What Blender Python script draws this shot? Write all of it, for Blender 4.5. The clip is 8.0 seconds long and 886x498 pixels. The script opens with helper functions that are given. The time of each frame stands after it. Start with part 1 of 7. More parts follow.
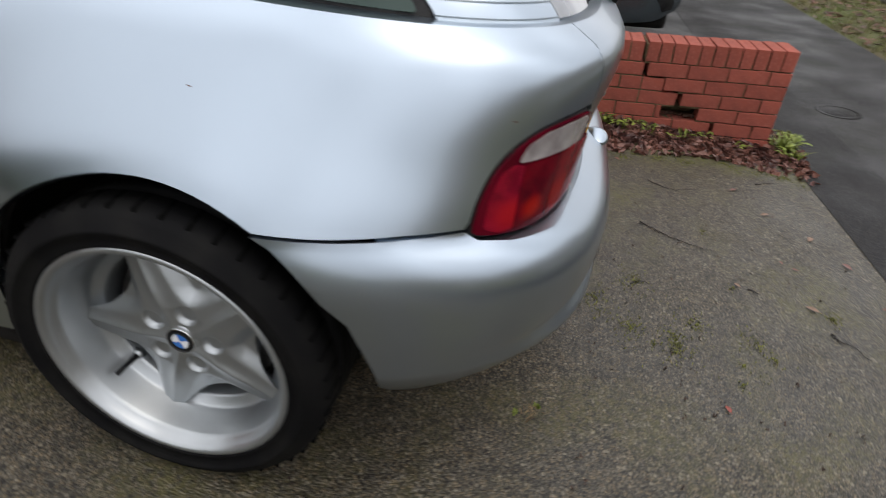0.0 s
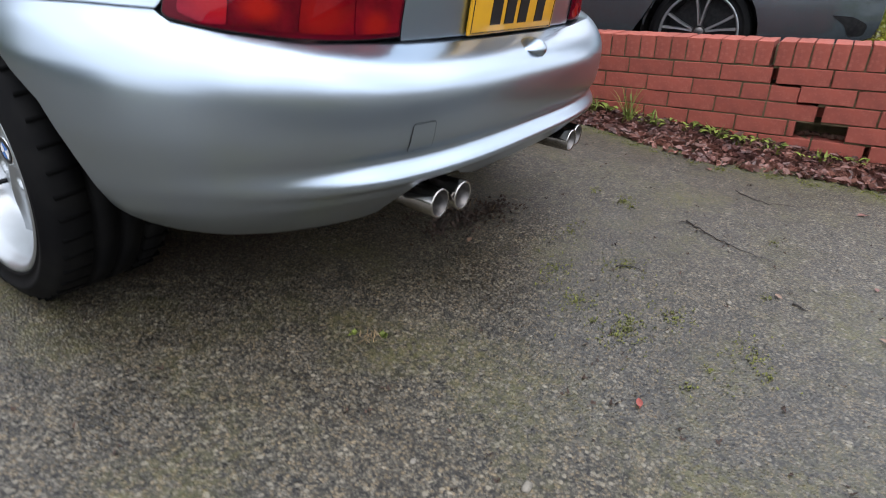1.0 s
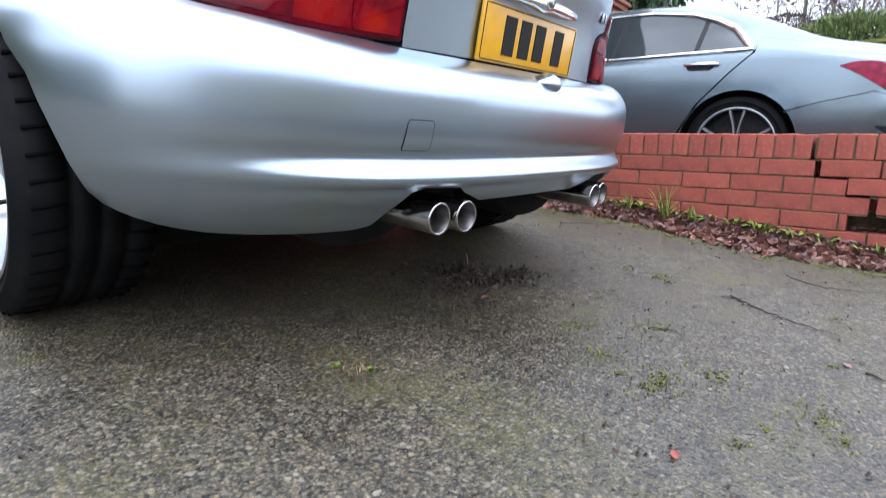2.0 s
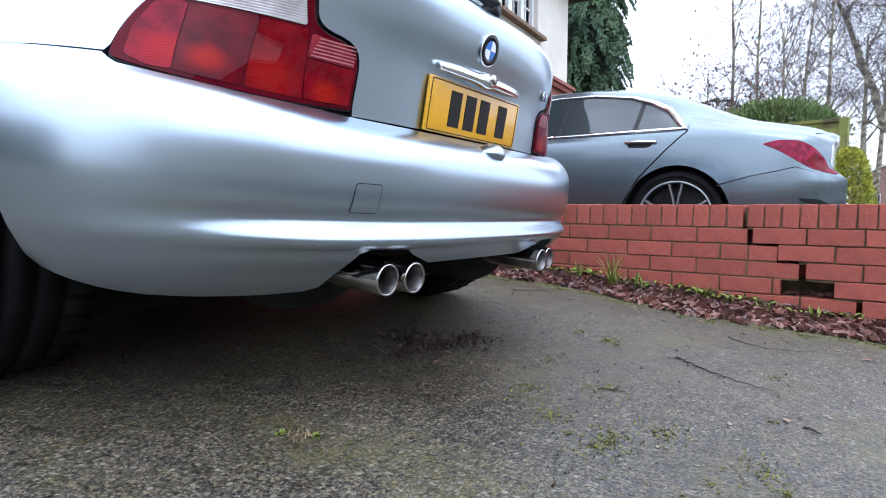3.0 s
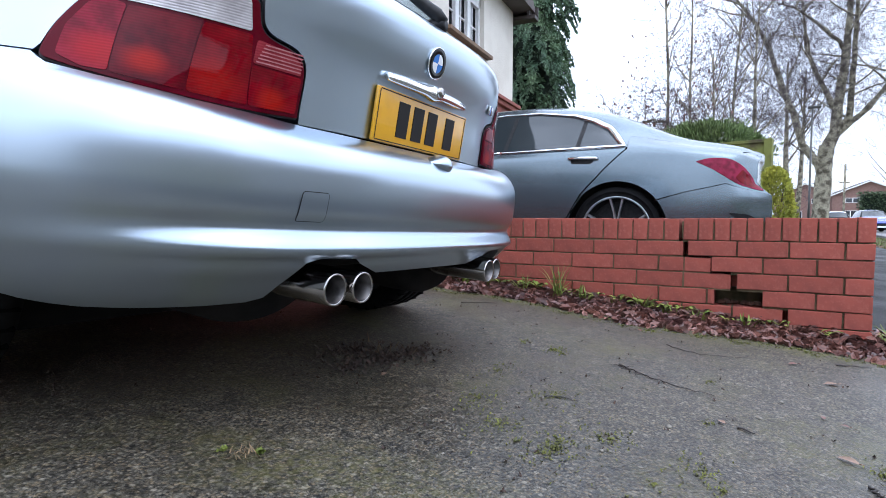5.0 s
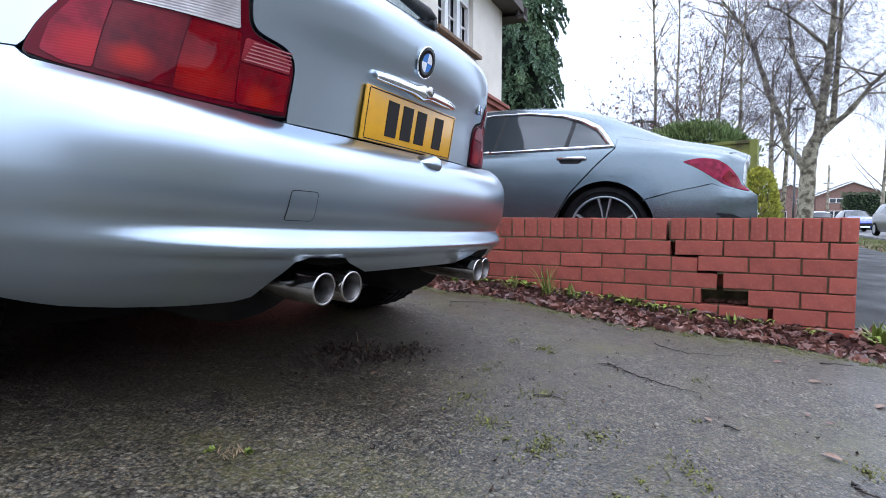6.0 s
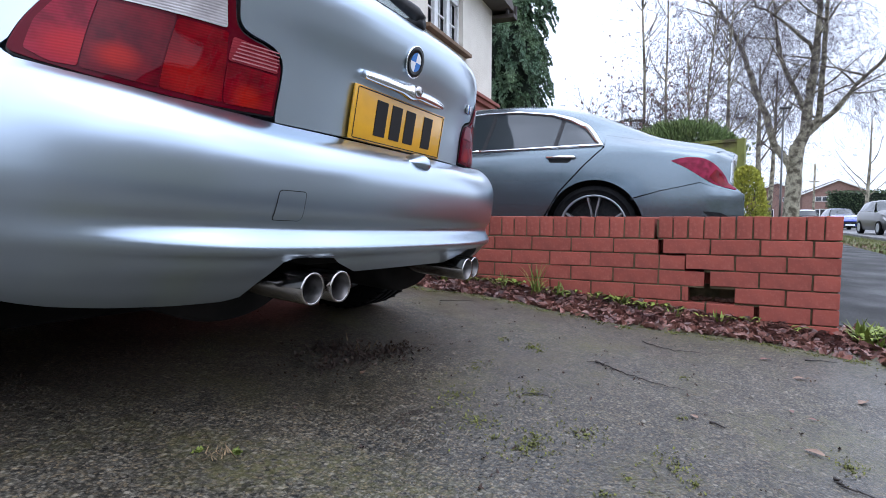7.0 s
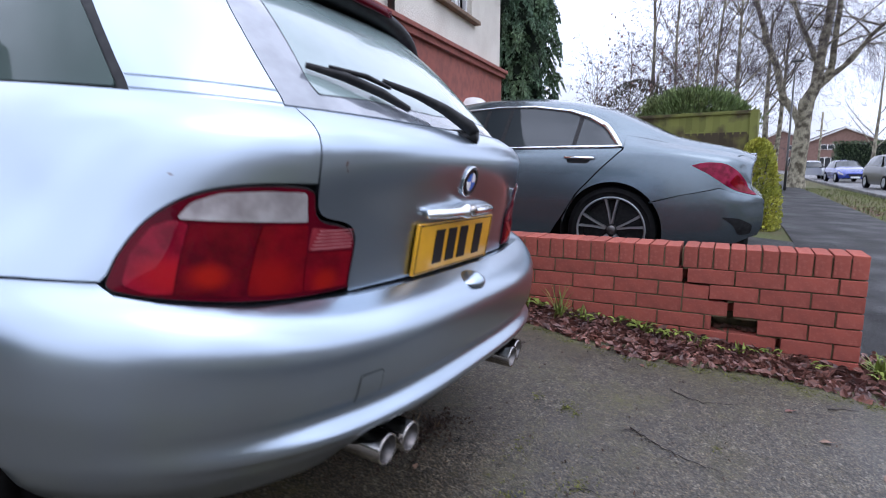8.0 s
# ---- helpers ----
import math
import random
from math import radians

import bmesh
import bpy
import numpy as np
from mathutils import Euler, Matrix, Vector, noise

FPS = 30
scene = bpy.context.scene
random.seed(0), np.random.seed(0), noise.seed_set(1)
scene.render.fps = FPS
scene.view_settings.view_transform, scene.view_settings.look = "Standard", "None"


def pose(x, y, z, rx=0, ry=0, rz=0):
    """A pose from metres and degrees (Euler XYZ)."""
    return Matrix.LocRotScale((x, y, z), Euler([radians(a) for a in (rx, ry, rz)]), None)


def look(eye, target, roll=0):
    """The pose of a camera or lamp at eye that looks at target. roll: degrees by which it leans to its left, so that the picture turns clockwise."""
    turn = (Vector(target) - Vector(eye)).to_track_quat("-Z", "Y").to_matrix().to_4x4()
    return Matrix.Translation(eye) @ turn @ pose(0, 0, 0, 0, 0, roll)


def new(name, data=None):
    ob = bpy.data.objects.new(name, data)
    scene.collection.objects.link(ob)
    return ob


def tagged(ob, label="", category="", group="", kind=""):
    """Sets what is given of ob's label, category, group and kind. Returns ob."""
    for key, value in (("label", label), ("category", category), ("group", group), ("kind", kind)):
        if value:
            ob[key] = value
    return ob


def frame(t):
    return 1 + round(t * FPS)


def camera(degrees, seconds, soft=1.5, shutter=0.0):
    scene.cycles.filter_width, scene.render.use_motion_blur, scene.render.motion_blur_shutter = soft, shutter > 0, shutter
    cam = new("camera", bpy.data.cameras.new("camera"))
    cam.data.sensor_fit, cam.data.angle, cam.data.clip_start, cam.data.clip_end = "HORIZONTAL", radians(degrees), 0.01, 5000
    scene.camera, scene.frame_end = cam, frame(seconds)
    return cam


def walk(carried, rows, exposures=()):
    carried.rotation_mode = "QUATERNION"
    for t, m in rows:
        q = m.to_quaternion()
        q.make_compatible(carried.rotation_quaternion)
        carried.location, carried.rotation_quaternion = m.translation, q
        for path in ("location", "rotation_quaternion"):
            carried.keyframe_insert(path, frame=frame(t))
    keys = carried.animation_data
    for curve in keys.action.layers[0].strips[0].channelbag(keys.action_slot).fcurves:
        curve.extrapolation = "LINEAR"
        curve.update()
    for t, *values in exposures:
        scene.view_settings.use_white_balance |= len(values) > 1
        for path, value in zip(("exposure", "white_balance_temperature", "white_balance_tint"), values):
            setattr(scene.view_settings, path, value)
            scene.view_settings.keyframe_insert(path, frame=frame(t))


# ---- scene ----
from mathutils import geometry

# The drive falls to the street: things that stand on it are set out in its own plane and laid into the world by DRIVE.
DRIVE = Matrix(((0.9997, 0.001, 0.023, 0), (0.001, 0.9963, -0.086, 0), (-0.023, 0.086, 0.9960, 0), (0, 0, 0, 1)))
cam = camera(76.7, 8.0, soft=0.95, shutter=0.3)
PATH = [
    (0.0, (-1.490, -0.534, 1.072), (0.179, -0.324, -0.023), 8.2),
    (0.3, (-1.392, -0.866, 1.022), (0.223, -0.346, -0.073), 6.8),
    (0.5, (-1.348, -1.016, 0.968), (0.238, -0.351, -0.109), 5.9),
    (0.6, (-1.316, -1.102, 0.925), (0.245, -0.356, -0.132), 5.6),
    (1.0, (-1.226, -1.304, 0.721), (0.271, -0.358, -0.208), 4.9),
    (1.5, (-1.178, -1.360, 0.502), (0.309, -0.240, -0.229), 4.9),
    (2.0, (-1.140, -1.371, 0.478), (0.382, -0.169, -0.012), 4.7),
    (2.2, (-1.141, -1.381, 0.474), (0.397, -0.164, 0.082), 4.6),
    (3.3, (-1.148, -1.403, 0.456), (0.512, -0.308, 0.258), 4.9),
    (3.5, (-1.150, -1.403, 0.453), (0.524, -0.325, 0.266), 4.9),
    (4.0, (-1.148, -1.403, 0.453), (0.553, -0.364, 0.284), 5.0),
    (4.5, (-1.147, -1.405, 0.451), (0.573, -0.397, 0.293), 5.0),
    (6.0, (-1.148, -1.405, 0.449), (0.607, -0.456, 0.298), 5.2),
    (6.5, (-1.148, -1.406, 0.449), (0.615, -0.473, 0.297), 5.1),
    (6.8, (-1.149, -1.409, 0.452), (0.622, -0.491, 0.298), 5.2),
    (7.0, (-1.149, -1.409, 0.452), (0.622, -0.491, 0.298), 5.2),
    (7.06, (-1.149, -1.409, 0.453), (0.622, -0.491, 0.299), 5.2),
    (7.2, (-1.151, -1.406, 0.469), (0.621, -0.489, 0.312), 5.2),
    (7.3, (-1.153, -1.402, 0.492), (0.619, -0.487, 0.332), 5.2),
    (7.5, (-1.168, -1.394, 0.564), (0.606, -0.484, 0.395), 5.0),
    (8.0, (-1.204, -1.25, 0.844), (0.554, -0.356, 0.507), 5.0),
]
EXPOSURES = [(0.0, -0.28, 7050, 12), (0.5, -0.26, 6350, 12), (1.0, 0.40, 6400, 12), (1.5, 0.88, 6150, 12), (2.2, 0.92, 5950, 12), (3.5, 0.60, 5700, 12), (7.0, 0.35, 5750, 14), (8.0, 0.06, 5850, 18)]
walk(cam, [(t, DRIVE @ look(eye, target, roll)) for t, eye, target, roll in PATH], EXPOSURES)

# ---- sky and sun: an overcast winter day ----
world = bpy.data.worlds.new("overcast_sky")
scene.world = world
world.use_nodes = True
wn, wl = world.node_tree.nodes, world.node_tree.links
wn.clear()
sky = wn.new("ShaderNodeTexSky")
sky.sky_type, sky.sun_disc = "NISHITA", False
sky.sun_elevation, sky.sun_rotation = radians(64), radians(200)
sky.dust_density, sky.air_density, sky.altitude = 4.0, 1.0, 0
SKY_STRENGTH, SUN_STRENGTH = 0.13, 0.5
grey = wn.new("ShaderNodeMix")
grey.data_type = "RGBA"
grey.inputs["Factor"].default_value = 0.88
way = wn.new("ShaderNodeTexCoord")
axis = wn.new("ShaderNodeSeparateXYZ")
lift = wn.new("ShaderNodeMapRange")  # a cloud layer twice as bright overhead as at the horizon
lift.inputs["From Min"].default_value, lift.inputs["From Max"].default_value = 0.0, 1.0
lift.inputs["To Min"].default_value, lift.inputs["To Max"].default_value = 1.35, 3.3
tone = wn.new("ShaderNodeVectorMath")
tone.operation = "SCALE"
tone.inputs[0].default_value = (5.5, 5.83, 6.4)
wl.new(way.outputs["Generated"], axis.inputs["Vector"])
wl.new(axis.outputs["Z"], lift.inputs["Value"])
cloud = wn.new("ShaderNodeTexNoise")  # soft folds in the cloud layer
cloud.inputs["Scale"].default_value, cloud.inputs["Detail"].default_value, cloud.inputs["Roughness"].default_value = 2.6, 4.0, 0.55
fold = wn.new("ShaderNodeMapRange")
fold.inputs["From Min"].default_value, fold.inputs["From Max"].default_value = 0.35, 0.65
fold.inputs["To Min"].default_value, fold.inputs["To Max"].default_value = 0.78, 1.22
folded = wn.new("ShaderNodeMath")
folded.operation = "MULTIPLY"
wl.new(way.outputs["Generated"], cloud.inputs["Vector"])
wl.new(cloud.outputs["Fac"], fold.inputs["Value"])
wl.new(lift.outputs["Result"], folded.inputs[0])
wl.new(fold.outputs["Result"], folded.inputs[1])
wl.new(folded.outputs["Value"], tone.inputs["Scale"])
wl.new(tone.outputs["Vector"], grey.inputs["B"])
back = wn.new("ShaderNodeBackground")
back.inputs["Strength"].default_value = SKY_STRENGTH
out = wn.new("ShaderNodeOutputWorld")
wl.new(sky.outputs["Color"], grey.inputs["A"])
wl.new(grey.outputs["Result"], back.inputs["Color"])
wl.new(back.outputs["Background"], out.inputs["Surface"])
sun = new("sun", bpy.data.lights.new("sun", "SUN"))
sun.data.energy, sun.data.angle, sun.data.color = SUN_STRENGTH, radians(40), (1.0, 0.97, 0.93)
sun.matrix_world = look((-2.5, -6.6, 15), (0, 0, 0))


# ---- materials ----
def material(name, color, rough=0.5, metal=0.0, **more):
    """A node material: base colour, grain and stains by noise at two scales, relief by bump.
    more: dark (second colour), scale, fine, mix, bump, bump_scale, coat, specular, each (spread from piece to piece)."""
    m = bpy.data.materials.new(name)
    m.use_nodes = True
    n, l = m.node_tree.nodes, m.node_tree.links
    b = n["Principled BSDF"]
    b.inputs["Roughness"].default_value, b.inputs["Metallic"].default_value = rough, metal
    b.inputs["Coat Weight"].default_value = more.get("coat", 0.0)
    b.inputs["Coat Roughness"].default_value = more.get("coat_rough", 0.04)
    b.inputs["Specular IOR Level"].default_value = more.get("specular", 0.5)
    b.inputs["Base Color"].default_value = (*color, 1)
    co = n.new("ShaderNodeTexCoord").outputs["Object"]

    def noise_tex(scale, detail=4.0):
        t = n.new("ShaderNodeTexNoise")
        t.inputs["Scale"].default_value, t.inputs["Detail"].default_value = scale, detail
        l.new(co, t.inputs["Vector"])
        return t.outputs["Fac"]

    def ramp(fac, lo, hi):
        r = n.new("ShaderNodeMapRange")
        r.inputs["From Min"].default_value, r.inputs["From Max"].default_value = lo, hi
        l.new(fac, r.inputs["Value"])
        return r.outputs["Result"]

    def mix(a, bb, fac, kind="MIX"):
        x = n.new("ShaderNodeMix")
        x.data_type, x.blend_type = "RGBA", kind
        for key, v in (("A", a), ("B", bb)):
            if isinstance(v, tuple):
                x.inputs[key].default_value = (*v, 1)
            else:
                l.new(v, x.inputs[key])
        if isinstance(fac, float):
            x.inputs["Factor"].default_value = fac
        else:
            l.new(fac, x.inputs["Factor"])
        return x.outputs["Result"]

    if "dark" in more:
        c = mix(color, more["dark"], ramp(noise_tex(more.get("scale", 6.0)), more.get("lo", 0.42), more.get("hi", 0.66)))
        if "fine" in more:
            c = mix(c, more.get("fine_color", tuple(v * 0.55 for v in color)), ramp(noise_tex(more["fine"], 2.0), 0.5, 0.75))
        if "each" in more:
            h = n.new("ShaderNodeHueSaturation")
            info = n.new("ShaderNodeObjectInfo")
            r = n.new("ShaderNodeMapRange")
            r.inputs["To Min"].default_value, r.inputs["To Max"].default_value = 1 - more["each"], 1 + more["each"]
            l.new(info.outputs["Random"], r.inputs["Value"])
            l.new(r.outputs["Result"], h.inputs["Value"])
            l.new(c, h.inputs["Color"])
            c = h.outputs["Color"]
        if "island" in more:
            h = n.new("ShaderNodeHueSaturation")
            info = n.new("ShaderNodeNewGeometry")
            r = n.new("ShaderNodeMapRange")
            r.inputs["To Min"].default_value, r.inputs["To Max"].default_value = 1 - more["island"], 1 + more["island"]
            l.new(info.outputs["Random Per Island"], r.inputs["Value"])
            l.new(r.outputs["Result"], h.inputs["Value"])
            l.new(c, h.inputs["Color"])
            c = h.outputs["Color"]
        l.new(c, b.inputs["Base Color"])
    if "zones" in more:
        band = n.new("ShaderNodeTexWave")
        band.inputs["Scale"].default_value, band.inputs["Distortion"].default_value = more["zones"], 1.5
        l.new(co, band.inputs["Vector"])
        c = mix(c, more["zone_color"], ramp(band.outputs["Fac"], 0.25, 0.85))
        l.new(c, b.inputs["Base Color"])
    if "ribs" in more:
        wave = n.new("ShaderNodeTexWave")
        wave.bands_direction = "Z"
        wave.inputs["Scale"].default_value = more["ribs"]
        l.new(co, wave.inputs["Vector"])
        bp = n.new("ShaderNodeBump")
        bp.inputs["Strength"].default_value, bp.inputs["Distance"].default_value = 0.35, 0.0008
        l.new(wave.outputs["Fac"], bp.inputs["Height"])
        l.new(bp.outputs["Normal"], b.inputs["Normal"])
    if "bump" in more:
        bp = n.new("ShaderNodeBump")
        bp.inputs["Strength"].default_value, bp.inputs["Distance"].default_value = more["bump"], more.get("depth", 0.003)
        l.new(noise_tex(more.get("bump_scale", 80.0)), bp.inputs["Height"])
        l.new(bp.outputs["Normal"], b.inputs["Normal"])
    return m


PAINT = material("silver_paint", (0.422, 0.492, 0.562), 0.275, 1.0, dark=(0.408, 0.477, 0.547), scale=3.0, coat=0.4, coat_rough=0.05)
GREYPAINT = material("slate_paint", (0.160, 0.196, 0.218), 0.25, 0.82, dark=(0.150, 0.185, 0.206), scale=2.0, coat=0.45, coat_rough=0.04)
BLACK = material("black_plastic", (0.008, 0.008, 0.009), 0.5, 0.0, specular=0.25, dark=(0.02, 0.02, 0.02), scale=40.0)
UNDER = material("underbody", (0.008, 0.0078, 0.0075), 0.9, 0.0, specular=0.15, dark=(0.016, 0.014, 0.013), scale=9.0, bump=0.4, bump_scale=40.0)
RUBBER = material("tyre_rubber", (0.0035, 0.0035, 0.004), 0.72, 0.0, specular=0.12, dark=(0.008, 0.0078, 0.0075), scale=14.0, bump=0.15, bump_scale=120.0)
GROOVE = material("tyre_groove", (0.003, 0.003, 0.003), 0.9, 0.0, specular=0.05)
ALLOY = material("alloy", (0.43, 0.455, 0.47), 0.36, 0.9, dark=(0.39, 0.41, 0.42), scale=9.0, coat=0.2)
STEEL = material("polished_steel", (0.46, 0.44, 0.42), 0.16, 1.0, dark=(0.36, 0.33, 0.30), scale=18.0)
SOOT = material("sooty_steel", (0.15, 0.14, 0.135), 0.36, 0.8, dark=(0.05, 0.047, 0.045), scale=26.0)
CHROME = material("chrome", (0.86, 0.87, 0.88), 0.06, 1.0)
RED = material("red_lens", (0.085, 0.0015, 0.008), 0.3, 0.0, dark=(0.05, 0.001, 0.006), scale=11.0, specular=0.0, coat=0.3, coat_rough=0.02)
PALERED = material("pale_reflector", (0.42, 0.15, 0.16), 0.25, 0.0, dark=(0.32, 0.09, 0.10), scale=30.0, coat=0.6)
CLEAR = material("clear_lens", (0.50, 0.47, 0.46), 0.2, 0.35, dark=(0.27, 0.235, 0.235), scale=13.0, lo=0.40, hi=0.62, ribs=72.0, coat=1.0, coat_rough=0.02)
# pale for mist and for the sky's reflection, painted into the base colour
SKYMISTGLASS = material("sky_misted_glass", (0.250, 0.320, 0.310), 0.16, 0.0, dark=(0.205, 0.270, 0.265), scale=5.0, specular=0.5, coat=0.6, coat_rough=0.02)
REARGLASS = material("rear_glass_edge", (0.21, 0.225, 0.25), 0.07, 0.0, dark=(0.15, 0.165, 0.185), scale=14.0, specular=0.8, coat=1.0, coat_rough=0.02)
DEEPGLASS = material("green_glass", (0.060, 0.088, 0.078), 0.05, 0.0, dark=(0.048, 0.072, 0.064), scale=2.5, specular=0.22)
GLASSDARK = material("tinted_glass", (0.030, 0.037, 0.040), 0.04, 0.0, dark=(0.024, 0.030, 0.033), scale=2.0, specular=0.55)
YELLOW = material("plate_yellow", (0.66, 0.33, 0.008), 0.32, 0.0, dark=(0.62, 0.31, 0.008), scale=30.0, coat=0.5)
BADGEBLACK = material("badge_black", (0.005, 0.005, 0.006), 0.3, 0.0, specular=0.2)
PLATEBLACK = material("plate_black", (0.010, 0.008, 0.007), 0.5, 0.0, specular=0.2)
BLUE = material("enamel_blue", (0.03, 0.17, 0.55), 0.15, 0.0, coat=1.0)
WHITE = material("white_enamel", (0.80, 0.82, 0.84), 0.2, 0.0, coat=0.6)
BRICK = material("red_brick", (0.325, 0.080, 0.054), 0.85, 0.0, specular=0.3, dark=(0.235, 0.062, 0.046), scale=11.0, lo=0.36, hi=0.70, fine=70.0, fine_color=(0.335, 0.098, 0.068), each=0.12, bump=0.6, bump_scale=240.0, depth=0.002)
MORTAR = material("mortar", (0.135, 0.100, 0.056), 0.95, 0.0, specular=0.2, dark=(0.060, 0.050, 0.026), scale=12.0, bump=0.7, bump_scale=180.0)
RENDERWALL = material("cream_render", (0.70, 0.655, 0.57), 0.9, 0.0, dark=(0.62, 0.57, 0.49), scale=1.6, bump=0.9, bump_scale=38.0, depth=0.012)
HOUSEBRICK = material("house_brick", (0.30, 0.095, 0.07), 0.85, 0.0, dark=(0.22, 0.075, 0.058), scale=8.0, each=0.12, bump=0.4, bump_scale=90.0)
JOINERY = material("white_paint", (0.78, 0.78, 0.77), 0.45, 0.0, dark=(0.70, 0.70, 0.68), scale=12.0)
SILL = material("brown_sill", (0.20, 0.125, 0.075), 0.75, 0.0, dark=(0.13, 0.085, 0.055), scale=10.0)
BARGE = material("dark_timber", (0.035, 0.026, 0.022), 0.6, 0.0, dark=(0.05, 0.04, 0.032), scale=10.0)
PANE = material("window_glass", (0.03, 0.035, 0.04), 0.04, 0.0, specular=0.9)
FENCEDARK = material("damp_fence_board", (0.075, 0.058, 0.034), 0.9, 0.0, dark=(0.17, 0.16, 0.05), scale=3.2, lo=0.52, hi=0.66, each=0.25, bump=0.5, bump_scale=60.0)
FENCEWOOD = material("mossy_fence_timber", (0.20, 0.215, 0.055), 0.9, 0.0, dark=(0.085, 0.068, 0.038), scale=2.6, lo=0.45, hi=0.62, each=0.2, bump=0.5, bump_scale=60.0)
BARK = material("birch_bark", (0.40, 0.365, 0.265), 0.9, 0.0, dark=(0.080, 0.068, 0.044), scale=4.5, lo=0.42, hi=0.62, fine=22.0, fine_color=(0.14, 0.12, 0.085), bump=0.8, bump_scale=18.0, depth=0.03)
TWIG = material("dark_twig", (0.060, 0.046, 0.050), 0.9, 0.0, dark=(0.10, 0.08, 0.09), scale=2.0)
CONIFER = material("conifer_leaf", (0.066, 0.122, 0.068), 0.6, 0.0, dark=(0.115, 0.178, 0.085), scale=1.2, island=0.45)
# SHADE: near-black colour standing in for the shade inside dense foliage
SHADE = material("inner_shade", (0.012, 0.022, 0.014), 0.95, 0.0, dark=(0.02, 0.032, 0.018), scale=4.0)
HEDGE = material("hedge_leaf", (0.13, 0.185, 0.062), 0.6, 0.0, dark=(0.215, 0.26, 0.105), scale=1.5, island=0.5)
GOLDLEAF = material("golden_privet_leaf", (0.44, 0.43, 0.065), 0.6, 0.0, dark=(0.26, 0.29, 0.045), scale=3.0, island=0.4)
DEADLEAF = material("dead_leaf", (0.175, 0.076, 0.055), 0.5, 0.0, dark=(0.095, 0.040, 0.034), scale=7.0, island=0.55, coat=0.15)
WEED = material("weed_leaf", (0.175, 0.210, 0.040), 0.6, 0.0, specular=0.25, dark=(0.085, 0.120, 0.026), scale=9.0, each=0.42)
FARBRICK = material("far_brick", (0.235, 0.140, 0.115), 0.9, 0.0, dark=(0.19, 0.11, 0.09), scale=3.0, bump=0.3, bump_scale=12.0)
BUFF = material("buff_brick", (0.40, 0.34, 0.285), 0.9, 0.0, dark=(0.34, 0.28, 0.23), scale=3.0, bump=0.3, bump_scale=12.0)
ROOFTILE = material("far_roof_tile", (0.10, 0.085, 0.08), 0.85, 0.0, dark=(0.075, 0.065, 0.06), scale=4.0)
FARBLUE = material("blue_car_paint", (0.012, 0.035, 0.26), 0.25, 0.2, coat=1.0)
FARSILVER = material("light_silver_paint", (0.45, 0.47, 0.5), 0.3, 0.6, coat=0.8)
FARGREY = material("taupe_car_paint", (0.060, 0.060, 0.056), 0.3, 0.3, coat=0.5)


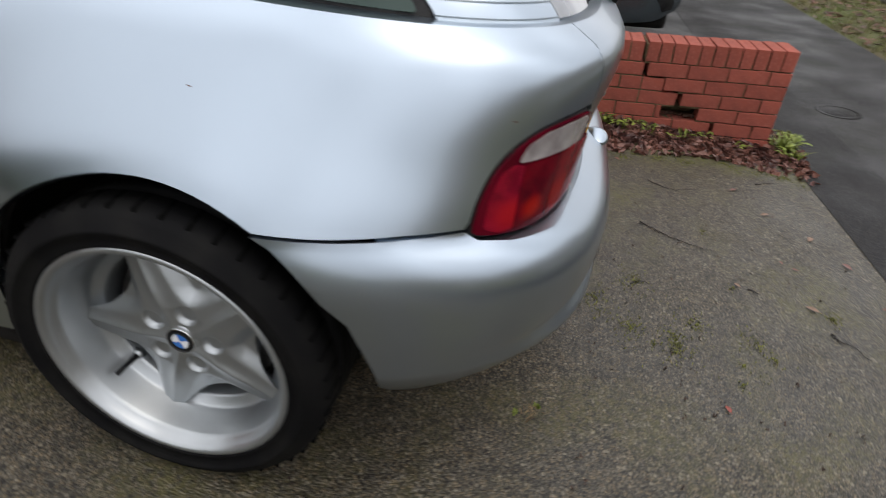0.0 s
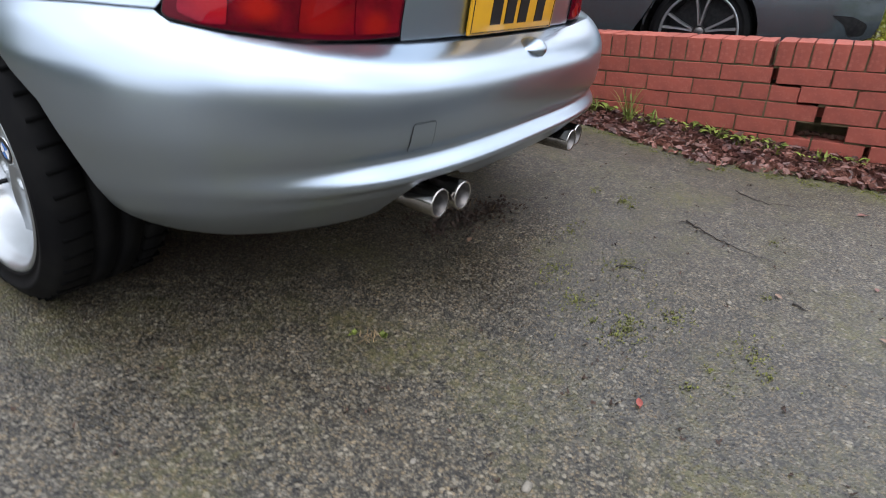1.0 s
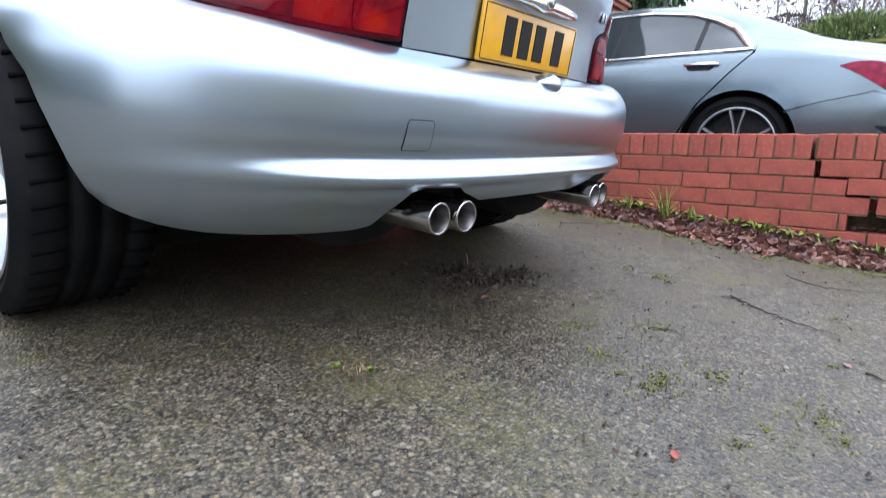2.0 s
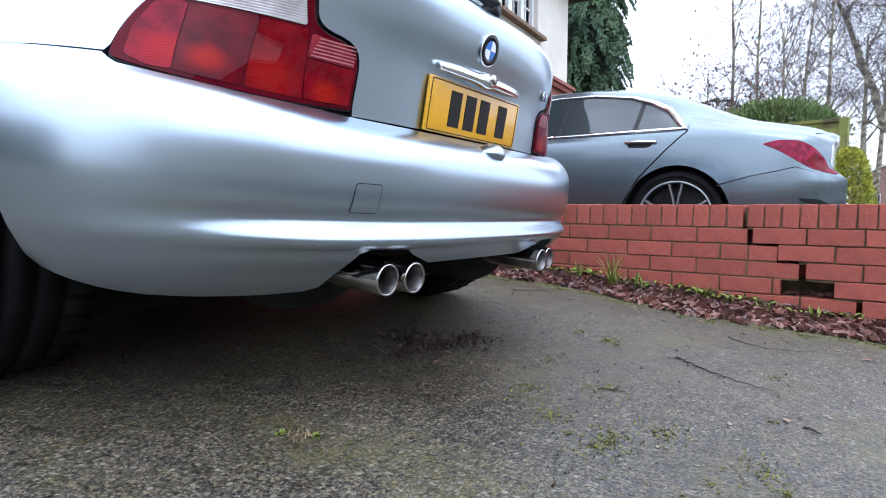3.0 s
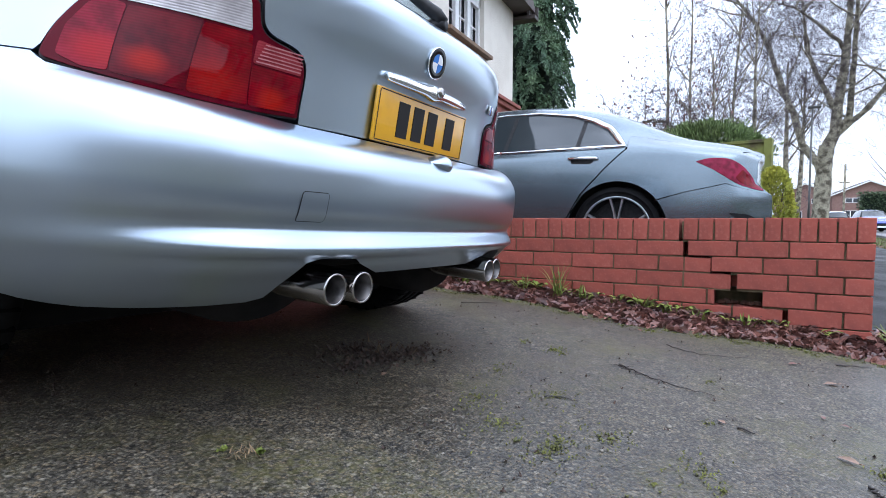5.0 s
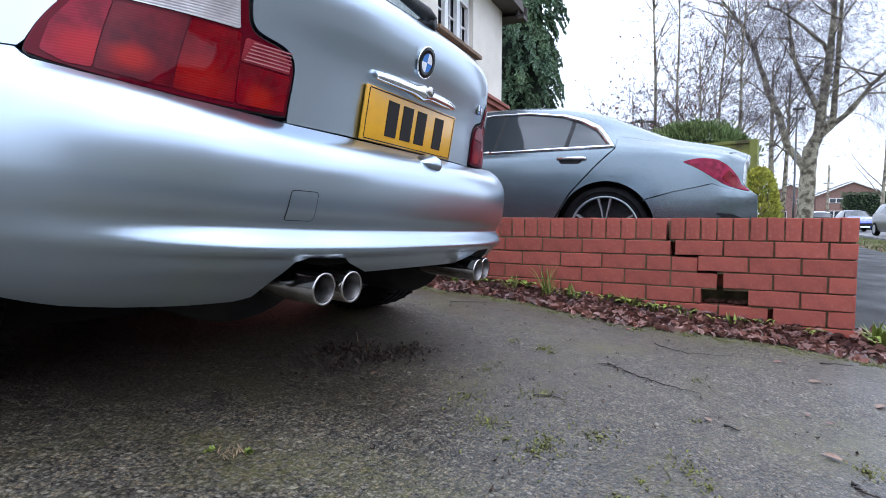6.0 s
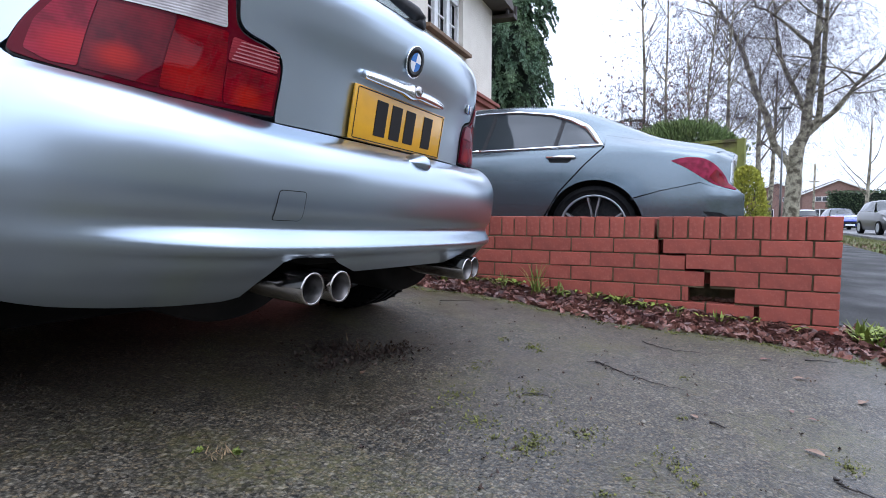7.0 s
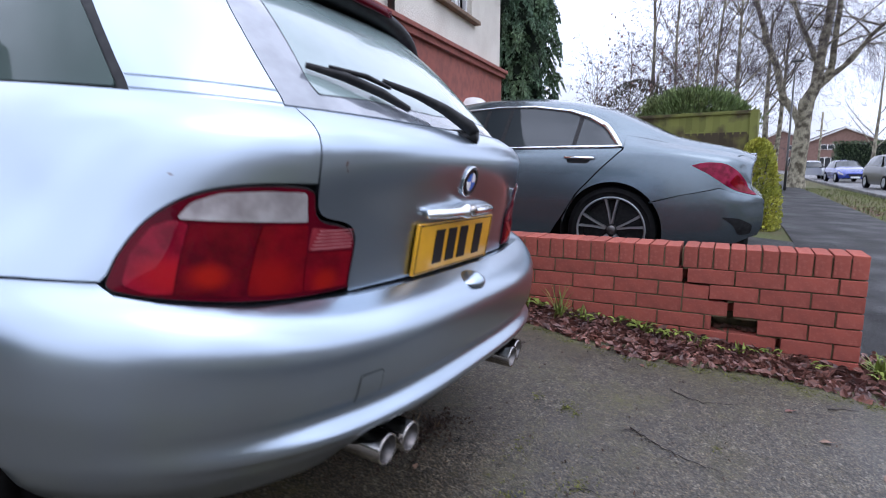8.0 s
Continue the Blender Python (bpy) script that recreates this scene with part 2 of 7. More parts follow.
def lens(name, color, deep, spot=None, glow=(0.50, 0.045, 0.012), reach=0.03):
    """A moulded lamp lens: fine level ribs, mottled depth, and the warmer patch where a bulb's reflector shows through.
    spot: x (either side) and z of that patch in the car's space."""
    m = bpy.data.materials.new(name)
    m.use_nodes = True
    n, l = m.node_tree.nodes, m.node_tree.links
    b = n["Principled BSDF"]
    for key, v in (("Roughness", 0.22), ("Specular IOR Level", 0.0), ("Coat Weight", 0.42), ("Coat Roughness", 0.025)):
        b.inputs[key].default_value = v
    co = n.new("ShaderNodeTexCoord").outputs["Object"]
    t = n.new("ShaderNodeTexNoise")
    t.inputs["Scale"].default_value, t.inputs["Detail"].default_value = 26.0, 3.0
    l.new(co, t.inputs["Vector"])
    r = n.new("ShaderNodeMapRange")
    r.inputs["From Min"].default_value, r.inputs["From Max"].default_value = 0.38, 0.64
    l.new(t.outputs["Fac"], r.inputs["Value"])
    x = n.new("ShaderNodeMix")
    x.data_type = "RGBA"
    x.inputs["A"].default_value, x.inputs["B"].default_value = (*color, 1), (*deep, 1)
    l.new(r.outputs["Result"], x.inputs["Factor"])
    c = x.outputs["Result"]
    wave = n.new("ShaderNodeTexWave")
    wave.bands_direction = "Z"
    wave.inputs["Scale"].default_value = 72.0
    l.new(co, wave.inputs["Vector"])
    if spot:
        flat = n.new("ShaderNodeVectorMath")
        flat.operation = "ABSOLUTE"
        l.new(co, flat.inputs[0])
        plane = n.new("ShaderNodeVectorMath")
        plane.operation = "MULTIPLY"
        plane.inputs[1].default_value = (1.0, 0.0, 1.25)
        l.new(flat.outputs["Vector"], plane.inputs[0])
        d = n.new("ShaderNodeVectorMath")
        d.operation = "DISTANCE"
        d.inputs[1].default_value = (abs(spot[0]), 0.0, spot[1] * 1.25)
        l.new(plane.outputs["Vector"], d.inputs[0])
        near = n.new("ShaderNodeMapRange")
        near.interpolation_type = "SMOOTHSTEP"
        near.inputs["From Min"].default_value, near.inputs["From Max"].default_value = reach * 0.2, reach
        near.inputs["To Min"].default_value, near.inputs["To Max"].default_value = 0.85, 0.0
        l.new(d.outputs["Value"], near.inputs["Value"])
        y = n.new("ShaderNodeMix")
        y.data_type = "RGBA"
        y.inputs["B"].default_value = (*glow, 1)
        l.new(c, y.inputs["A"])
        l.new(near.outputs["Result"], y.inputs["Factor"])
        c = y.outputs["Result"]
    rib = n.new("ShaderNodeMix")
    rib.data_type, rib.blend_type = "RGBA", "MULTIPLY"
    rib.inputs["B"].default_value = (0.80, 0.72, 0.74, 1)
    l.new(wave.outputs["Fac"], rib.inputs["Factor"])
    l.new(c, rib.inputs["A"])
    l.new(rib.outputs["Result"], b.inputs["Base Color"])
    bp = n.new("ShaderNodeBump")
    bp.inputs["Strength"].default_value, bp.inputs["Distance"].default_value = 0.12, 0.0008
    l.new(wave.outputs["Fac"], bp.inputs["Height"])
    l.new(bp.outputs["Normal"], b.inputs["Normal"])
    return m


SALOONLENS = lens("bright_lens", (0.27, 0.010, 0.045), (0.15, 0.004, 0.022))


# ---- building helpers ----
def part(name, bm, mat, parent, label="", smooth_faces=True):
    """Links a bmesh as one mesh object under a thing or a part."""
    me = bpy.data.meshes.new(name)
    bm.to_mesh(me)
    bm.free()
    if smooth_faces:
        me.shade_smooth()
    me.materials.append(mat)
    ob = new(name, me)
    ob.parent = parent
    if label:
        ob["label"] = label
    return ob


def share(name, me, parent, m):
    """One more object on an existing mesh."""
    ob = new(name, me)
    ob.parent = parent
    ob.matrix_basis = m
    return ob


def thing(name, label, category, m=None, group="", kind=""):
    ob = new(name)
    ob.empty_display_size = 0.1
    if m is not None:
        ob.matrix_basis = m
    return tagged(ob, label, category, group, kind)


def box(bm, cx, cy, cz, sx, sy, sz, m=None, bevel=0.0):
    g = bmesh.ops.create_cube(bm, size=1.0, matrix=(m or Matrix()) @ Matrix.Translation((cx, cy, cz)) @ Matrix.Diagonal((sx, sy, sz, 1)))
    if bevel:
        es = list({e for v in g["verts"] for e in v.link_edges})
        bmesh.ops.bevel(bm, geom=es, offset=bevel, segments=2, profile=0.6, affect="EDGES")
    return bm


def boxed(cx, cy, cz, sx, sy, sz, m=None, bevel=0.0):
    return box(bmesh.new(), cx, cy, cz, sx, sy, sz, m, bevel)


def inside(poly, x, y):
    hit, j = False, len(poly) - 1
    for i, (xi, yi) in enumerate(poly):
        xj, yj = poly[j]
        if (yi > y) != (yj > y) and x < (xj - xi) * (y - yi) / (yj - yi) + xi:
            hit = not hit
        j = i
    return hit


def resample(poly, step):
    pts = []
    for (x0, y0), (x1, y1) in zip(poly, poly[1:] + poly[:1]):
        k = max(1, int(math.hypot(x1 - x0, y1 - y0) / step))
        pts += [(x0 + (x1 - x0) * i / k, y0 + (y1 - y0) * i / k) for i in range(k)]
    return pts


def rounded(poly, r, seg=4):
    """The polygon with its corners rounded; r: one radius, or one for each corner."""
    pts, k = [], len(poly)
    for i, p in enumerate(poly):
        rr = r[i] if isinstance(r, (list, tuple)) else r
        a, b = Vector(poly[i - 1]) - Vector(p), Vector(poly[(i + 1) % k]) - Vector(p)
        rr = min(rr, a.length * 0.45, b.length * 0.45)
        if rr <= 0:
            pts.append(tuple(p))
            continue
        s, e = Vector(p) + a.normalized() * rr, Vector(p) + b.normalized() * rr
        for j in range(seg + 1):
            t = j / seg
            q = s * (1 - t) ** 2 + Vector(p) * 2 * t * (1 - t) + e * t * t
            pts.append((q.x, q.y))
    return pts


def patch(poly, f, step, out_from=(0, 0.4, 0.45), depth=0.012, lift=0.0, edge=None):
    """A panel: the region of a surface f(u, v) that a polygon in (u, v) bounds, finely meshed, with its rim turned inwards by depth.
    step: the mesh's width, or one for u and one for v; lift: metres by which it stands off the surface."""
    su, sv = step if isinstance(step, tuple) else (step, step)
    scaled = resample(poly, edge or su)
    scaled = [(u / su, v / sv) for u, v in scaled]
    pts = [Vector(p) for p in scaled]
    n = len(pts)
    arr = np.array(scaled)
    (u0, v0), (u1, v1) = arr.min(0), arr.max(0)
    for i in range(int(u1 - u0) + 1):
        for j in range(int(v1 - v0) + 1):
            u, v = u0 + i + 0.5, v0 + j + 0.5
            if inside(scaled, u, v) and np.hypot(arr[:, 0] - u, arr[:, 1] - v).min() > 0.5:
                pts.append(Vector((u, v)))
    vs, _, fs, _, _, _ = geometry.delaunay_2d_cdt(pts, [(i, (i + 1) % n) for i in range(n)], [], 1, 1e-6)
    bm = bmesh.new()
    made = [bm.verts.new(f(v[0] * su, v[1] * sv)) for v in vs]
    for t in fs:
        try:
            bm.faces.new([made[i] for i in t])
        except ValueError:
            pass
    for v in [v for v in bm.verts if not v.link_faces]:
        bm.verts.remove(v)
    bmesh.ops.recalc_face_normals(bm, faces=bm.faces)
    bm.normal_update()
    o = Vector(out_from)
    if sum(q.normal.dot(q.calc_center_median() - o) * q.calc_area() for q in bm.faces) < 0:
        bmesh.ops.reverse_faces(bm, faces=bm.faces)
        bm.normal_update()
    if lift:
        for v in bm.verts:
            v.co += v.normal * lift
        bm.normal_update()
    if depth:
        normals = {v: v.normal.copy() for v in bm.verts}
        rim = [e for e in bm.edges if e.is_boundary]
        g = bmesh.ops.extrude_edge_only(bm, edges=rim)
        old = {}
        for e in rim:
            for v in e.verts:
                for le in v.link_edges:
                    w = le.other_vert(v)
                    if w not in normals:
                        old[w] = v
        for w, v in old.items():
            w.co -= normals[v] * depth
        for e in rim:
            e.smooth = False
    return bm


def lathe(profile, seg=48, axis="x"):
    """Turns (radius, along) pairs round an axis."""
    bm = bmesh.new()
    rings = []
    for r, h in profile:
        ring = []
        for i in range(seg):
            c, s = math.cos(2 * math.pi * i / seg) * r, math.sin(2 * math.pi * i / seg) * r
            ring.append(bm.verts.new((h, c, s) if axis == "x" else ((c, h, s) if axis == "y" else (c, s, h))))
        rings.append(ring)
    for a, b in zip(rings, rings[1:]):
        for i in range(seg):
            bm.faces.new((a[i], a[(i + 1) % seg], b[(i + 1) % seg], b[i]))
    bmesh.ops.remove_doubles(bm, verts=bm.verts, dist=1e-6)
    bmesh.ops.recalc_face_normals(bm, faces=bm.faces)
    return bm


def tube(points, radii, seg=8, bm=None, cap=True):
    """A round limb through points."""
    bm = bm or bmesh.new()
    prev = None
    k = len(points)
    pts = [Vector(p) for p in points]
    q = last = None
    for i in range(k):
        d = (pts[min(i + 1, k - 1)] - pts[max(i - 1, 0)]).normalized()
        q = d.to_track_quat("Z", "Y") if q is None else last.rotation_difference(d) @ q
        last = d
        ring = [bm.verts.new(pts[i] + q @ Vector((math.cos(2 * math.pi * j / seg) * radii[i], math.sin(2 * math.pi * j / seg) * radii[i], 0))) for j in range(seg)]
        if prev:
            for j in range(seg):
                bm.faces.new((prev[j], prev[(j + 1) % seg], ring[(j + 1) % seg], ring[j]))
        elif cap:
            bm.faces.new(ring[::-1])
        prev = ring
    if cap:
        bm.faces.new(prev)
    return bm


# --- body surface, car space: x to its right, y to its nose, origin under the rear axle ---
NE = 3.1
PH = np.linspace(0, math.pi / 2, 400)
RX, RY = 0.86 * np.sin(PH) ** (2 / NE), -0.73 * np.cos(PH) ** (2 / NE)
ARC = np.concatenate(([0], np.cumsum(np.hypot(np.diff(RX), np.diff(RY)))))
ARC_END = float(ARC[-1])
BUMPER = dict(
    z=(0.165, 0.19, 0.22, 0.26, 0.30, 0.345, 0.40, 0.44, 0.48, 0.51, 0.53, 0.55, 0.57, 0.585, 0.595, 0.604, 0.612),
    w=(0.700, 0.745, 0.785, 0.8155, 0.8400, 0.8590, 0.8700, 0.876, 0.8765, 0.8760, 0.8745, 0.8710, 0.8655, 0.8605, 0.857, 0.8545, 0.8525),
    d=(0.53, 0.590, 0.640, 0.681, 0.7150, 0.7400, 0.7525, 0.758, 0.7590, 0.7587, 0.7565, 0.7510, 0.7395, 0.7250, 0.710, 0.689, 0.655))
UPPER = dict(
    z=(0.20, 0.30, 0.45, 0.55, 0.60, 0.63, 0.66, 0.69, 0.72, 0.75, 0.78, 0.82, 0.845, 0.865, 0.88, 0.89, 0.90),
    w=(0.825, 0.842, 0.857, 0.860, 0.8545, 0.8425, 0.828, 0.813, 0.798, 0.784, 0.770, 0.751, 0.738, 0.727, 0.716, 0.706, 0.690),
    d=(0.61, 0.63, 0.645, 0.652, 0.655, 0.658, 0.661, 0.665, 0.671, 0.679, 0.688, 0.696, 0.696, 0.688, 0.668, 0.645, 0.615))


def smooth(a, b, v):
    s = min(1.0, max(0.0, (v - a) / (b - a)))
    return s * s * (3 - 2 * s)


def table(tab, key, z):
    """A table's value at z, eased over 24 mm so that no row shows as a crease."""
    return float(np.mean(np.interp((z - 0.012, z - 0.006, z, z + 0.006, z + 0.012), tab["z"], tab[key])))


def contour(a, w, d):
    """A point of the plan's outline: a metres round from the middle of the tail."""
    t = abs(a)
    if t < ARC_END:
        p = float(np.interp(t, ARC, PH))
        x, y = w * math.sin(p) ** (2 / NE), -d * max(0.0, math.cos(p)) ** (2 / NE)
    else:
        y = t - ARC_END
        x = w - 0.055 * smooth(0.1, 0.95, y)
    return math.copysign(x, a), y


def arc_of(y, d):
    """The a at which the outline of depth d reaches y."""
    if y >= 0:
        return ARC_END + y
    c = min(1.0, -y / d) ** (NE / 2)
    return float(np.interp(math.acos(c), PH, ARC))


def flare(y, z):
    """The swelling of the flank round the wheel arch."""
    return 0.026 * smooth(0.56, 0.33, math.hypot(y, z - 0.312)) * smooth(0.40, 0.70, z)


def bumper_top(a):
    return 0.572 + 0.033 * smooth(0.35, 0.78, abs(a)) + 0.011 * smooth(0.80, 0.95, abs(a))


def bumper(a, z):
    k = z + (0.612 - bumper_top(a)) * smooth(0.42, 0.57, z)
    x, y = contour(a, table(BUMPER, "w", k), table(BUMPER, "d", k))
    lip = (0.022 * smooth(0.381, 0.351, z) - 0.012 * smooth(0.348, 0.332, z) - 0.010 * smooth(0.330, 0.285, z) - 0.010 * math.exp(-((z - 0.391) / 0.013) ** 2)) * (1 - smooth(0.46, 0.84, abs(x)))
    return x + math.copysign(flare(y, z), a), y - lip, z


def upper(a, z):
    x, y = contour(a, table(UPPER, "w", z), table(UPPER, "d", z))
    return x + math.copysign(flare(y, z), a), y, z


# ---- ground ----
def ground_z(x, y):
    """Height of the ground: the drives fall to the pavement, the pavement and road run nearly level."""
    xx, yy = max(-4.0, min(2.4, x)), max(-1.98, min(3.2, y))
    z = (-0.023 * xx + 0.086 * yy) / 0.996
    if y < -1.98:
        z += max(-0.05, 0.015 * (y + 1.98)) * smooth(-1.98, -2.4, y)
    if y < 2:
        z -= 0.16 * smooth(-4.6, -5.9, y)
    return z


def sheet(xs, ys, dz=0.0, zf=ground_z):
    bm = bmesh.new()
    rows = [[bm.verts.new((x, y, zf(x, y) + dz)) for x in xs] for y in ys]
    for a, b in zip(rows, rows[1:]):
        for i in range(len(xs) - 1):
            bm.faces.new((a[i], a[i + 1], b[i + 1], b[i]))
    return bm


def aggregate(name, stones, binder, moss, scale, rough=0.75, moss_amount=0.5, stain=0.5, gloss=0.4, seam=None):
    """Exposed-aggregate concrete or tarmac: small stones in a binder, stains, and moss in broad patches."""
    m = bpy.data.materials.new(name)
    m.use_nodes = True
    n, l = m.node_tree.nodes, m.node_tree.links
    b = n["Principled BSDF"]
    co = n.new("ShaderNodeTexCoord").outputs["Object"]
    stir = n.new("ShaderNodeTexNoise")  # uneven stones: the lattice is stirred by a fine noise
    stir.inputs["Scale"].default_value, stir.inputs["Detail"].default_value = scale * 0.55, 2.0
    bent = n.new("ShaderNodeVectorMath")
    bent.operation = "MULTIPLY_ADD"
    bent.inputs[1].default_value = (0.55 / scale,) * 3
    l.new(co, stir.inputs["Vector"])
    l.new(stir.outputs["Color"], bent.inputs[0])
    l.new(co, bent.inputs[2])

    def tex(kind, sc, **kw):
        t = n.new(kind)
        t.inputs["Scale"].default_value = sc
        for k, v in kw.items():
            t.inputs[k].default_value = v
        l.new(bent.outputs["Vector"] if kind == "ShaderNodeTexVoronoi" else co, t.inputs["Vector"])
        return t

    def rng(v, lo, hi, a=0.0, c=1.0):
        r = n.new("ShaderNodeMapRange")
        for k, q in (("From Min", lo), ("From Max", hi), ("To Min", a), ("To Max", c)):
            r.inputs[k].default_value = q
        l.new(v, r.inputs["Value"])
        return r.outputs["Result"]

    def mix(a, c, f, kind="MIX"):
        x = n.new("ShaderNodeMix")
        x.data_type, x.blend_type = "RGBA", kind
        for k, v in (("A", a), ("B", c)):
            if isinstance(v, tuple):
                x.inputs[k].default_value = (*v, 1)
            else:
                l.new(v, x.inputs[k])
        if isinstance(f, float):
            x.inputs["Factor"].default_value = f
        else:
            l.new(f, x.inputs["Factor"])
        return x.outputs["Result"]

    v1 = tex("ShaderNodeTexVoronoi", scale, Randomness=1.0)
    v2 = tex("ShaderNodeTexVoronoi", scale * 2.3, Randomness=1.0)
    sep = n.new("ShaderNodeSeparateColor")
    l.new(v1.outputs["Color"], sep.inputs["Color"])
    lo, hi = stones
    stone = mix(lo, hi, rng(sep.outputs[0], 0.1, 1.0))
    warm = mix(stone, (hi[0] * 1.1, hi[1] * 0.95, hi[2] * 0.75), rng(sep.outputs[1], 0.55, 0.9))
    shape = rng(v1.outputs["Distance"], 0.28, 0.70, 0.0, 0.7)
    c = mix(warm, binder, shape)
    sep2 = n.new("ShaderNodeSeparateColor")
    l.new(v2.outputs["Color"], sep2.inputs["Color"])
    c = mix(c, hi, rng(sep2.outputs[2], 0.70, 0.95, 0.0, 0.6))
    grain = tex("ShaderNodeTexNoise", scale * 0.8, Detail=7.0, Roughness=0.85).outputs["Fac"]
    coarse = n.new("ShaderNodeCombineColor")
    for k in range(3):
        l.new(rng(grain, 0.34, 0.68, 0.25, 1.75), coarse.inputs[k])
    c = mix(c, coarse.outputs["Color"], 1.0, "MULTIPLY")
    v3 = tex("ShaderNodeTexVoronoi", scale * 0.52, Randomness=1.0)  # scattered larger pale stones
    sep3 = n.new("ShaderNodeSeparateColor")
    l.new(v3.outputs["Color"], sep3.inputs["Color"])
    large = n.new("ShaderNodeMath")
    large.operation = "MULTIPLY"
    l.new(rng(sep3.outputs[0], 0.70, 0.86), large.inputs[0])
    l.new(rng(v3.outputs["Distance"], 0.30, 0.46, 0.75, 0.0), large.inputs[1])
    c = mix(c, (hi[0] * 1.5, hi[1] * 1.5, hi[2] * 1.5), large.outputs[0])
    pits = n.new("ShaderNodeMath")
    pits.operation = "MULTIPLY"
    l.new(rng(sep3.outputs[1], 0.72, 0.86), pits.inputs[0])
    l.new(rng(v3.outputs["Distance"], 0.30, 0.50, 0.8, 0.0), pits.inputs[1])
    c = mix(c, binder, pits.outputs[0])
    broad = tex("ShaderNodeTexNoise", 1.7, Detail=5.0).outputs["Fac"]
    c = mix(c, (0.62, 0.60, 0.55), rng(broad, 0.38, 0.62, stain, 0.0), "MULTIPLY")
    dirt = tex("ShaderNodeTexNoise", 0.9, Detail=6.0, Roughness=0.6).outputs["Fac"]
    c = mix(c, (0.88, 0.80, 0.64), rng(dirt, 0.40, 0.66, 0.0, stain), "MULTIPLY")
    mottle = tex("ShaderNodeTexNoise", 24.0, Detail=7.0, Roughness=0.72).outputs["Fac"]
    grey = n.new("ShaderNodeCombineColor")
    for k in range(3):
        l.new(rng(mottle, 0.30, 0.70, 1.0 - 0.85 * stain, 1.0 + 0.55 * stain), grey.inputs[k])
    c = mix(c, grey.outputs["Color"], 1.0, "MULTIPLY")
    mossy = tex("ShaderNodeTexNoise", 2.6, Detail=8.0, Roughness=0.65).outputs["Fac"]
    speck = tex("ShaderNodeTexNoise", 70.0, Detail=3.0).outputs["Fac"]
    both = n.new("ShaderNodeMath")
    both.operation = "MULTIPLY"
    l.new(rng(mossy, 0.49, 0.68), both.inputs[0])
    l.new(rng(speck, 0.36, 0.60, 0.0, moss_amount), both.inputs[1])
    c = mix(c, moss, both.outputs[0])
    if seam:  # a green film along the foot of a wall
        xyz = n.new("ShaderNodeSeparateXYZ")
        l.new(co, xyz.inputs["Vector"])
        wave = n.new("ShaderNodeMath")
        wave.operation = "MULTIPLY_ADD"
        l.new(tex("ShaderNodeTexNoise", 3.5, Detail=6.0, Roughness=0.7).outputs["Fac"], wave.inputs[0])
        wave.inputs[1].default_value = 0.42
        l.new(xyz.outputs["X"], wave.inputs[2])
        film = n.new("ShaderNodeMath")
        film.operation = "MULTIPLY"
        l.new(rng(wave.outputs[0], seam + 0.19, seam + 0.29), film.inputs[0])
        l.new(rng(speck, 0.40, 0.62, 0.0, 0.75), film.inputs[1])
        c = mix(c, (0.098, 0.098, 0.030), film.outputs[0])
    l.new(c, b.inputs["Base Color"])
    l.new(rng(broad, 0.35, 0.65, rough - 0.22, rough + 0.1), b.inputs["Roughness"])
    b.inputs["Specular IOR Level"].default_value = gloss
    height = rng(v1.outputs["Distance"], 0.0, 0.55, 1.0, 0.0)
    bp = n.new("ShaderNodeBump")
    bp.inputs["Strength"].default_value, bp.inputs["Distance"].default_value = 0.45, 0.004
    l.new(height, bp.inputs["Height"])
    l.new(bp.outputs["Normal"], b.inputs["Normal"])
    return m


DRIVEWAY = aggregate("exposed_aggregate", ((0.0165, 0.0148, 0.0125), (0.164, 0.149, 0.119)), (0.0085, 0.0076, 0.0060), (0.074, 0.068, 0.018), 165.0, 0.58, 0.85, 0.60, 0.44, 1.42)
TARMAC = aggregate("tarmac", ((0.018, 0.018, 0.019), (0.040, 0.041, 0.043)), (0.012, 0.012, 0.013), (0.036, 0.040, 0.017), 110.0, 0.70, 0.25, 0.22, 0.25)
ROADMAT = aggregate("road_tarmac", ((0.12, 0.12, 0.124), (0.20, 0.20, 0.205)), (0.09, 0.09, 0.094), (0.10, 0.10, 0.08), 60.0, 0.55, 0.1, 0.3)
GRASSMAT = material("verge_turf", (0.085, 0.105, 0.024), 0.95, 0.0, dark=(0.095, 0.072, 0.032), scale=1.1, lo=0.36, hi=0.58, fine=55.0, fine_color=(0.05, 0.06, 0.015), bump=1.0, bump_scale=60.0, depth=0.03)


def setting(name, bm, mat, label, category, flat=False):
    ob = part(name, bm, mat, None, smooth_faces=not flat)
    return tagged(ob, label, category, kind="structure")


far = [-900, -300, -100, -40, -15, -8] + [i * 0.5 for i in range(-12, 25)] + [14, 18, 25, 40, 80, 200, 500, 900]
farther = [-900, -300, -100, -40, -20, -12] + [i * 0.3 for i in range(-30, 24)] + [8, 10, 14, 20, 40, 100, 300, 900]
setting("ground", sheet(far, farther, -0.03), GRASSMAT, "damp winter grass and bare earth reaching to the horizon", "ground")
setting("driveway", sheet([i * 0.2 for i in range(-20, 10)] + [1.9], [-1.98 + i * 0.2 for i in range(40)], 0.0), DRIVEWAY,
        "sloping driveway of damp exposed-aggregate concrete with moss", "driveway")
setting("neighbour_driveway", sheet([1.98, 2.6, 3.2, 4, 5, 6, 7.2], [-1.98 + i * 0.2 for i in range(24)], -0.002), TARMAC, "grey tarmac driveway beside the brick wall", "driveway")
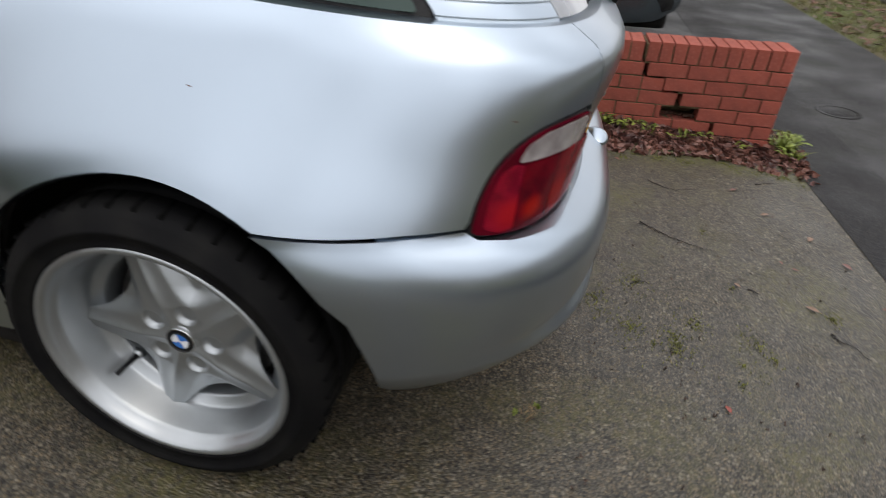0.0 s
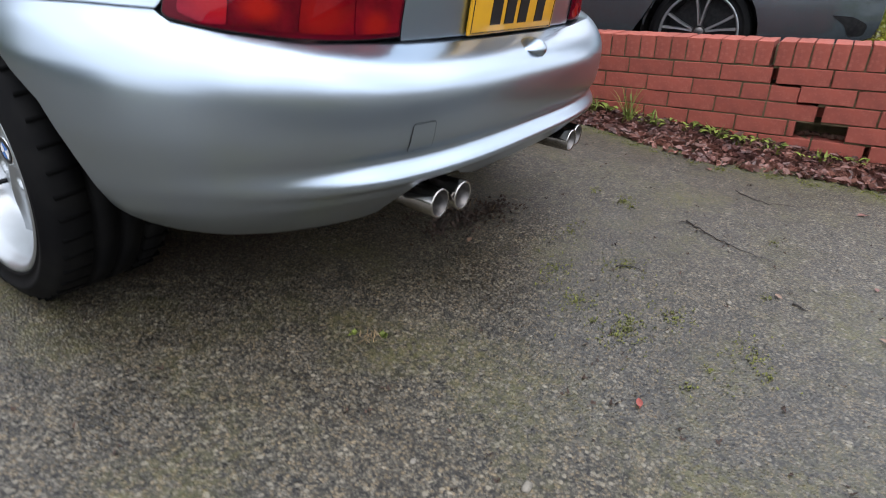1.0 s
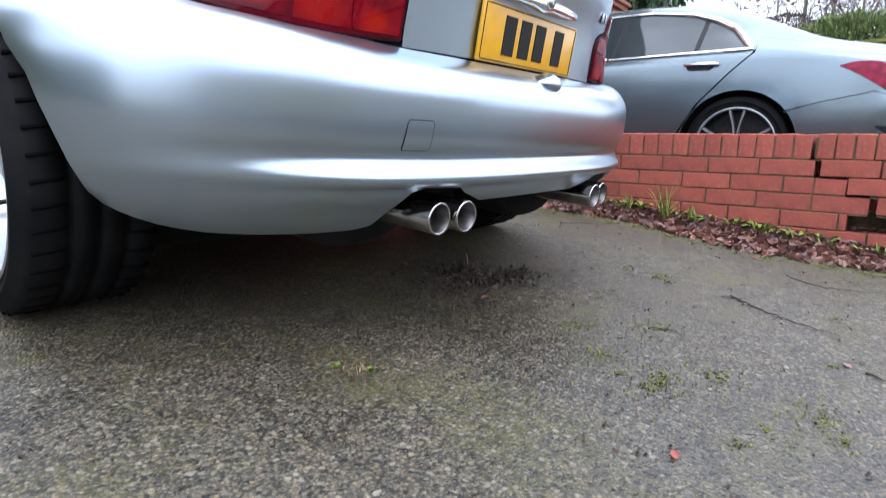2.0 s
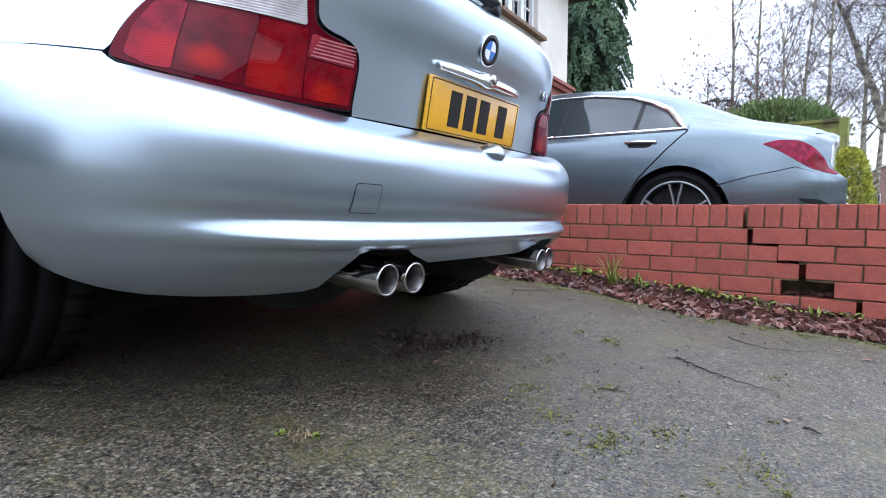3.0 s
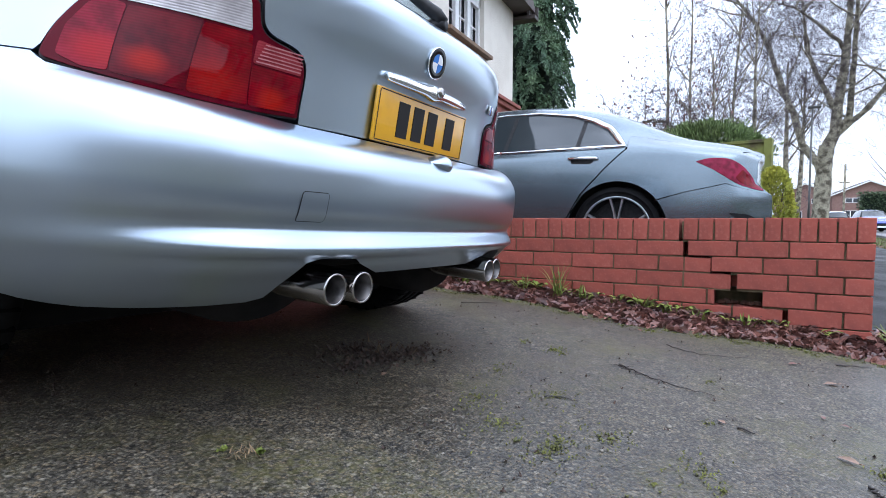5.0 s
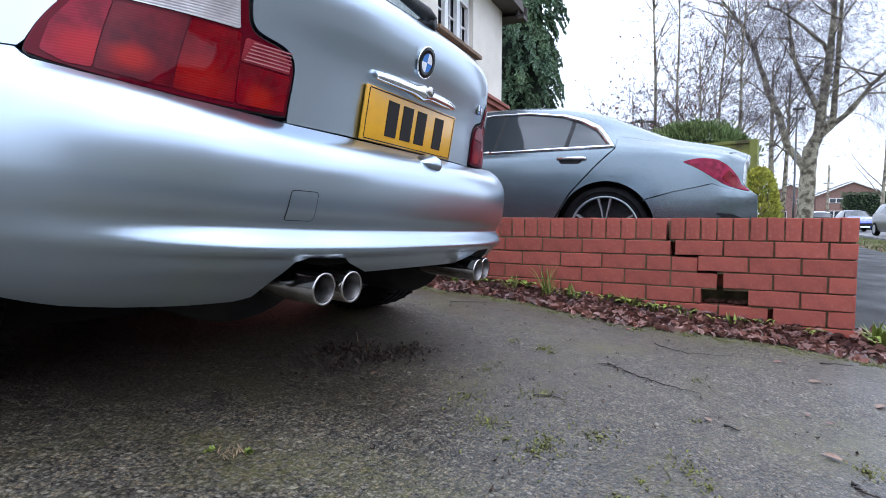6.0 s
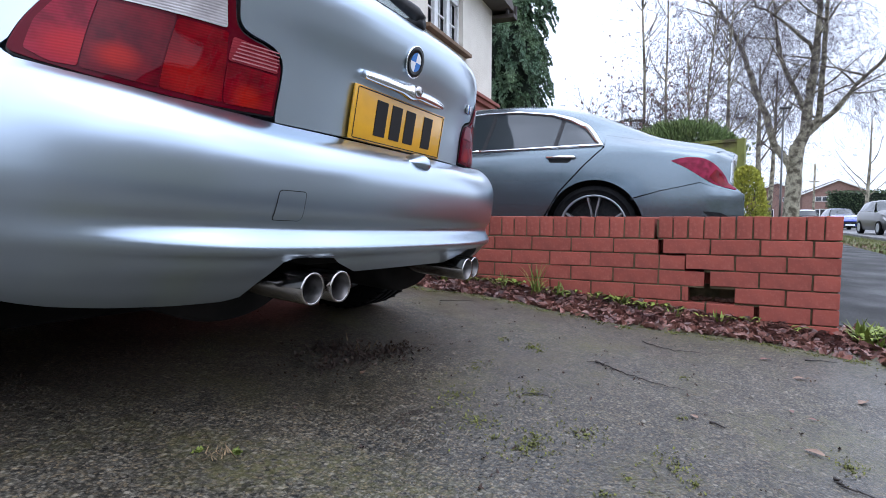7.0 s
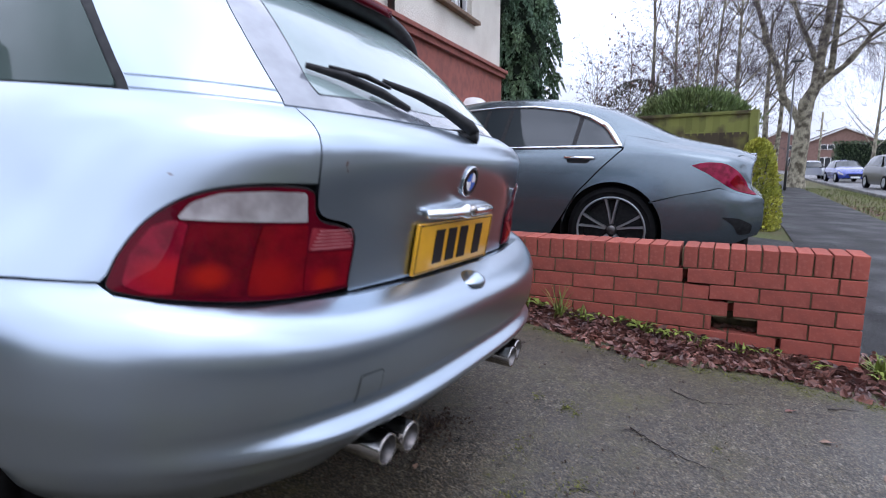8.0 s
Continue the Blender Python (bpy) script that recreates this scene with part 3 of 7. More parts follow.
setting("pavement", sheet([-30, -12, -6] + [i * 0.5 for i in range(-8, 25)] + [14, 18, 25, 40, 70],
                          [-3.65 + i * 0.167 for i in range(11)], -0.004), TARMAC, "dark grey tarmac pavement with patched repairs", "pavement")
setting("road", sheet([-60, -20, -5, 0, 5, 10, 15, 20, 30, 50, 80, 120], [-11.6, -10, -8, -6.8, -5.85], 0.0, lambda x, y: -0.40), ROADMAT,
        "pale grey tarmac residential road", "road")
bm = bmesh.new()
for i in range(60):
    box(bm, -20 + i * 1.5, -5.80, -0.38, 1.48, 0.12, 0.14, bevel=0.015)
setting("kerb", bm, ROADMAT, "low concrete kerb between verge and road", "kerb")

# ---- brick wall between the drives ----
WALL_X, WALL_END, WALL_TOP = 1.80, -1.845, 0.357
wall = thing("wall_garden", "low red brick garden wall with a stepped crack and a missing brick", "brick wall", kind="structure")
EVEN = [(-1.845, -1.749), (-1.739, -1.543), (-1.533, -1.337), (-1.327, -1.124)]
ODD = [(-1.845, -1.649), (-1.640, -1.442), (-1.433, -1.229)]
# for each course: bricks past the crack, odd pieces beside it, and where the even run begins
COURSES = [(EVEN, [], -1.098), (ODD, [(-1.222, -1.110), (-1.101, -0.992)], -0.982), (EVEN[:3], [(-1.308, -1.108)], -1.098), (ODD[:2], [(-1.240, -1.213)], -1.204),
           (EVEN[:2], [(-1.520, -1.323), (-1.313, -1.105)], -1.095), (ODD[:2], [(-1.424, -1.225)], -1.215), (EVEN[:2], [(-1.520, -1.323)], -1.313)]


def brick_mesh(name, sx, sy, sz, seed):
    """A brick with slightly wavering, chipped arrises."""
    rnd = random.Random(seed)
    bm = bmesh.new()
    box(bm, 0, 0, 0, sx, sy, sz)
    along = [e for e in bm.edges if abs((e.verts[0].co - e.verts[1].co).y) > sy * 0.9]
    bmesh.ops.subdivide_edges(bm, edges=along, cuts=4 if sy > 0.15 else 2)
    for v in bm.verts:
        v.co += Vector((rnd.uniform(-1, 1), rnd.uniform(-1, 1), rnd.uniform(-1, 1))) * 0.0013
    bmesh.ops.bevel(bm, geom=[e for e in bm.edges if e.is_manifold and e.calc_face_angle(0) > 1.0], offset=0.0020, segments=1, affect="EDGES")
    me = bpy.data.meshes.new(name)
    bm.to_mesh(me)
    bm.free()
    me.materials.append(BRICK)
    return me


STRETCHERS = [brick_mesh("brick", 0.1025, 0.2175, 0.0685, i) for i in range(4)]
HALVES = [brick_mesh("brick_half", 0.1025, 0.1045, 0.0685, 10 + i) for i in range(3)]
SOLDIERS = [brick_mesh("brick_on_edge", 0.215, 0.067, 0.1045, 20 + i) for i in range(4)]
rnd = random.Random(5)
WALL_FAR = 3.6
rest = bmesh.new()


def lay(y0, y1, zc, out=0.0):
    """One stretcher, or a piece of one, in the wall's face from y0 to y1."""
    ln, yc = y1 - y0, (y0 + y1) / 2
    if ground_z(1.7, yc) > zc + 0.05:
        return
    if yc < 2.2:
        me, full = (rnd.choice(STRETCHERS), 0.215) if ln > 0.15 else (rnd.choice(HALVES), 0.1025)
        share("brick", me, wall, pose(WALL_X + 0.051 + rnd.uniform(-0.0018, 0.0018) - out, yc, zc + rnd.uniform(-0.0008, 0.0008), rnd.uniform(-0.35, 0.35), 0, rnd.uniform(-0.4, 0.4)) @ Matrix.Diagonal((1, ln / full, 1, 1)))
    else:
        box(rest, WALL_X + 0.051, yc, zc, 0.1025, ln, 0.065, bevel=0.003)


for c, (past, pieces, y) in enumerate(COURSES):
    zc = WALL_TOP - 0.1025 - 0.010 - 0.075 * c - 0.0325
    for y0, y1 in past:
        lay(y0, y1, zc + 0.005, 0.006)
    for y0, y1 in pieces:
        lay(y0, y1, zc)
    while y < WALL_FAR:
        lay(y, y + 0.209, zc)
        y += 0.2185
y, i = WALL_END, 0
while y < WALL_FAR:
    past = i < 11
    w = 0.0600 if past else 0.0655
    if y < 2.2:
        share("brick", rnd.choice(SOLDIERS), wall, pose(WALL_X + 0.1075 - (0.005 if past else 0), y + w / 2, WALL_TOP - 0.05125 + (0.003 if past else 0) + rnd.uniform(-0.0015, 0.0015), rnd.uniform(-0.6, 0.6), 0, rnd.uniform(-0.5, 0.5)) @ Matrix.Diagonal((1, w / 0.065, 1, 1)))
    else:
        box(rest, WALL_X + 0.1075, y + w / 2, WALL_TOP - 0.05125, 0.215, w, 0.1025, bevel=0.003)
    y += w + 0.0085
    i += 1
    if i == 11:
        y = -1.079
for c in range(7):
    zc = WALL_TOP - 0.1125 - 0.075 * c - 0.0325
    y = WALL_END + (0.1125 if c % 2 else 0.0)
    while y < WALL_FAR:
        if c != 3 or y > -1.2 or y + 0.215 < -1.45:
            box(rest, WALL_X + 0.164, y + 0.1075, zc, 0.1025, 0.215, 0.065, bevel=0.003)
        y += 0.225
tagged(part("far_bricks", rest, BRICK, wall, smooth_faces=False), kind="stuff")
core = bmesh.new()


# the crack's two lips in each course: the end of the bricks past it, and where the sound wall begins
LIPS = [(-1.124, -1.098), (-1.229, -1.222), (-1.337, -1.308), (-1.432, -1.240), (-1.543, -1.520), (-1.440, -1.424), (-1.543, -1.520), (-1.543, -1.520)]
TOP_LIPS = (-1.0915, -1.079)


def bed(c, cx, zc, sx, sz, lips):
    """A course's mortar from end to end, parted by the crack; its bed joint stays open where the crack steps along it."""
    a, b = lips
    below = LIPS[min(c + 1, 7)][1]
    if below < a:
        box(core, cx, (WALL_END + 0.006 + below) / 2, zc, sx, below - WALL_END - 0.006, sz)
        box(core, cx, (below + a) / 2, zc + 0.0075, sx, a - below, sz - 0.015)
    else:
        box(core, cx, (WALL_END + 0.006 + a) / 2, zc, sx, a - WALL_END - 0.006, sz)
    box(core, cx, (b + WALL_FAR) / 2, zc, sx, WALL_FAR - b, sz)


for c in range(8):
    zc = WALL_TOP - 0.1125 - 0.075 * c
    if c != 3:
        bed(c, WALL_X + 0.1075, zc - 0.0375, 0.206, 0.0762, LIPS[c])
    else:
        box(core, WALL_X + 0.19, (WALL_END + WALL_FAR) / 2, zc - 0.0375, 0.034, WALL_FAR - WALL_END - 0.012, 0.0762)
        box(core, WALL_X + 0.06, (WALL_END - 1.436) / 2, zc - 0.0375, 0.104, -1.436 - WALL_END - 0.012, 0.0762)
        box(core, WALL_X + 0.06, (WALL_FAR - 1.236) / 2, zc - 0.0375, 0.104, WALL_FAR + 1.236, 0.0762)
bed(-1, WALL_X + 0.1075, WALL_TOP - 0.0625, 0.206, 0.100, TOP_LIPS)
part("mortar", core, MORTAR, wall, "sandy mortar with green algae", False)
# broken bits left in the hole, its shade put into their dark colour
SHADEDCRUMBS = material("shaded_crumbled_brick", (0.085, 0.042, 0.030), 0.95, 0.0, specular=0.1, dark=(0.045, 0.030, 0.022), scale=40.0, bump=0.6, bump_scale=200.0)
rub = random.Random(15)
for k in range(7):
    bm = bmesh.new()
    bmesh.ops.create_icosphere(bm, subdivisions=1, radius=rub.uniform(0.008, 0.019))
    for v in bm.verts:
        v.co = Vector((v.co.x * rub.uniform(0.8, 1.3), v.co.y * rub.uniform(0.8, 1.5), v.co.z * 0.8)) * rub.uniform(0.8, 1.15)
    bmesh.ops.translate(bm, verts=bm.verts, vec=(WALL_X + rub.uniform(0.045, 0.10), -1.425 + 0.026 * k + rub.uniform(0, 0.012), WALL_TOP - 0.1125 - 0.290 + rub.uniform(0, 0.008)))
    part("brick_fragment", bm, SHADEDCRUMBS, wall, "", False)

# ---- the silver hatchback coupe ----


NG = 3.4
GLASS = dict(
    z=(0.885, 0.905, 0.95, 1.00, 1.05, 1.10, 1.15, 1.18, 1.205, 1.225),
    w=(0.664, 0.658, 0.646, 0.630, 0.612, 0.590, 0.560, 0.530, 0.480, 0.40),
    d=(0.615, 0.605, 0.585, 0.565, 0.545, 0.525, 0.500, 0.480, 0.43, 0.36),
    c=(0.0, 0.0, 0.03, 0.065, 0.10, 0.14, 0.185, 0.21, 0.24, 0.26))


def cabin(a, z):
    """The cabin above the belt: side glass, pillars and the raked rear glass."""
    w, d, c = table(GLASS, "w", z), table(GLASS, "d", z), table(GLASS, "c", z)
    t = abs(a)
    if t < ARC_END:
        p = float(np.interp(t, ARC, PH))
        x, y = w * math.sin(p) ** (2 / NG), c - d * max(0.0, math.cos(p)) ** (2 / NG)
    else:
        x, y = w, c + t - ARC_END
    return math.copysign(x, a), y, z


def eased(pts, times=2, closed=False):
    """Corners cut off a line of points, again and again, until it reads as a curve."""
    for _ in range(times):
        out, k = ([] if closed else [pts[0]]), len(pts)
        for i in range(k if closed else k - 1):
            p, q = pts[i], pts[(i + 1) % k]
            out += [(p[0] * 0.75 + q[0] * 0.25, p[1] * 0.75 + q[1] * 0.25), (p[0] * 0.25 + q[0] * 0.75, p[1] * 0.25 + q[1] * 0.75)]
        pts = out if closed else out + [pts[-1]]
    return pts


def mirrored(poly):
    return [(-u, v) for u, v in reversed(poly)]


coupe = thing("coupe", "silver hatchback coupe with four tailpipes parked on the driveway", "car", DRIVE)
ARCH_Z, ARCH_R = 0.312, 0.352
LAMP = [(-0.788, 0.609), (-0.797, 0.632), (-0.795, 0.668), (-0.778, 0.717), (-0.735, 0.752), (-0.672, 0.768), (-0.600, 0.772), (-0.533, 0.769),
        (-0.520, 0.745), (-0.508, 0.724), (-0.485, 0.710), (-0.432, 0.702), (-0.406, 0.690), (-0.390, 0.662), (-0.383, 0.583),
        (-0.480, 0.579), (-0.600, 0.583), (-0.727, 0.597)]


def grown(poly, by):
    """The polygon pushed outwards."""
    pts, k = [], len(poly)
    area = sum(poly[i - 1][0] * poly[i][1] - poly[i][0] * poly[i - 1][1] for i in range(k))
    s = 1 if area > 0 else -1
    for i, p in enumerate(poly):
        a, b = Vector(poly[i - 1]), Vector(poly[(i + 1) % k])
        t = (b - a).normalized()
        pts.append((p[0] + s * t.y * by, p[1] - s * t.x * by))
    return pts


def arch(z0, z1, side=-1, rear=True, steps=14):
    """The wheel arch's edge from height z0 to z1 on the rear or front flank, as (a, z)."""
    pts = []
    for i in range(steps + 1):
        z = z0 + (z1 - z0) * i / steps
        y = math.sqrt(max(0.0, ARCH_R ** 2 - (z - ARCH_Z) ** 2)) * (-1 if rear else 1)
        pts.append((side * arc_of(y, table(BUMPER, "d", min(z, 0.60))), z))
    return pts


def arch_over(side=-1, z0=0.602, z1=0.24, steps=34):
    pts = []
    a0, a1 = math.asin((z0 - ARCH_Z) / ARCH_R), math.asin((z1 - ARCH_Z) / ARCH_R)
    for i in range(steps + 1):
        t = math.pi - a0 + (a1 - (math.pi - a0)) * i / steps
        y, z = ARCH_R * math.cos(t), ARCH_Z + ARCH_R * math.sin(t)
        pts.append((side * arc_of(y, table(UPPER, "d", z)), z))
    return pts


# bumper
left_low = [(-0.468, 0.258), (-0.437, 0.297), (-0.416, 0.328), (-0.390, 0.336), (-0.300, 0.334), (-0.278, 0.322), (-0.235, 0.308), (-0.206, 0.299), (0.0, 0.299)]
right_low = [(-u, v) for u, v in reversed(left_low[:-1])]
edge_l = arch(0.614, 0.52, -1, True, 6)
left_bottom = [(-1.036, 0.48), (-1.020, 0.44), (-1.004, 0.40), (-0.990, 0.365), (-0.978, 0.331), (-0.968, 0.302), (-0.946, 0.282), (-0.920, 0.271), (-0.892, 0.263), (-0.857, 0.255), (-0.815, 0.249), (-0.77, 0.245), (-0.687, 0.244), (-0.577, 0.246), (-0.50, 0.250)]
top_l = [(-0.376, bumper_top(0.376) - 0.001), (-0.480, 0.576), (-0.600, 0.580), (-0.727, 0.594), (-0.786, 0.604), (-0.802, 0.619), (-0.92, 0.620)]
poly = edge_l + left_bottom + left_low + right_low + [(-u, v) for u, v in reversed(left_bottom)] + [(-u, v) for u, v in reversed(edge_l)]
poly += [(-u, v) for u, v in reversed(top_l)] + [(0.2, 0.570), (0.0, 0.570), (-0.2, 0.570)] + top_l
bumper_ob = part("rear_bumper", patch(poly, bumper, (0.02, 0.0075), depth=0.02, edge=0.010), PAINT, coupe, "painted silver rear bumper with a full-width lip")

# hatch: bounded by the lamps' inner edges and the seams up to the rear glass
hatch_l = [(-0.377, 0.576), (-0.384, 0.664), (-0.400, 0.694), (-0.429, 0.708), (-0.482, 0.716), (-0.503, 0.729), (-0.514, 0.748), (-0.527, 0.776), (-0.546, 0.830), (-0.572, 0.898)]
# the ledge on top of the bumper, under lamps and tailgate
bm = bmesh.new()
ledge = []
for i in range(97):
    a = -0.96 + 1.92 * i / 96
    zt = float(np.interp(abs(a), (0.0, 0.376, 0.48, 0.60, 0.727, 0.786, 0.802, 0.92, 0.96), (0.568, 0.572, 0.5745, 0.5785, 0.5925, 0.6025, 0.6175, 0.6185, 0.617)))
    xo, yo, zo = bumper(a, zt)
    xi, yi = contour(a, 0.80, 0.615)
    ledge.append((bm.verts.new((xo, yo, zt)), bm.verts.new((xi, yi, zt + 0.002))))
for p, q in zip(ledge, ledge[1:]):
    bm.faces.new((p[0], q[0], q[1], p[1]))
part("bumper_ledge", bm, PAINT, coupe)
hatch_l = eased(hatch_l)
poly = [(-u, v) for u, v in hatch_l] + [(0.3, 0.898), (0.0, 0.898), (-0.3, 0.898)] + hatch_l[::-1] + [(-0.2, 0.577), (0.0, 0.577), (0.2, 0.577)]
hatch = part("tailgate", patch(poly, upper, 0.018, depth=0.015, edge=0.010), PAINT, coupe)

# quarter panels
lamp_out = grown(LAMP, 0.003)
for side in (-1, 1):
    q = [(-0.575, 0.898), (-0.549, 0.830), (-0.5305, 0.776)] + eased([p for p in lamp_out[6:0:-1]]) + [(-0.806, 0.622), (-0.92, 0.6230), (-1.06, 0.6180)]
    q += arch_over(-1, 0.617, 0.235) + [(-(ARC_END + 0.45), 0.215), (-(ARC_END + 0.62), 0.215), (-(ARC_END + 0.62), 0.895), (-(ARC_END + 0.2), 0.898), (-1.1, 0.898), (-0.8, 0.898)]
    if side > 0:
        q = mirrored(q)
    part("quarter_panel", patch(q, upper, 0.022, depth=0.02, edge=0.012), PAINT, coupe)
    # wheel-arch liner
    bm = lathe([(0.352, 0.0), (0.372, 0.03), (0.372, 0.30), (0.02, 0.30)], 40)
    bmesh.ops.transform(bm, matrix=Matrix.Translation((0.815 * side, 0, ARCH_Z + 0.002)) @ Matrix.Diagonal((-side, 1, 1, 1)), verts=bm.verts)
    bmesh.ops.delete(bm, geom=[f for f in bm.faces if f.calc_center_median().z < (0.36 if f.calc_center_median().y < -0.05 else 0.22)], context="FACES")
    part("arch_liner", bm, UNDER, coupe)

# tail lamps
CELLS = [[(-0.772, 0.618), (-0.778, 0.662), (-0.766, 0.702), (-0.742, 0.712), (-0.716, 0.708), (-0.699, 0.604), (-0.735, 0.605)],
         [(-0.697, 0.603), (-0.714, 0.708), (-0.604, 0.707), (-0.590, 0.594)],
         [(-0.588, 0.594), (-0.602, 0.707), (-0.518, 0.707), (-0.502, 0.658), (-0.488, 0.590)],
         [(-0.486, 0.590), (-0.500, 0.658), (-0.399, 0.656), (-0.393, 0.592)],
         [(-0.500, 0.661), (-0.507, 0.702), (-0.438, 0.695), (-0.412, 0.683), (-0.401, 0.660)]]


def bulb(a, z):
    p = upper(a, z)
    return p[0], p[2]


CELL_MATS = [lens("outer_cell", (0.25, 0.006, 0.022), (0.13, 0.002, 0.012), bulb(-0.72, 0.632), (0.34, 0.008, 0.012), 0.05),
             lens("dark_cell", (0.125, 0.002, 0.008), (0.07, 0.001, 0.006), bulb(-0.660, 0.629), (0.33, 0.010, 0.005), 0.036),
             lens("centre_cell", (0.185, 0.003, 0.008), (0.115, 0.0015, 0.006), bulb(-0.553, 0.618), (0.25, 0.006, 0.005), 0.060),
             lens("lobe_cell", (0.185, 0.003, 0.009), (0.115, 0.002, 0.007), bulb(-0.447, 0.606), (0.30, 0.010, 0.005), 0.040),
             lens("reflector_cell", (0.27, 0.030, 0.040), (0.19, 0.018, 0.026))]
CLEAR_POLY = [(-0.737, 0.714), (-0.727, 0.740), (-0.690, 0.756), (-0.620, 0.762), (-0.548, 0.762), (-0.534, 0.735), (-0.522, 0.712)]
LAMP_EDGE = eased([(-0.781, 0.6070), (-0.789, 0.6100), (-0.7955, 0.616)] + LAMP[1:14] + [(-0.3835, 0.590), (-0.3845, 0.5835), (-0.393, 0.5825)] + LAMP[15:], 2, True)
for side in (-1, 1):
    fix = (lambda p: p) if side < 0 else mirrored
    lamp = part("tail_lamp", patch(fix(LAMP_EDGE), upper, 0.016, depth=0.02, lift=0.002, edge=0.008), BLACK, coupe, "black-edged tail lamp")
    part("red_lens", patch(fix(grown(LAMP_EDGE, -0.003)), upper, 0.012, depth=0.006, lift=0.0065, edge=0.007), RED, lamp, "deep red ribbed lens")
    for cell, mat in zip(CELLS, CELL_MATS):
        part("lamp_cell", patch(fix(rounded(cell, 0.006)), upper, 0.012, depth=0.002, lift=0.0078, edge=0.007), mat, lamp, "moulded red lens cell")
    for k in range(6):
        zk = 0.664 + k * 0.0062
        ln = [(-0.496 + 0.001 * k, zk), (-0.406 - 0.002 * max(0, k - 2), zk), (-0.406 - 0.002 * max(0, k - 2), zk + 0.0022), (-0.496 + 0.001 * k, zk + 0.0022)]
        part("reflector_rib", patch(fix(ln), upper, 0.02, depth=0.0, lift=0.0092, edge=0.02), PALERED, lamp, "pale reflector rib")
    part("reversing_lens", patch(fix(rounded(CLEAR_POLY, 0.008)), upper, 0.012, depth=0.002, lift=0.0085, edge=0.007), CLEAR, lamp, "clear reversing lens")

# side and roof
for side in (-1, 1):
    fix = (lambda p: p) if side < 0 else mirrored
    AE = ARC_END

    def at_y(y, z):
        """a of the cabin's outline at y, height z."""
        w, d, c = table(GLASS, "w", z), table(GLASS, "d", z), table(GLASS, "c", z)
        if y >= c:
            return -(AE + y - c)
        return -float(np.interp(math.acos(min(1.0, (c - y) / d) ** (NG / 2)), PH, ARC))

    win = [(-0.953, 0.906), (-0.966, 0.985), (-0.985, 1.055), (-1.03, 1.13), (at_y(0.55, 1.165), 1.165), (at_y(0.62, 0.906), 0.906)]
    part("side_window", patch(fix(rounded(win, [0.012, 0.06, 0.06, 0.05, 0.02, 0.01])), cabin, 0.03, depth=0.004, lift=-0.0015, edge=0.02), DEEPGLASS, coupe, "tinted rear side window")
    frame_poly = grown(rounded(win, [0.012, 0.06, 0.06, 0.05, 0.02, 0.01]), 0.030)
    ring = patch(fix(frame_poly), cabin, 0.03, depth=0.004, lift=-0.0045, edge=0.02)
    part("window_seal", ring, BLACK, coupe, "black rubber window seal")
    pil = eased([(-0.594, 0.893), (-0.594, 0.95), (-0.594, 1.01), (-0.592, 1.09), (-0.565, 1.15), (-0.50, 1.20), (-0.46, 1.212)]) + [(-0.9, 1.215), (-(AE + 0.6), 1.215),
           (at_y(0.55, 1.180), 1.180), (-0.99, 1.150), (-0.952, 1.065), (-0.936, 0.985), (-0.921, 0.8985), (-0.921, 0.893)]
    part("rear_pillar", patch(fix(pil), cabin, 0.025, depth=0.01, edge=0.012), PAINT, coupe, "silver rear pillar with moulded grooves")
    for zg in (0.9035, 0.925):
        strip = [(-0.592, zg), (-0.924, zg), (-0.924, zg + 0.0018), (-0.592, zg + 0.0018)]
        part("pillar_groove", patch(fix(strip), cabin, 0.02, depth=0.0, lift=0.0010, edge=0.02), GREYPAINT, coupe)

# rear glass, heated-film edge, spoiler
glass_l = eased([(-0.5905, 0.9025), (-0.5905, 0.95), (-0.5905, 1.01), (-0.5885, 1.09), (-0.561, 1.15), (-0.50, 1.192)])
poly = glass_l + [(-u, v) for u, v in reversed(glass_l)] + [(0.3, 0.903), (0.0, 0.902), (-0.3, 0.903)]
rear_glass = part("rear_window", patch(poly, cabin, 0.03, depth=0.004, edge=0.015), REARGLASS, coupe, "raked rear window with a pale middle")
# pale middle of the glass: mist plus a painted sky reflection
pale_l = eased([(-0.475, 0.930), (-0.485, 0.95), (-0.472, 1.00), (-0.464, 1.06), (-0.456, 1.12), (-0.44, 1.165), (-0.42, 1.185)])
part("mist", patch(pale_l + [(-u, v) for u, v in reversed(pale_l)] + [(0.3, 0.935), (0.0, 0.93), (-0.3, 0.935)], cabin, 0.03, depth=0.0, lift=0.0012, edge=0.015), SKYMISTGLASS, rear_glass, "misted glass, the sky's reflection put into its pale colour")
bm = bmesh.new()
ring = []
for i in range(121):
    a = -(ARC_END + 0.6) + (2 * ARC_END + 1.2) * i / 120
    p, q = upper(a, 0.8975), cabin(a, 0.900)
    ring.append((bm.verts.new((p[0], p[1], 0.8975)), bm.verts.new((q[0] * 0.985, q[1] + 0.01, 0.9005))))
for r0, r1 in zip(ring, ring[1:]):
    bm.faces.new((r0[0], r1[0], r1[1], r0[1]))
part("belt_panel", bm, PAINT, coupe)
bm = bmesh.new()
rows = []
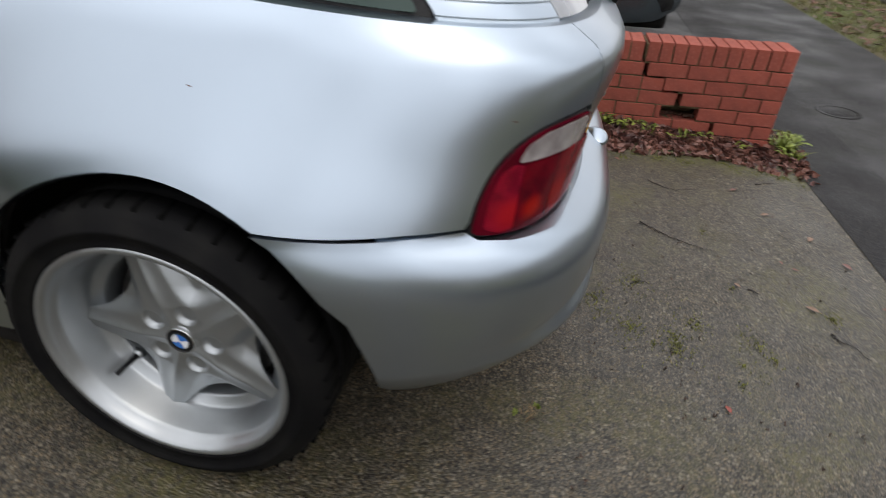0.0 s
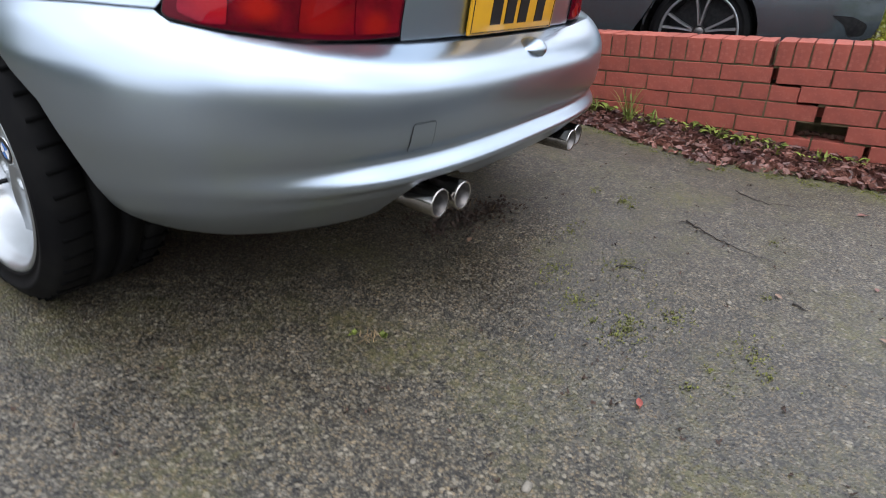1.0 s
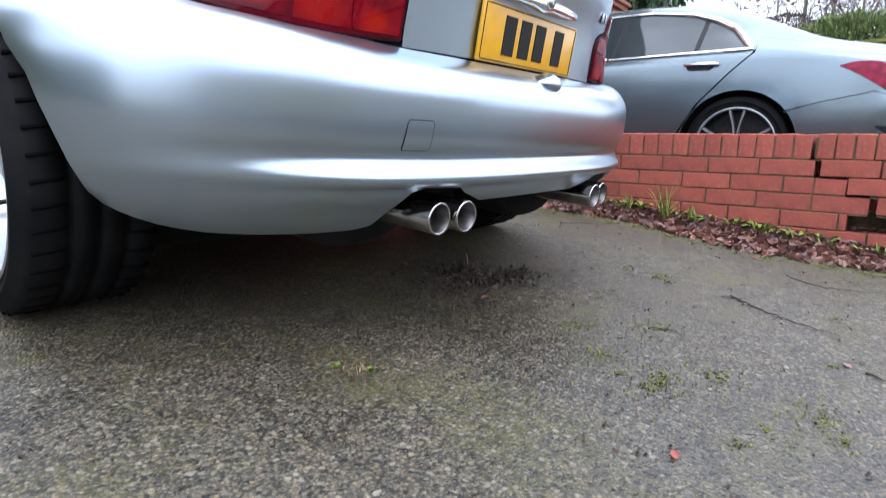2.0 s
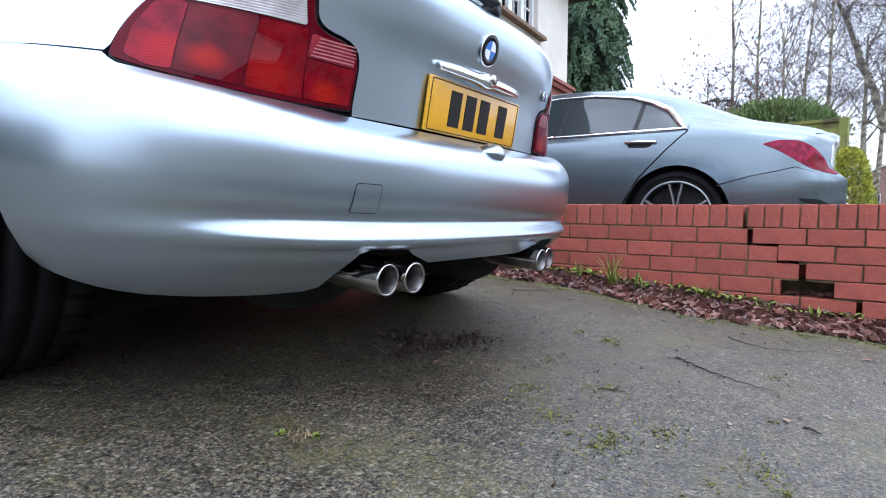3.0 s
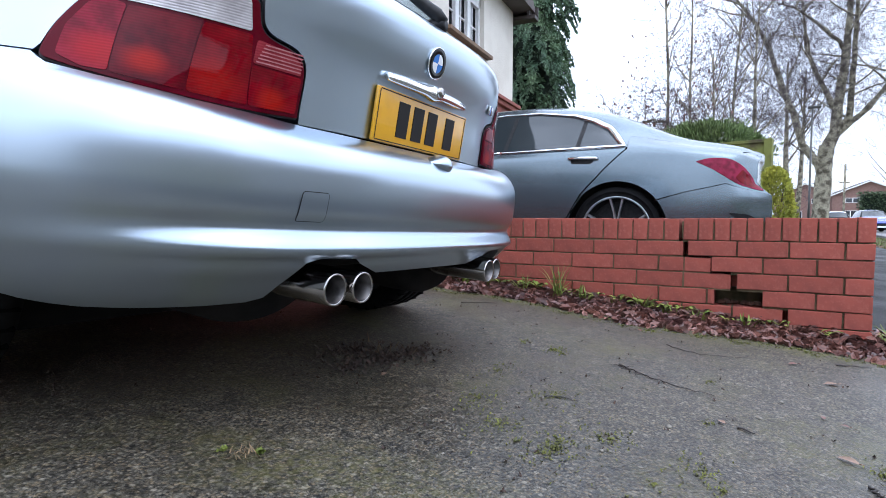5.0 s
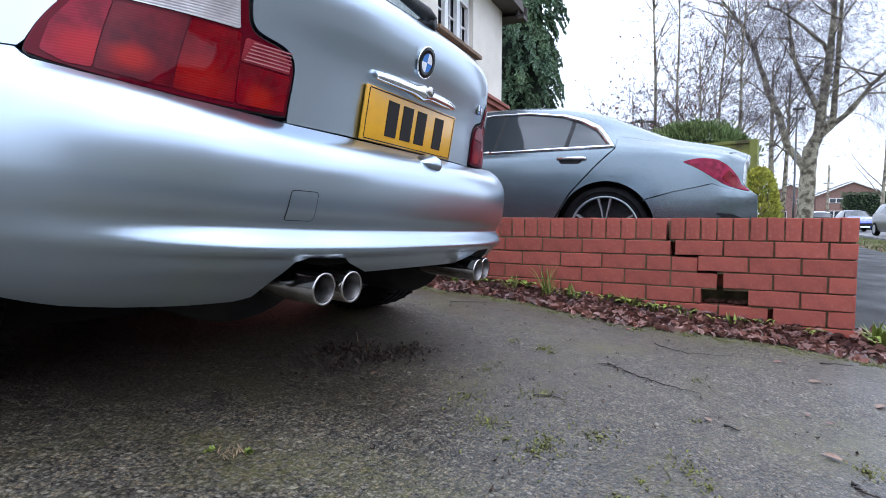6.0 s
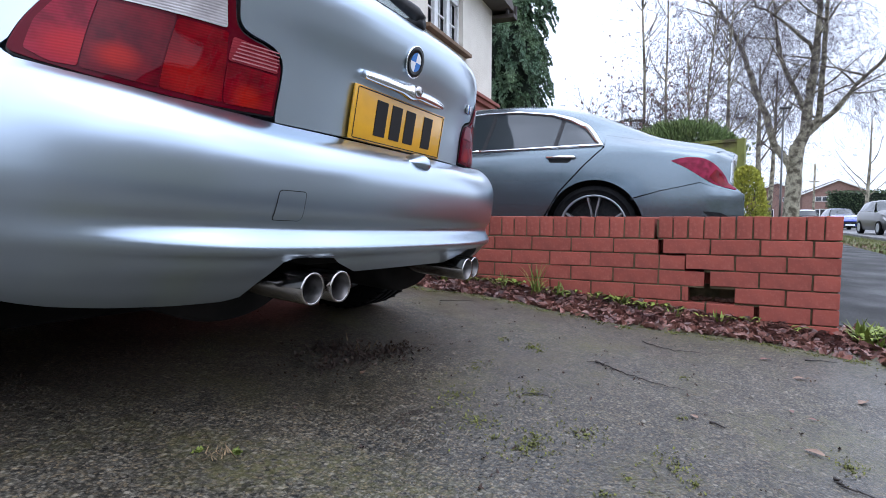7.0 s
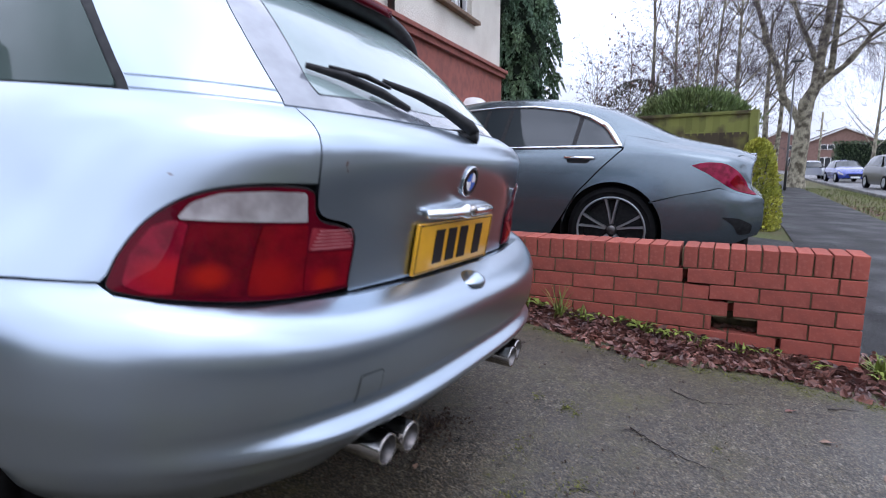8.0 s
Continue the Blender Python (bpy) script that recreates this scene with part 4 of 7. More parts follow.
for i in range(25):
    u = -1 + 2 * i / 24
    x = 0.545 * u
    y0 = -0.300 + 0.10 * abs(u) ** 2.6
    z0 = 1.219 - 0.055 * abs(u) ** 2.4
    prof = [(0.0, 0.0), (0.006, 0.014), (0.03, 0.022), (0.16, 0.030), (0.16, 0.002), (0.06, -0.026), (0.012, -0.022)]
    rows.append([bm.verts.new((x, y0 + dy, z0 + dz)) for dy, dz in prof])
for r0, r1 in zip(rows, rows[1:]):
    for k in range(7):
        bm.faces.new((r0[k], r0[(k + 1) % 7], r1[(k + 1) % 7], r1[k]))
bm.faces.new(rows[0]), bm.faces.new(rows[-1][::-1])
bmesh.ops.recalc_face_normals(bm, faces=bm.faces)
spoiler = part("roof_spoiler", bm, BLACK, coupe, "dark roof spoiler")
bm = bmesh.new()
rows = []
for i in range(13):
    u = -1 + 2 * i / 12
    x = 0.22 * u
    y0 = -0.304 + 0.10 * abs(u * 0.40) ** 2.6
    rows.append([bm.verts.new((x, y0 + dy, 1.216 + dz)) for dy, dz in ((0.0, -0.004), (0.0, 0.016), (0.03, 0.016), (0.03, -0.004))])
for r0, r1 in zip(rows, rows[1:]):
    for k in range(4):
        bm.faces.new((r0[k], r0[(k + 1) % 4], r1[(k + 1) % 4], r1[k]))
bm.faces.new(rows[0]), bm.faces.new(rows[-1][::-1])
bmesh.ops.recalc_face_normals(bm, faces=bm.faces)
part("high_brake_light", bm, RED, spoiler, "red high-level brake light")


# a smooth loft through stations along a car
class Loft:
    def __init__(self, stations):
        self.y = [s[0] for s in stations]
        self.cols = [[s[k] for s in stations] for k in range(1, 6)]

    def col(self, k, y):
        return sum(float(np.interp(y + o, self.y, self.cols[k])) for o in (-0.09, -0.045, 0.0, 0.045, 0.09)) / 5

    def controls(self, y):
        w, zs, zb, zt, wt = (self.col(k, y) for k in range(5))
        rise = zt - zb
        e = w - 0.05
        return [(w - 0.07, zs), (w - 0.022, zs + 0.10), (w, zs + 0.5 * (zb - zs)), (w - 0.012, zb - 0.10), (e, zb),
                (wt + 0.45 * (e - wt), zb + 0.48 * rise), (wt + 0.04 * (e - wt), zt - 0.16 * rise), (wt * 0.66, zt - 0.03 * rise), (0.0, zt)]

    def at(self, y, q):
        p = self.controls(y)
        p = [(2 * p[0][0] - p[1][0], 2 * p[0][1] - p[1][1])] + p + [(-p[7][0], p[7][1])]
        i = min(7, max(0, int(q)))
        t = q - i
        a, b, c, d = p[i], p[i + 1], p[i + 2], p[i + 3]
        return tuple(0.5 * (2 * b[k] + (c[k] - a[k]) * t + (2 * a[k] - 5 * b[k] + 4 * c[k] - d[k]) * t * t + (3 * b[k] - a[k] - 3 * c[k] + d[k]) * t ** 3) for k in (0, 1))

    def swell(self, y, z):
        """How far the tail stands out behind its station at height z."""
        return 0.0

    def side(self, s):
        def f(y, q):
            x, z = self.at(y, abs(q))
            return (s * x * (1 if q >= 0 else -1), y - self.swell(y, z), z)
        return f

    def q_of(self, y, z):
        qs = np.linspace(0, 8, 81)
        zs = np.maximum.accumulate([self.at(y, q)[1] for q in qs])
        return float(np.interp(z, zs, qs))

    def region(self, poly, step=0.04):
        """A line of (y, z) turned into (y, q)."""
        pts = []
        for (y0, z0), (y1, z1) in zip(poly, poly[1:]):
            k = max(1, int(math.hypot(y1 - y0, z1 - z0) / step))
            pts += [(y0 + (y1 - y0) * i / k, z0 + (z1 - z0) * i / k) for i in range(k)]
        return [(y, self.q_of(y, z)) for y, z in pts + [poly[-1]]]


def slab(loft, poly, s, step, centre, depth=0.01, lift=0.0, edge=None):
    """A panel of a loft's flank; poly in (y, q) with q stretched to metres for an even mesh."""
    k = 0.16
    f = loft.side(s)
    return patch([(y, q * k) for y, q in poly], lambda y, v: f(y, v / k), step, centre, depth, lift, edge)


def tyre_bm(r, rim, width, blocks=64):
    """A tyre with rounded shoulders and tread grooves, its outer face at x = 0, running to x = width."""
    h = width
    prof = [(rim, 0.010), (rim + 0.004, 0.001), (rim + 0.009, -0.001), (rim + 0.011, 0.002), (rim + 0.022, -0.003), (r - 0.042, -0.005), (r - 0.040, -0.0075), (r - 0.034, -0.007), (r - 0.032, -0.004), (r - 0.014, 0.004), (r - 0.004, 0.017), (r, 0.032)]
    for g in (0.30, 0.5, 0.70):
        prof += [(r + 0.001, h * g - 0.006), (r - 0.007, h * g - 0.005), (r - 0.007, h * g + 0.005), (r + 0.001, h * g + 0.006)]
    prof += [(r, h - 0.032), (r - 0.014, h - 0.006), (r - 0.035, h + 0.003), (rim, h - 0.01), (rim - 0.02, h - 0.012)]
    return lathe(prof, 72)


def sipes_bm(r, width, count=44):
    bm = bmesh.new()
    for i in range(count):
        m = Matrix.Rotation(2 * math.pi * i / count, 4, "X")
        for c, sk in ((0.040, 0.10), (width - 0.040, -0.10)):
            box(bm, c, 0, r - 0.0060, 0.050, 0.0065, 0.0145, m @ Matrix.Rotation(sk, 4, "Z"))
    return bm


def roundel(parent, radius, m, rimmat=CHROME):
    """A round badge: dark ring, blue and white quarters, bright rim; drawn plain."""
    def put(name, bm, mat, label=""):
        bmesh.ops.transform(bm, matrix=m, verts=bm.verts)
        return part(name, bm, mat, parent, label)
    badge = put("badge", lathe([(0.0, 0.0), (radius, 0.0), (radius, 0.0025), (radius * 0.95, 0.0035), (radius * 0.93, 0.0028), (0, 0.0028)], 32, "z"), rimmat, "round enamel badge")
    for name, mat, r0, r1, h in (("badge_ring", BADGEBLACK, 0.58, 0.93, 0.0034),):
        b = put(name, lathe([(radius * r0, h - 0.001), (radius * r0, h), (radius * r1, h), (radius * r1, h - 0.001)], 32, "z"), mat)
        b.parent = badge
    for k in range(4):
        bm = bmesh.new()
        c = bm.verts.new((0, 0, 0.0038))
        arc = [bm.verts.new((radius * 0.58 * math.cos(math.pi / 2 * (k + j / 8)), radius * 0.58 * math.sin(math.pi / 2 * (k + j / 8)), 0.0036)) for j in range(9)]
        for p, q in zip(arc, arc[1:]):
            bm.faces.new((c, p, q))
        b = put("badge_quarter", bm, BLUE if k % 2 else WHITE)
        b.parent = badge
    return badge


HUB_Z, STAR = 0.306, -0.058


def star_wheel(parent, side, x, y, r=0.307):
    """Five-spoke star alloy wheel with a deep polished lip."""
    def flip(bm):
        bmesh.ops.transform(bm, matrix=Matrix.Translation((x, y, HUB_Z)) @ Matrix.Diagonal((-side, 1, 1, 1)), verts=bm.verts)
        if side > 0:
            bmesh.ops.reverse_faces(bm, faces=bm.faces)
        return bm
    wh = part("wheel", flip(lathe([(0.2385, 0.012), (0.240, 0.006), (0.2375, 0.001), (0.232, 0.0), (0.2265, 0.003), (0.223, 0.012), (0.2175, 0.024), (0.2160, 0.0255), (0.2135, 0.034), (0.2075, 0.052), (0.200, 0.080),
                                   (0.1985, 0.084), (0.196, 0.090), (0.180, 0.097), (0.174, 0.104), (0.174, 0.205), (0.224, 0.23), (0.232, 0.225), (0.208, 0.20), (0.212, 0.05), (0.230, 0.02), (0.2385, 0.012)], 72)), ALLOY, parent, "deep-dished silver alloy rim")
    part("tyre", flip(tyre_bm(r, 0.236, 0.235)), RUBBER, wh, "black low-profile tyre")
    tagged(part("tread", flip(sipes_bm(r, 0.235)), GROOVE, wh), kind="stuff")
    poly = []
    for k in range(5):
        t0 = 2 * math.pi * k / 5 + STAR
        for t, rr in ((-0.628, 0.134), (-0.52, 0.136), (-0.40, 0.142), (-0.29, 0.153), (-0.19, 0.173), (-0.11, 0.1995), (0.0, 0.2010), (0.11, 0.1995), (0.19, 0.173), (0.29, 0.153), (0.40, 0.142), (0.52, 0.136)):
            poly.append((rr * math.cos(t0 + t), rr * math.sin(t0 + t)))

    def face(u, v):
        rr = math.hypot(u, v)
        t = (math.atan2(v, u) - STAR) % (2 * math.pi / 5)
        t = min(t, 2 * math.pi / 5 - t)
        off = rr * math.sin(t)
        dish = 0.088 - 0.004 * smooth(0.04, 0.20, rr)
        half = 0.044 - 0.16 * (rr - 0.06)
        spoke = 0.025 * (1 - off / half) * (1 - 0.6 * smooth(0.09, 0.20, rr))
        boss = 0.021 - 0.16 * max(0.0, rr - 0.075) - 0.05 * max(0.0, 0.075 - rr)
        ridge = -0.0035 * math.log(math.exp(spoke / 0.0035) + math.exp(boss / 0.0035) + 1.0)
        web = 0.018 * smooth(half * 0.9, half + 0.032, off) * smooth(0.075, 0.12, rr)
        lug = 0.0
        for k in range(5):
            a = 2 * math.pi * (k + 0.5) / 5 + STAR
            lug += 0.010 * (1 - smooth(0.0170, 0.0210, math.hypot(u - 0.062 * math.cos(a), v - 0.062 * math.sin(a))))
        return (dish + ridge + web + lug, u, v)

    bm = patch(poly, face, 0.0029, (1, 0, 0), 0.028, 0.0, 0.004)
    part("star_spokes", flip(bm), ALLOY, wh, "five-pointed star spokes")
    part("hub_cap", flip(lathe([(0.0, 0.065), (0.030, 0.065), (0.034, 0.067), (0.035, 0.085)], 32)), ALLOY, wh)
    part("brake_disc", flip(lathe([(0.02, 0.125), (0.16, 0.125), (0.16, 0.145), (0.02, 0.145)], 48)), SOOT, wh, "dull steel brake disc")
    part("barrel_back", flip(lathe([(0.0, 0.19), (0.196, 0.19)], 32)), UNDER, wh)
    m = Matrix.Translation((x - side * 0.065, y, HUB_Z)) @ Matrix.Rotation(-math.pi / 2 if side < 0 else math.pi / 2, 4, "Y") @ Matrix.Rotation(0.35, 4, "Z")
    b = roundel(wh, 0.029, Matrix.Translation((0, 0, 0)) @ m)
    st = -0.68
    at = lambda d, rad: (d, rad * math.cos(st), rad * math.sin(st))
    valve = part("valve", flip(tube([at(0.100, 0.166), at(0.088, 0.169), at(0.062, 0.176), at(0.044, 0.180)], [0.0068, 0.0058, 0.0052, 0.0056], 12)), BADGEBLACK, wh, "black tyre valve")
    part("valve_collar", flip(tube([at(0.104, 0.166), at(0.092, 0.168)], [0.0125, 0.0095], 12)), ALLOY, valve)
    return wh


star_wheel(coupe, -1, -0.876, 0.012)
star_wheel(coupe, 1, 0.876, 0.012)

# tailpipes: two pairs, silencers behind them
for side in (-1, 1):
    for xo, yy in ((0.355, -0.738), (0.287, -0.748)):
        r = 0.031
        prof = [(r - 0.004, 0.0), (r - 0.001, -0.002), (r, 0.002), (r, 0.16), (r - 0.012, 0.24)]
        bm = lathe(prof, 32, "y")
        bmesh.ops.transform(bm, matrix=Matrix.Translation((side * xo, yy, 0.279)), verts=bm.verts)
        pipe = part("tailpipe", bm, STEEL, coupe, "polished round steel tailpipe")
        bm = lathe([(r - 0.001, -0.0015), (r - 0.004, 0.001), (r - 0.006, 0.05), (r - 0.010, 0.11), (0.0, 0.115)], 32, "y")
        bmesh.ops.transform(bm, matrix=Matrix.Translation((side * xo, yy, 0.279)), verts=bm.verts)
        part("pipe_bore", bm, SOOT, pipe, "sooty bore")
    bm = lathe([(0.0, -0.50), (0.085, -0.49), (0.098, -0.47), (0.098, -0.16), (0.085, -0.14), (0.0, -0.13)], 28, "y")
    bmesh.ops.transform(bm, matrix=Matrix.Translation((side * 0.34, -0.03, 0.255)) @ Matrix.Diagonal((1.65, 1, 0.8, 1)), verts=bm.verts)
    part("silencer", bm, UNDER, coupe, "dark oval silencer")
# plain boxes for the underside; the low ones are added to block light
for name, cy, cz, sx, sy, sz in (("floor_pan", 1.25, 0.21, 1.56, 1.75, 0.15), ("rear_subframe", -0.10, 0.36, 1.0, 1.0, 0.13), ("undertray", 1.45, 0.165, 1.46, 3.2, 0.08),
                                 ("axle_beam", -0.10, 0.265, 1.10, 0.50, 0.10), ("front_apron", 3.02, 0.19, 1.2, 0.3, 0.14), ("engine_bay", 2.4, 0.30, 1.0, 1.2, 0.16)):
    part(name, boxed(0, cy, cz, sx, sy, sz, bevel=0.02), UNDER, coupe)

# number plate and its unreadable bars, handle, badge, wiper, tow cover, bumper knob
PLATE = Matrix.Translation((0.013, -0.664, 0.634)) @ Matrix.Rotation(radians(5.0), 4, "X")
bm = boxed(0, 0, 0, 0.398, 0.008, 0.116, PLATE, 0.003)
plate = part("number_plate", bm, YELLOW, coupe, "yellow reflective number plate with plain dark bars")
bm = bmesh.new()
for cx, cz, sx, sz in ((0, 0.0535, 0.380, 0.0022), (0, -0.0535, 0.380, 0.0022), (-0.1915, 0, 0.0022, 0.104), (0.1915, 0, 0.0022, 0.104)):
    box(bm, cx, -0.0042, cz, sx, 0.0012, sz, PLATE)
part("plate_border", bm, PLATEBLACK, plate, "", False)
for cx in (-0.096, -0.034, 0.028, 0.114):
    part("plate_bar", boxed(cx, -0.0046, 0, 0.044, 0.0018, 0.079, PLATE, 0.0008), PLATEBLACK, plate, "plain black bar", False)
bm = bmesh.new()
rows = []
for i in range(33):
    u = -1 + 2 * i / 32
    boss = math.exp(-(u / 0.13) ** 2)
    hgt = 0.0135 + 0.0065 * boss - 0.005 * abs(u) ** 5
    out = 0.034 - 0.014 * abs(u) ** 3 + 0.004 * boss
    row = []
    for j in range(12):
        t = 2 * math.pi * j / 12
        sag = -0.006 * (1 - math.cos(t)) * 0.5
        row.append(bm.verts.new((0.006 + 0.172 * u, -0.667 - out * 0.5 + math.cos(t) * out * 0.5, 0.7165 + sag + math.sin(t) * hgt)))
    rows.append(row)
for r0, r1 in zip(rows, rows[1:]):
    for k in range(12):
        bm.faces.new((r0[k], r0[(k + 1) % 12], r1[(k + 1) % 12], r1[k]))
bm.faces.new(rows[0]), bm.faces.new(rows[-1][::-1])
bmesh.ops.recalc_face_normals(bm, faces=bm.faces)
handle = part("tailgate_handle", bm, CHROME, coupe, "chrome tailgate handle")
part("lock_barrel", (lambda b: (bmesh.ops.transform(b, matrix=Matrix.Translation((0.012, -0.706, 0.7155)), verts=b.verts), b)[1])(lathe([(0.0, -0.004), (0.010, -0.004), (0.013, 0.0), (0.013, 0.02)], 24, "y")), STEEL, handle, "steel lock barrel")
roundel(coupe, 0.0375, Matrix.Translation((0.006, -0.690, 0.783)) @ Matrix.Rotation(radians(101), 4, "X"))
near, beyond = Vector(upper(0.41, 0.745)), Vector(upper(0.45, 0.745))
turn = math.atan2(beyond.y - near.y, beyond.x - near.x)
for mat, dx, wide in ((CHROME, -0.0165, 0.014), (BLUE, -0.0045, 0.008), (RED, 0.0045, 0.008), (CHROME, 0.0145, 0.010)):
    b = Matrix.Translation((near + beyond) / 2 + Vector((0.0, -0.0025, 0.0))) @ Matrix.Rotation(turn, 4, "Z") @ Matrix.Rotation(radians(8), 4, "X")
    part("side_badge", boxed(dx, -0.001, 0, wide, 0.005, 0.024, b @ Matrix.Shear("XZ", 4, (0.3, 0.0)), 0.001), mat, coupe, "small striped chrome badge")

# wiper on the rear glass
def cab(x, z, lift=0.0):
    """Point of the rear glass over x at height z, lifted off it."""
    w, d, c = table(GLASS, "w", z), table(GLASS, "d", z), table(GLASS, "c", z)
    y = c - d * (1 - min(1.0, abs(x) / w) ** NG) ** (1 / NG)
    return Vector((x, y - lift, z + lift * 0.8))


wiper = part("rear_wiper", tube([Vector((0.052, -0.668, 0.893)), Vector((0.045, -0.655, 0.912)), cab(0.0, 0.925, 0.026), cab(-0.09, 0.945, 0.026), cab(-0.184, 0.965, 0.020)], [0.017, 0.017, 0.013, 0.009, 0.006], 10), BLACK, coupe, "black rear wiper arm")
part("wiper_blade", tube([cab(-0.372, 0.974, 0.010), cab(-0.30, 0.962, 0.014), cab(-0.22, 0.941, 0.016), cab(-0.144, 0.920, 0.012)], [0.006, 0.010, 0.010, 0.007], 6), BLACK, wiper)
part("wiper_bridge", tube([cab(-0.330, 0.972, 0.018), cab(-0.25, 0.962, 0.024), cab(-0.184, 0.950, 0.022)], [0.004, 0.006, 0.004], 6), BLACK, wiper)
part("wiper_spindle", tube([Vector((0.050, -0.600, 0.885)), Vector((0.052, -0.676, 0.889))], [0.018, 0.016], 16), BLACK, wiper)
tow = [(-0.437, 0.453), (-0.384, 0.453), (-0.388, 0.403), (-0.445, 0.403)]
cover = part("tow_cover", patch(rounded(tow, 0.006), bumper, 0.01, depth=0.0, lift=0.0011, edge=0.005), PAINT, coupe, "square tow-eye cover")
part("cover_gap", patch(grown(rounded(tow, 0.006), 0.0014), bumper, 0.01, depth=0.0, lift=0.0006, edge=0.005), BLACK, cover)
bm = bmesh.new()
bmesh.ops.create_uvsphere(bm, u_segments=28, v_segments=16, radius=1.0)
for v in bm.verts:
    back = max(0.0, -v.co.x)
    v.co = Vector((0.016 + v.co.x * 0.036 - back * 0.016, -0.712 + v.co.y * 0.036, 0.545 + v.co.z * (0.025 - 0.012 * back)))
part("plate_lamp_cowl", bm, PAINT, coupe, "domed silver cowl on the bumper")

# the rest of the body ahead of the rear wheels
front = Loft([(0.60, 0.815, 0.20, 0.895, 1.235, 0.46), (0.9, 0.805, 0.20, 0.89, 1.265, 0.47), (1.3, 0.80, 0.20, 0.88, 1.25, 0.46), (1.55, 0.80, 0.20, 0.875, 1.16, 0.46), (1.95, 0.81, 0.20, 0.86, 0.925, 0.60),
              (2.45, 0.84, 0.20, 0.80, 0.85, 0.60), (2.8, 0.82, 0.22, 0.74, 0.78, 0.55), (3.1, 0.72, 0.25, 0.62, 0.66, 0.45), (3.24, 0.45, 0.30, 0.50, 0.53, 0.25)])


def round_arch(y0, z0, r, low):
    a = math.asin((low - z0) / r)
    return [(y0 + r * math.cos(t), z0 + r * math.sin(t)) for t in [a + (math.pi - 2 * a) * i / 28 for i in range(29)]]


for s in (-1, 1):
    top = [(y, 3.9) for y in (0.64, 1.0, 1.5, 1.8)]
    door = front.region([(0.64, 0.24), (1.80, 0.24), (1.80, 0.83)], 0.05) + top[::-1]
    part("door", slab(front, door, s, 0.05, (0, 1.5, 0.5), 0.02), PAINT, coupe)
    dw = [(0.64, 4.12), (1.62, 4.1), (1.45, 5.2), (1.2, 6.3), (0.66, 6.5)]
    part("door_window", slab(front, dw, s, 0.05, (0, 1.2, 0.7), 0.004), GLASSDARK, coupe)
    fender = front.region([(3.22, 0.33)] + round_arch(2.459, ARCH_Z, 0.345, 0.25) + [(1.82, 0.24), (1.82, 0.80)], 0.05) + [(1.82, 4.6), (2.4, 4.6), (2.9, 4.6), (3.22, 4.6)]
    part("front_wing", slab(front, fender, s, 0.05, (0, 2.4, 0.4), 0.02), PAINT, coupe)
    roof = [(0.60, 6.7), (1.35, 6.6), (1.35, 8.0), (0.60, 8.0)]
    part("roof_panel", slab(front, roof, s, 0.06, (0, 1.0, 0.6), 0.01), PAINT, coupe)
    ws = [(1.40, 6.5), (1.85, 5.0), (1.93, 6.0), (1.93, 8.0), (1.38, 8.0)]
    part("windscreen", slab(front, ws, s, 0.06, (0, 1.2, 0.4), 0.004), GLASSDARK, coupe)
    hood = [(1.95, 4.65), (3.22, 4.65), (3.22, 8.0), (1.95, 8.0)]
    part("bonnet", slab(front, hood, s, 0.06, (0, 2.4, 0.3), 0.01), PAINT, coupe)
    star_wheel(coupe, s, s * 0.83, 2.459)
cap = [(x, 3.24, z) for x, z in ((-0.42, 0.30), (0.42, 0.30), (0.44, 0.46), (0.25, 0.53), (-0.25, 0.53), (-0.44, 0.46))]
bm = bmesh.new()
bm.faces.new([bm.verts.new(p) for p in cap])
part("front_bumper", bm, PAINT, coupe)
rr = patch([(-(ARC_END + 0.42), 1.2), (ARC_END + 0.42, 1.2), (ARC_END + 0.42, 1.225), (-(ARC_END + 0.42), 1.225)], cabin, 0.03, depth=0)
ring = [cabin(-(ARC_END + 0.38) + (2 * ARC_END + 0.76) * i / 60, 1.222) for i in range(61)]
bm = rr
c0 = [bm.verts.new(p) for p in ring]
crest = [bm.verts.new((p[0] * 0.5, p[1] * 0.5 + 0.30, 1.243)) for p in ring]
mid = bm.verts.new((0, 0.35, 1.246))
for i in range(60):
    bm.faces.new((c0[i], c0[i + 1], crest[i + 1], crest[i]))
    bm.faces.new((crest[i], crest[i + 1], mid))
bmesh.ops.recalc_face_normals(bm, faces=bm.faces)
part("rear_roof", bm, PAINT, coupe)
bm = bmesh.new()
rows = [[bm.verts.new((0.50 * (i / 6 - 1), 0.15 + 0.07 * j, 1.238 - 0.03 * abs(i / 6 - 1) ** 4)) for i in range(13)] for j in range(10)]
for p, q in zip(rows, rows[1:]):
    for i in range(12):
        bm.faces.new((p[i], p[i + 1], q[i + 1], q[i]))
part("roof_centre", bm, PAINT, coupe)

# ---- the slate-grey saloon on the neighbouring drive ----
SALOON = pose(3.965, -0.50, -0.055)
saloon = thing("saloon", "slate-grey four-door saloon with chrome window trim, parked behind the wall", "car", SALOON)
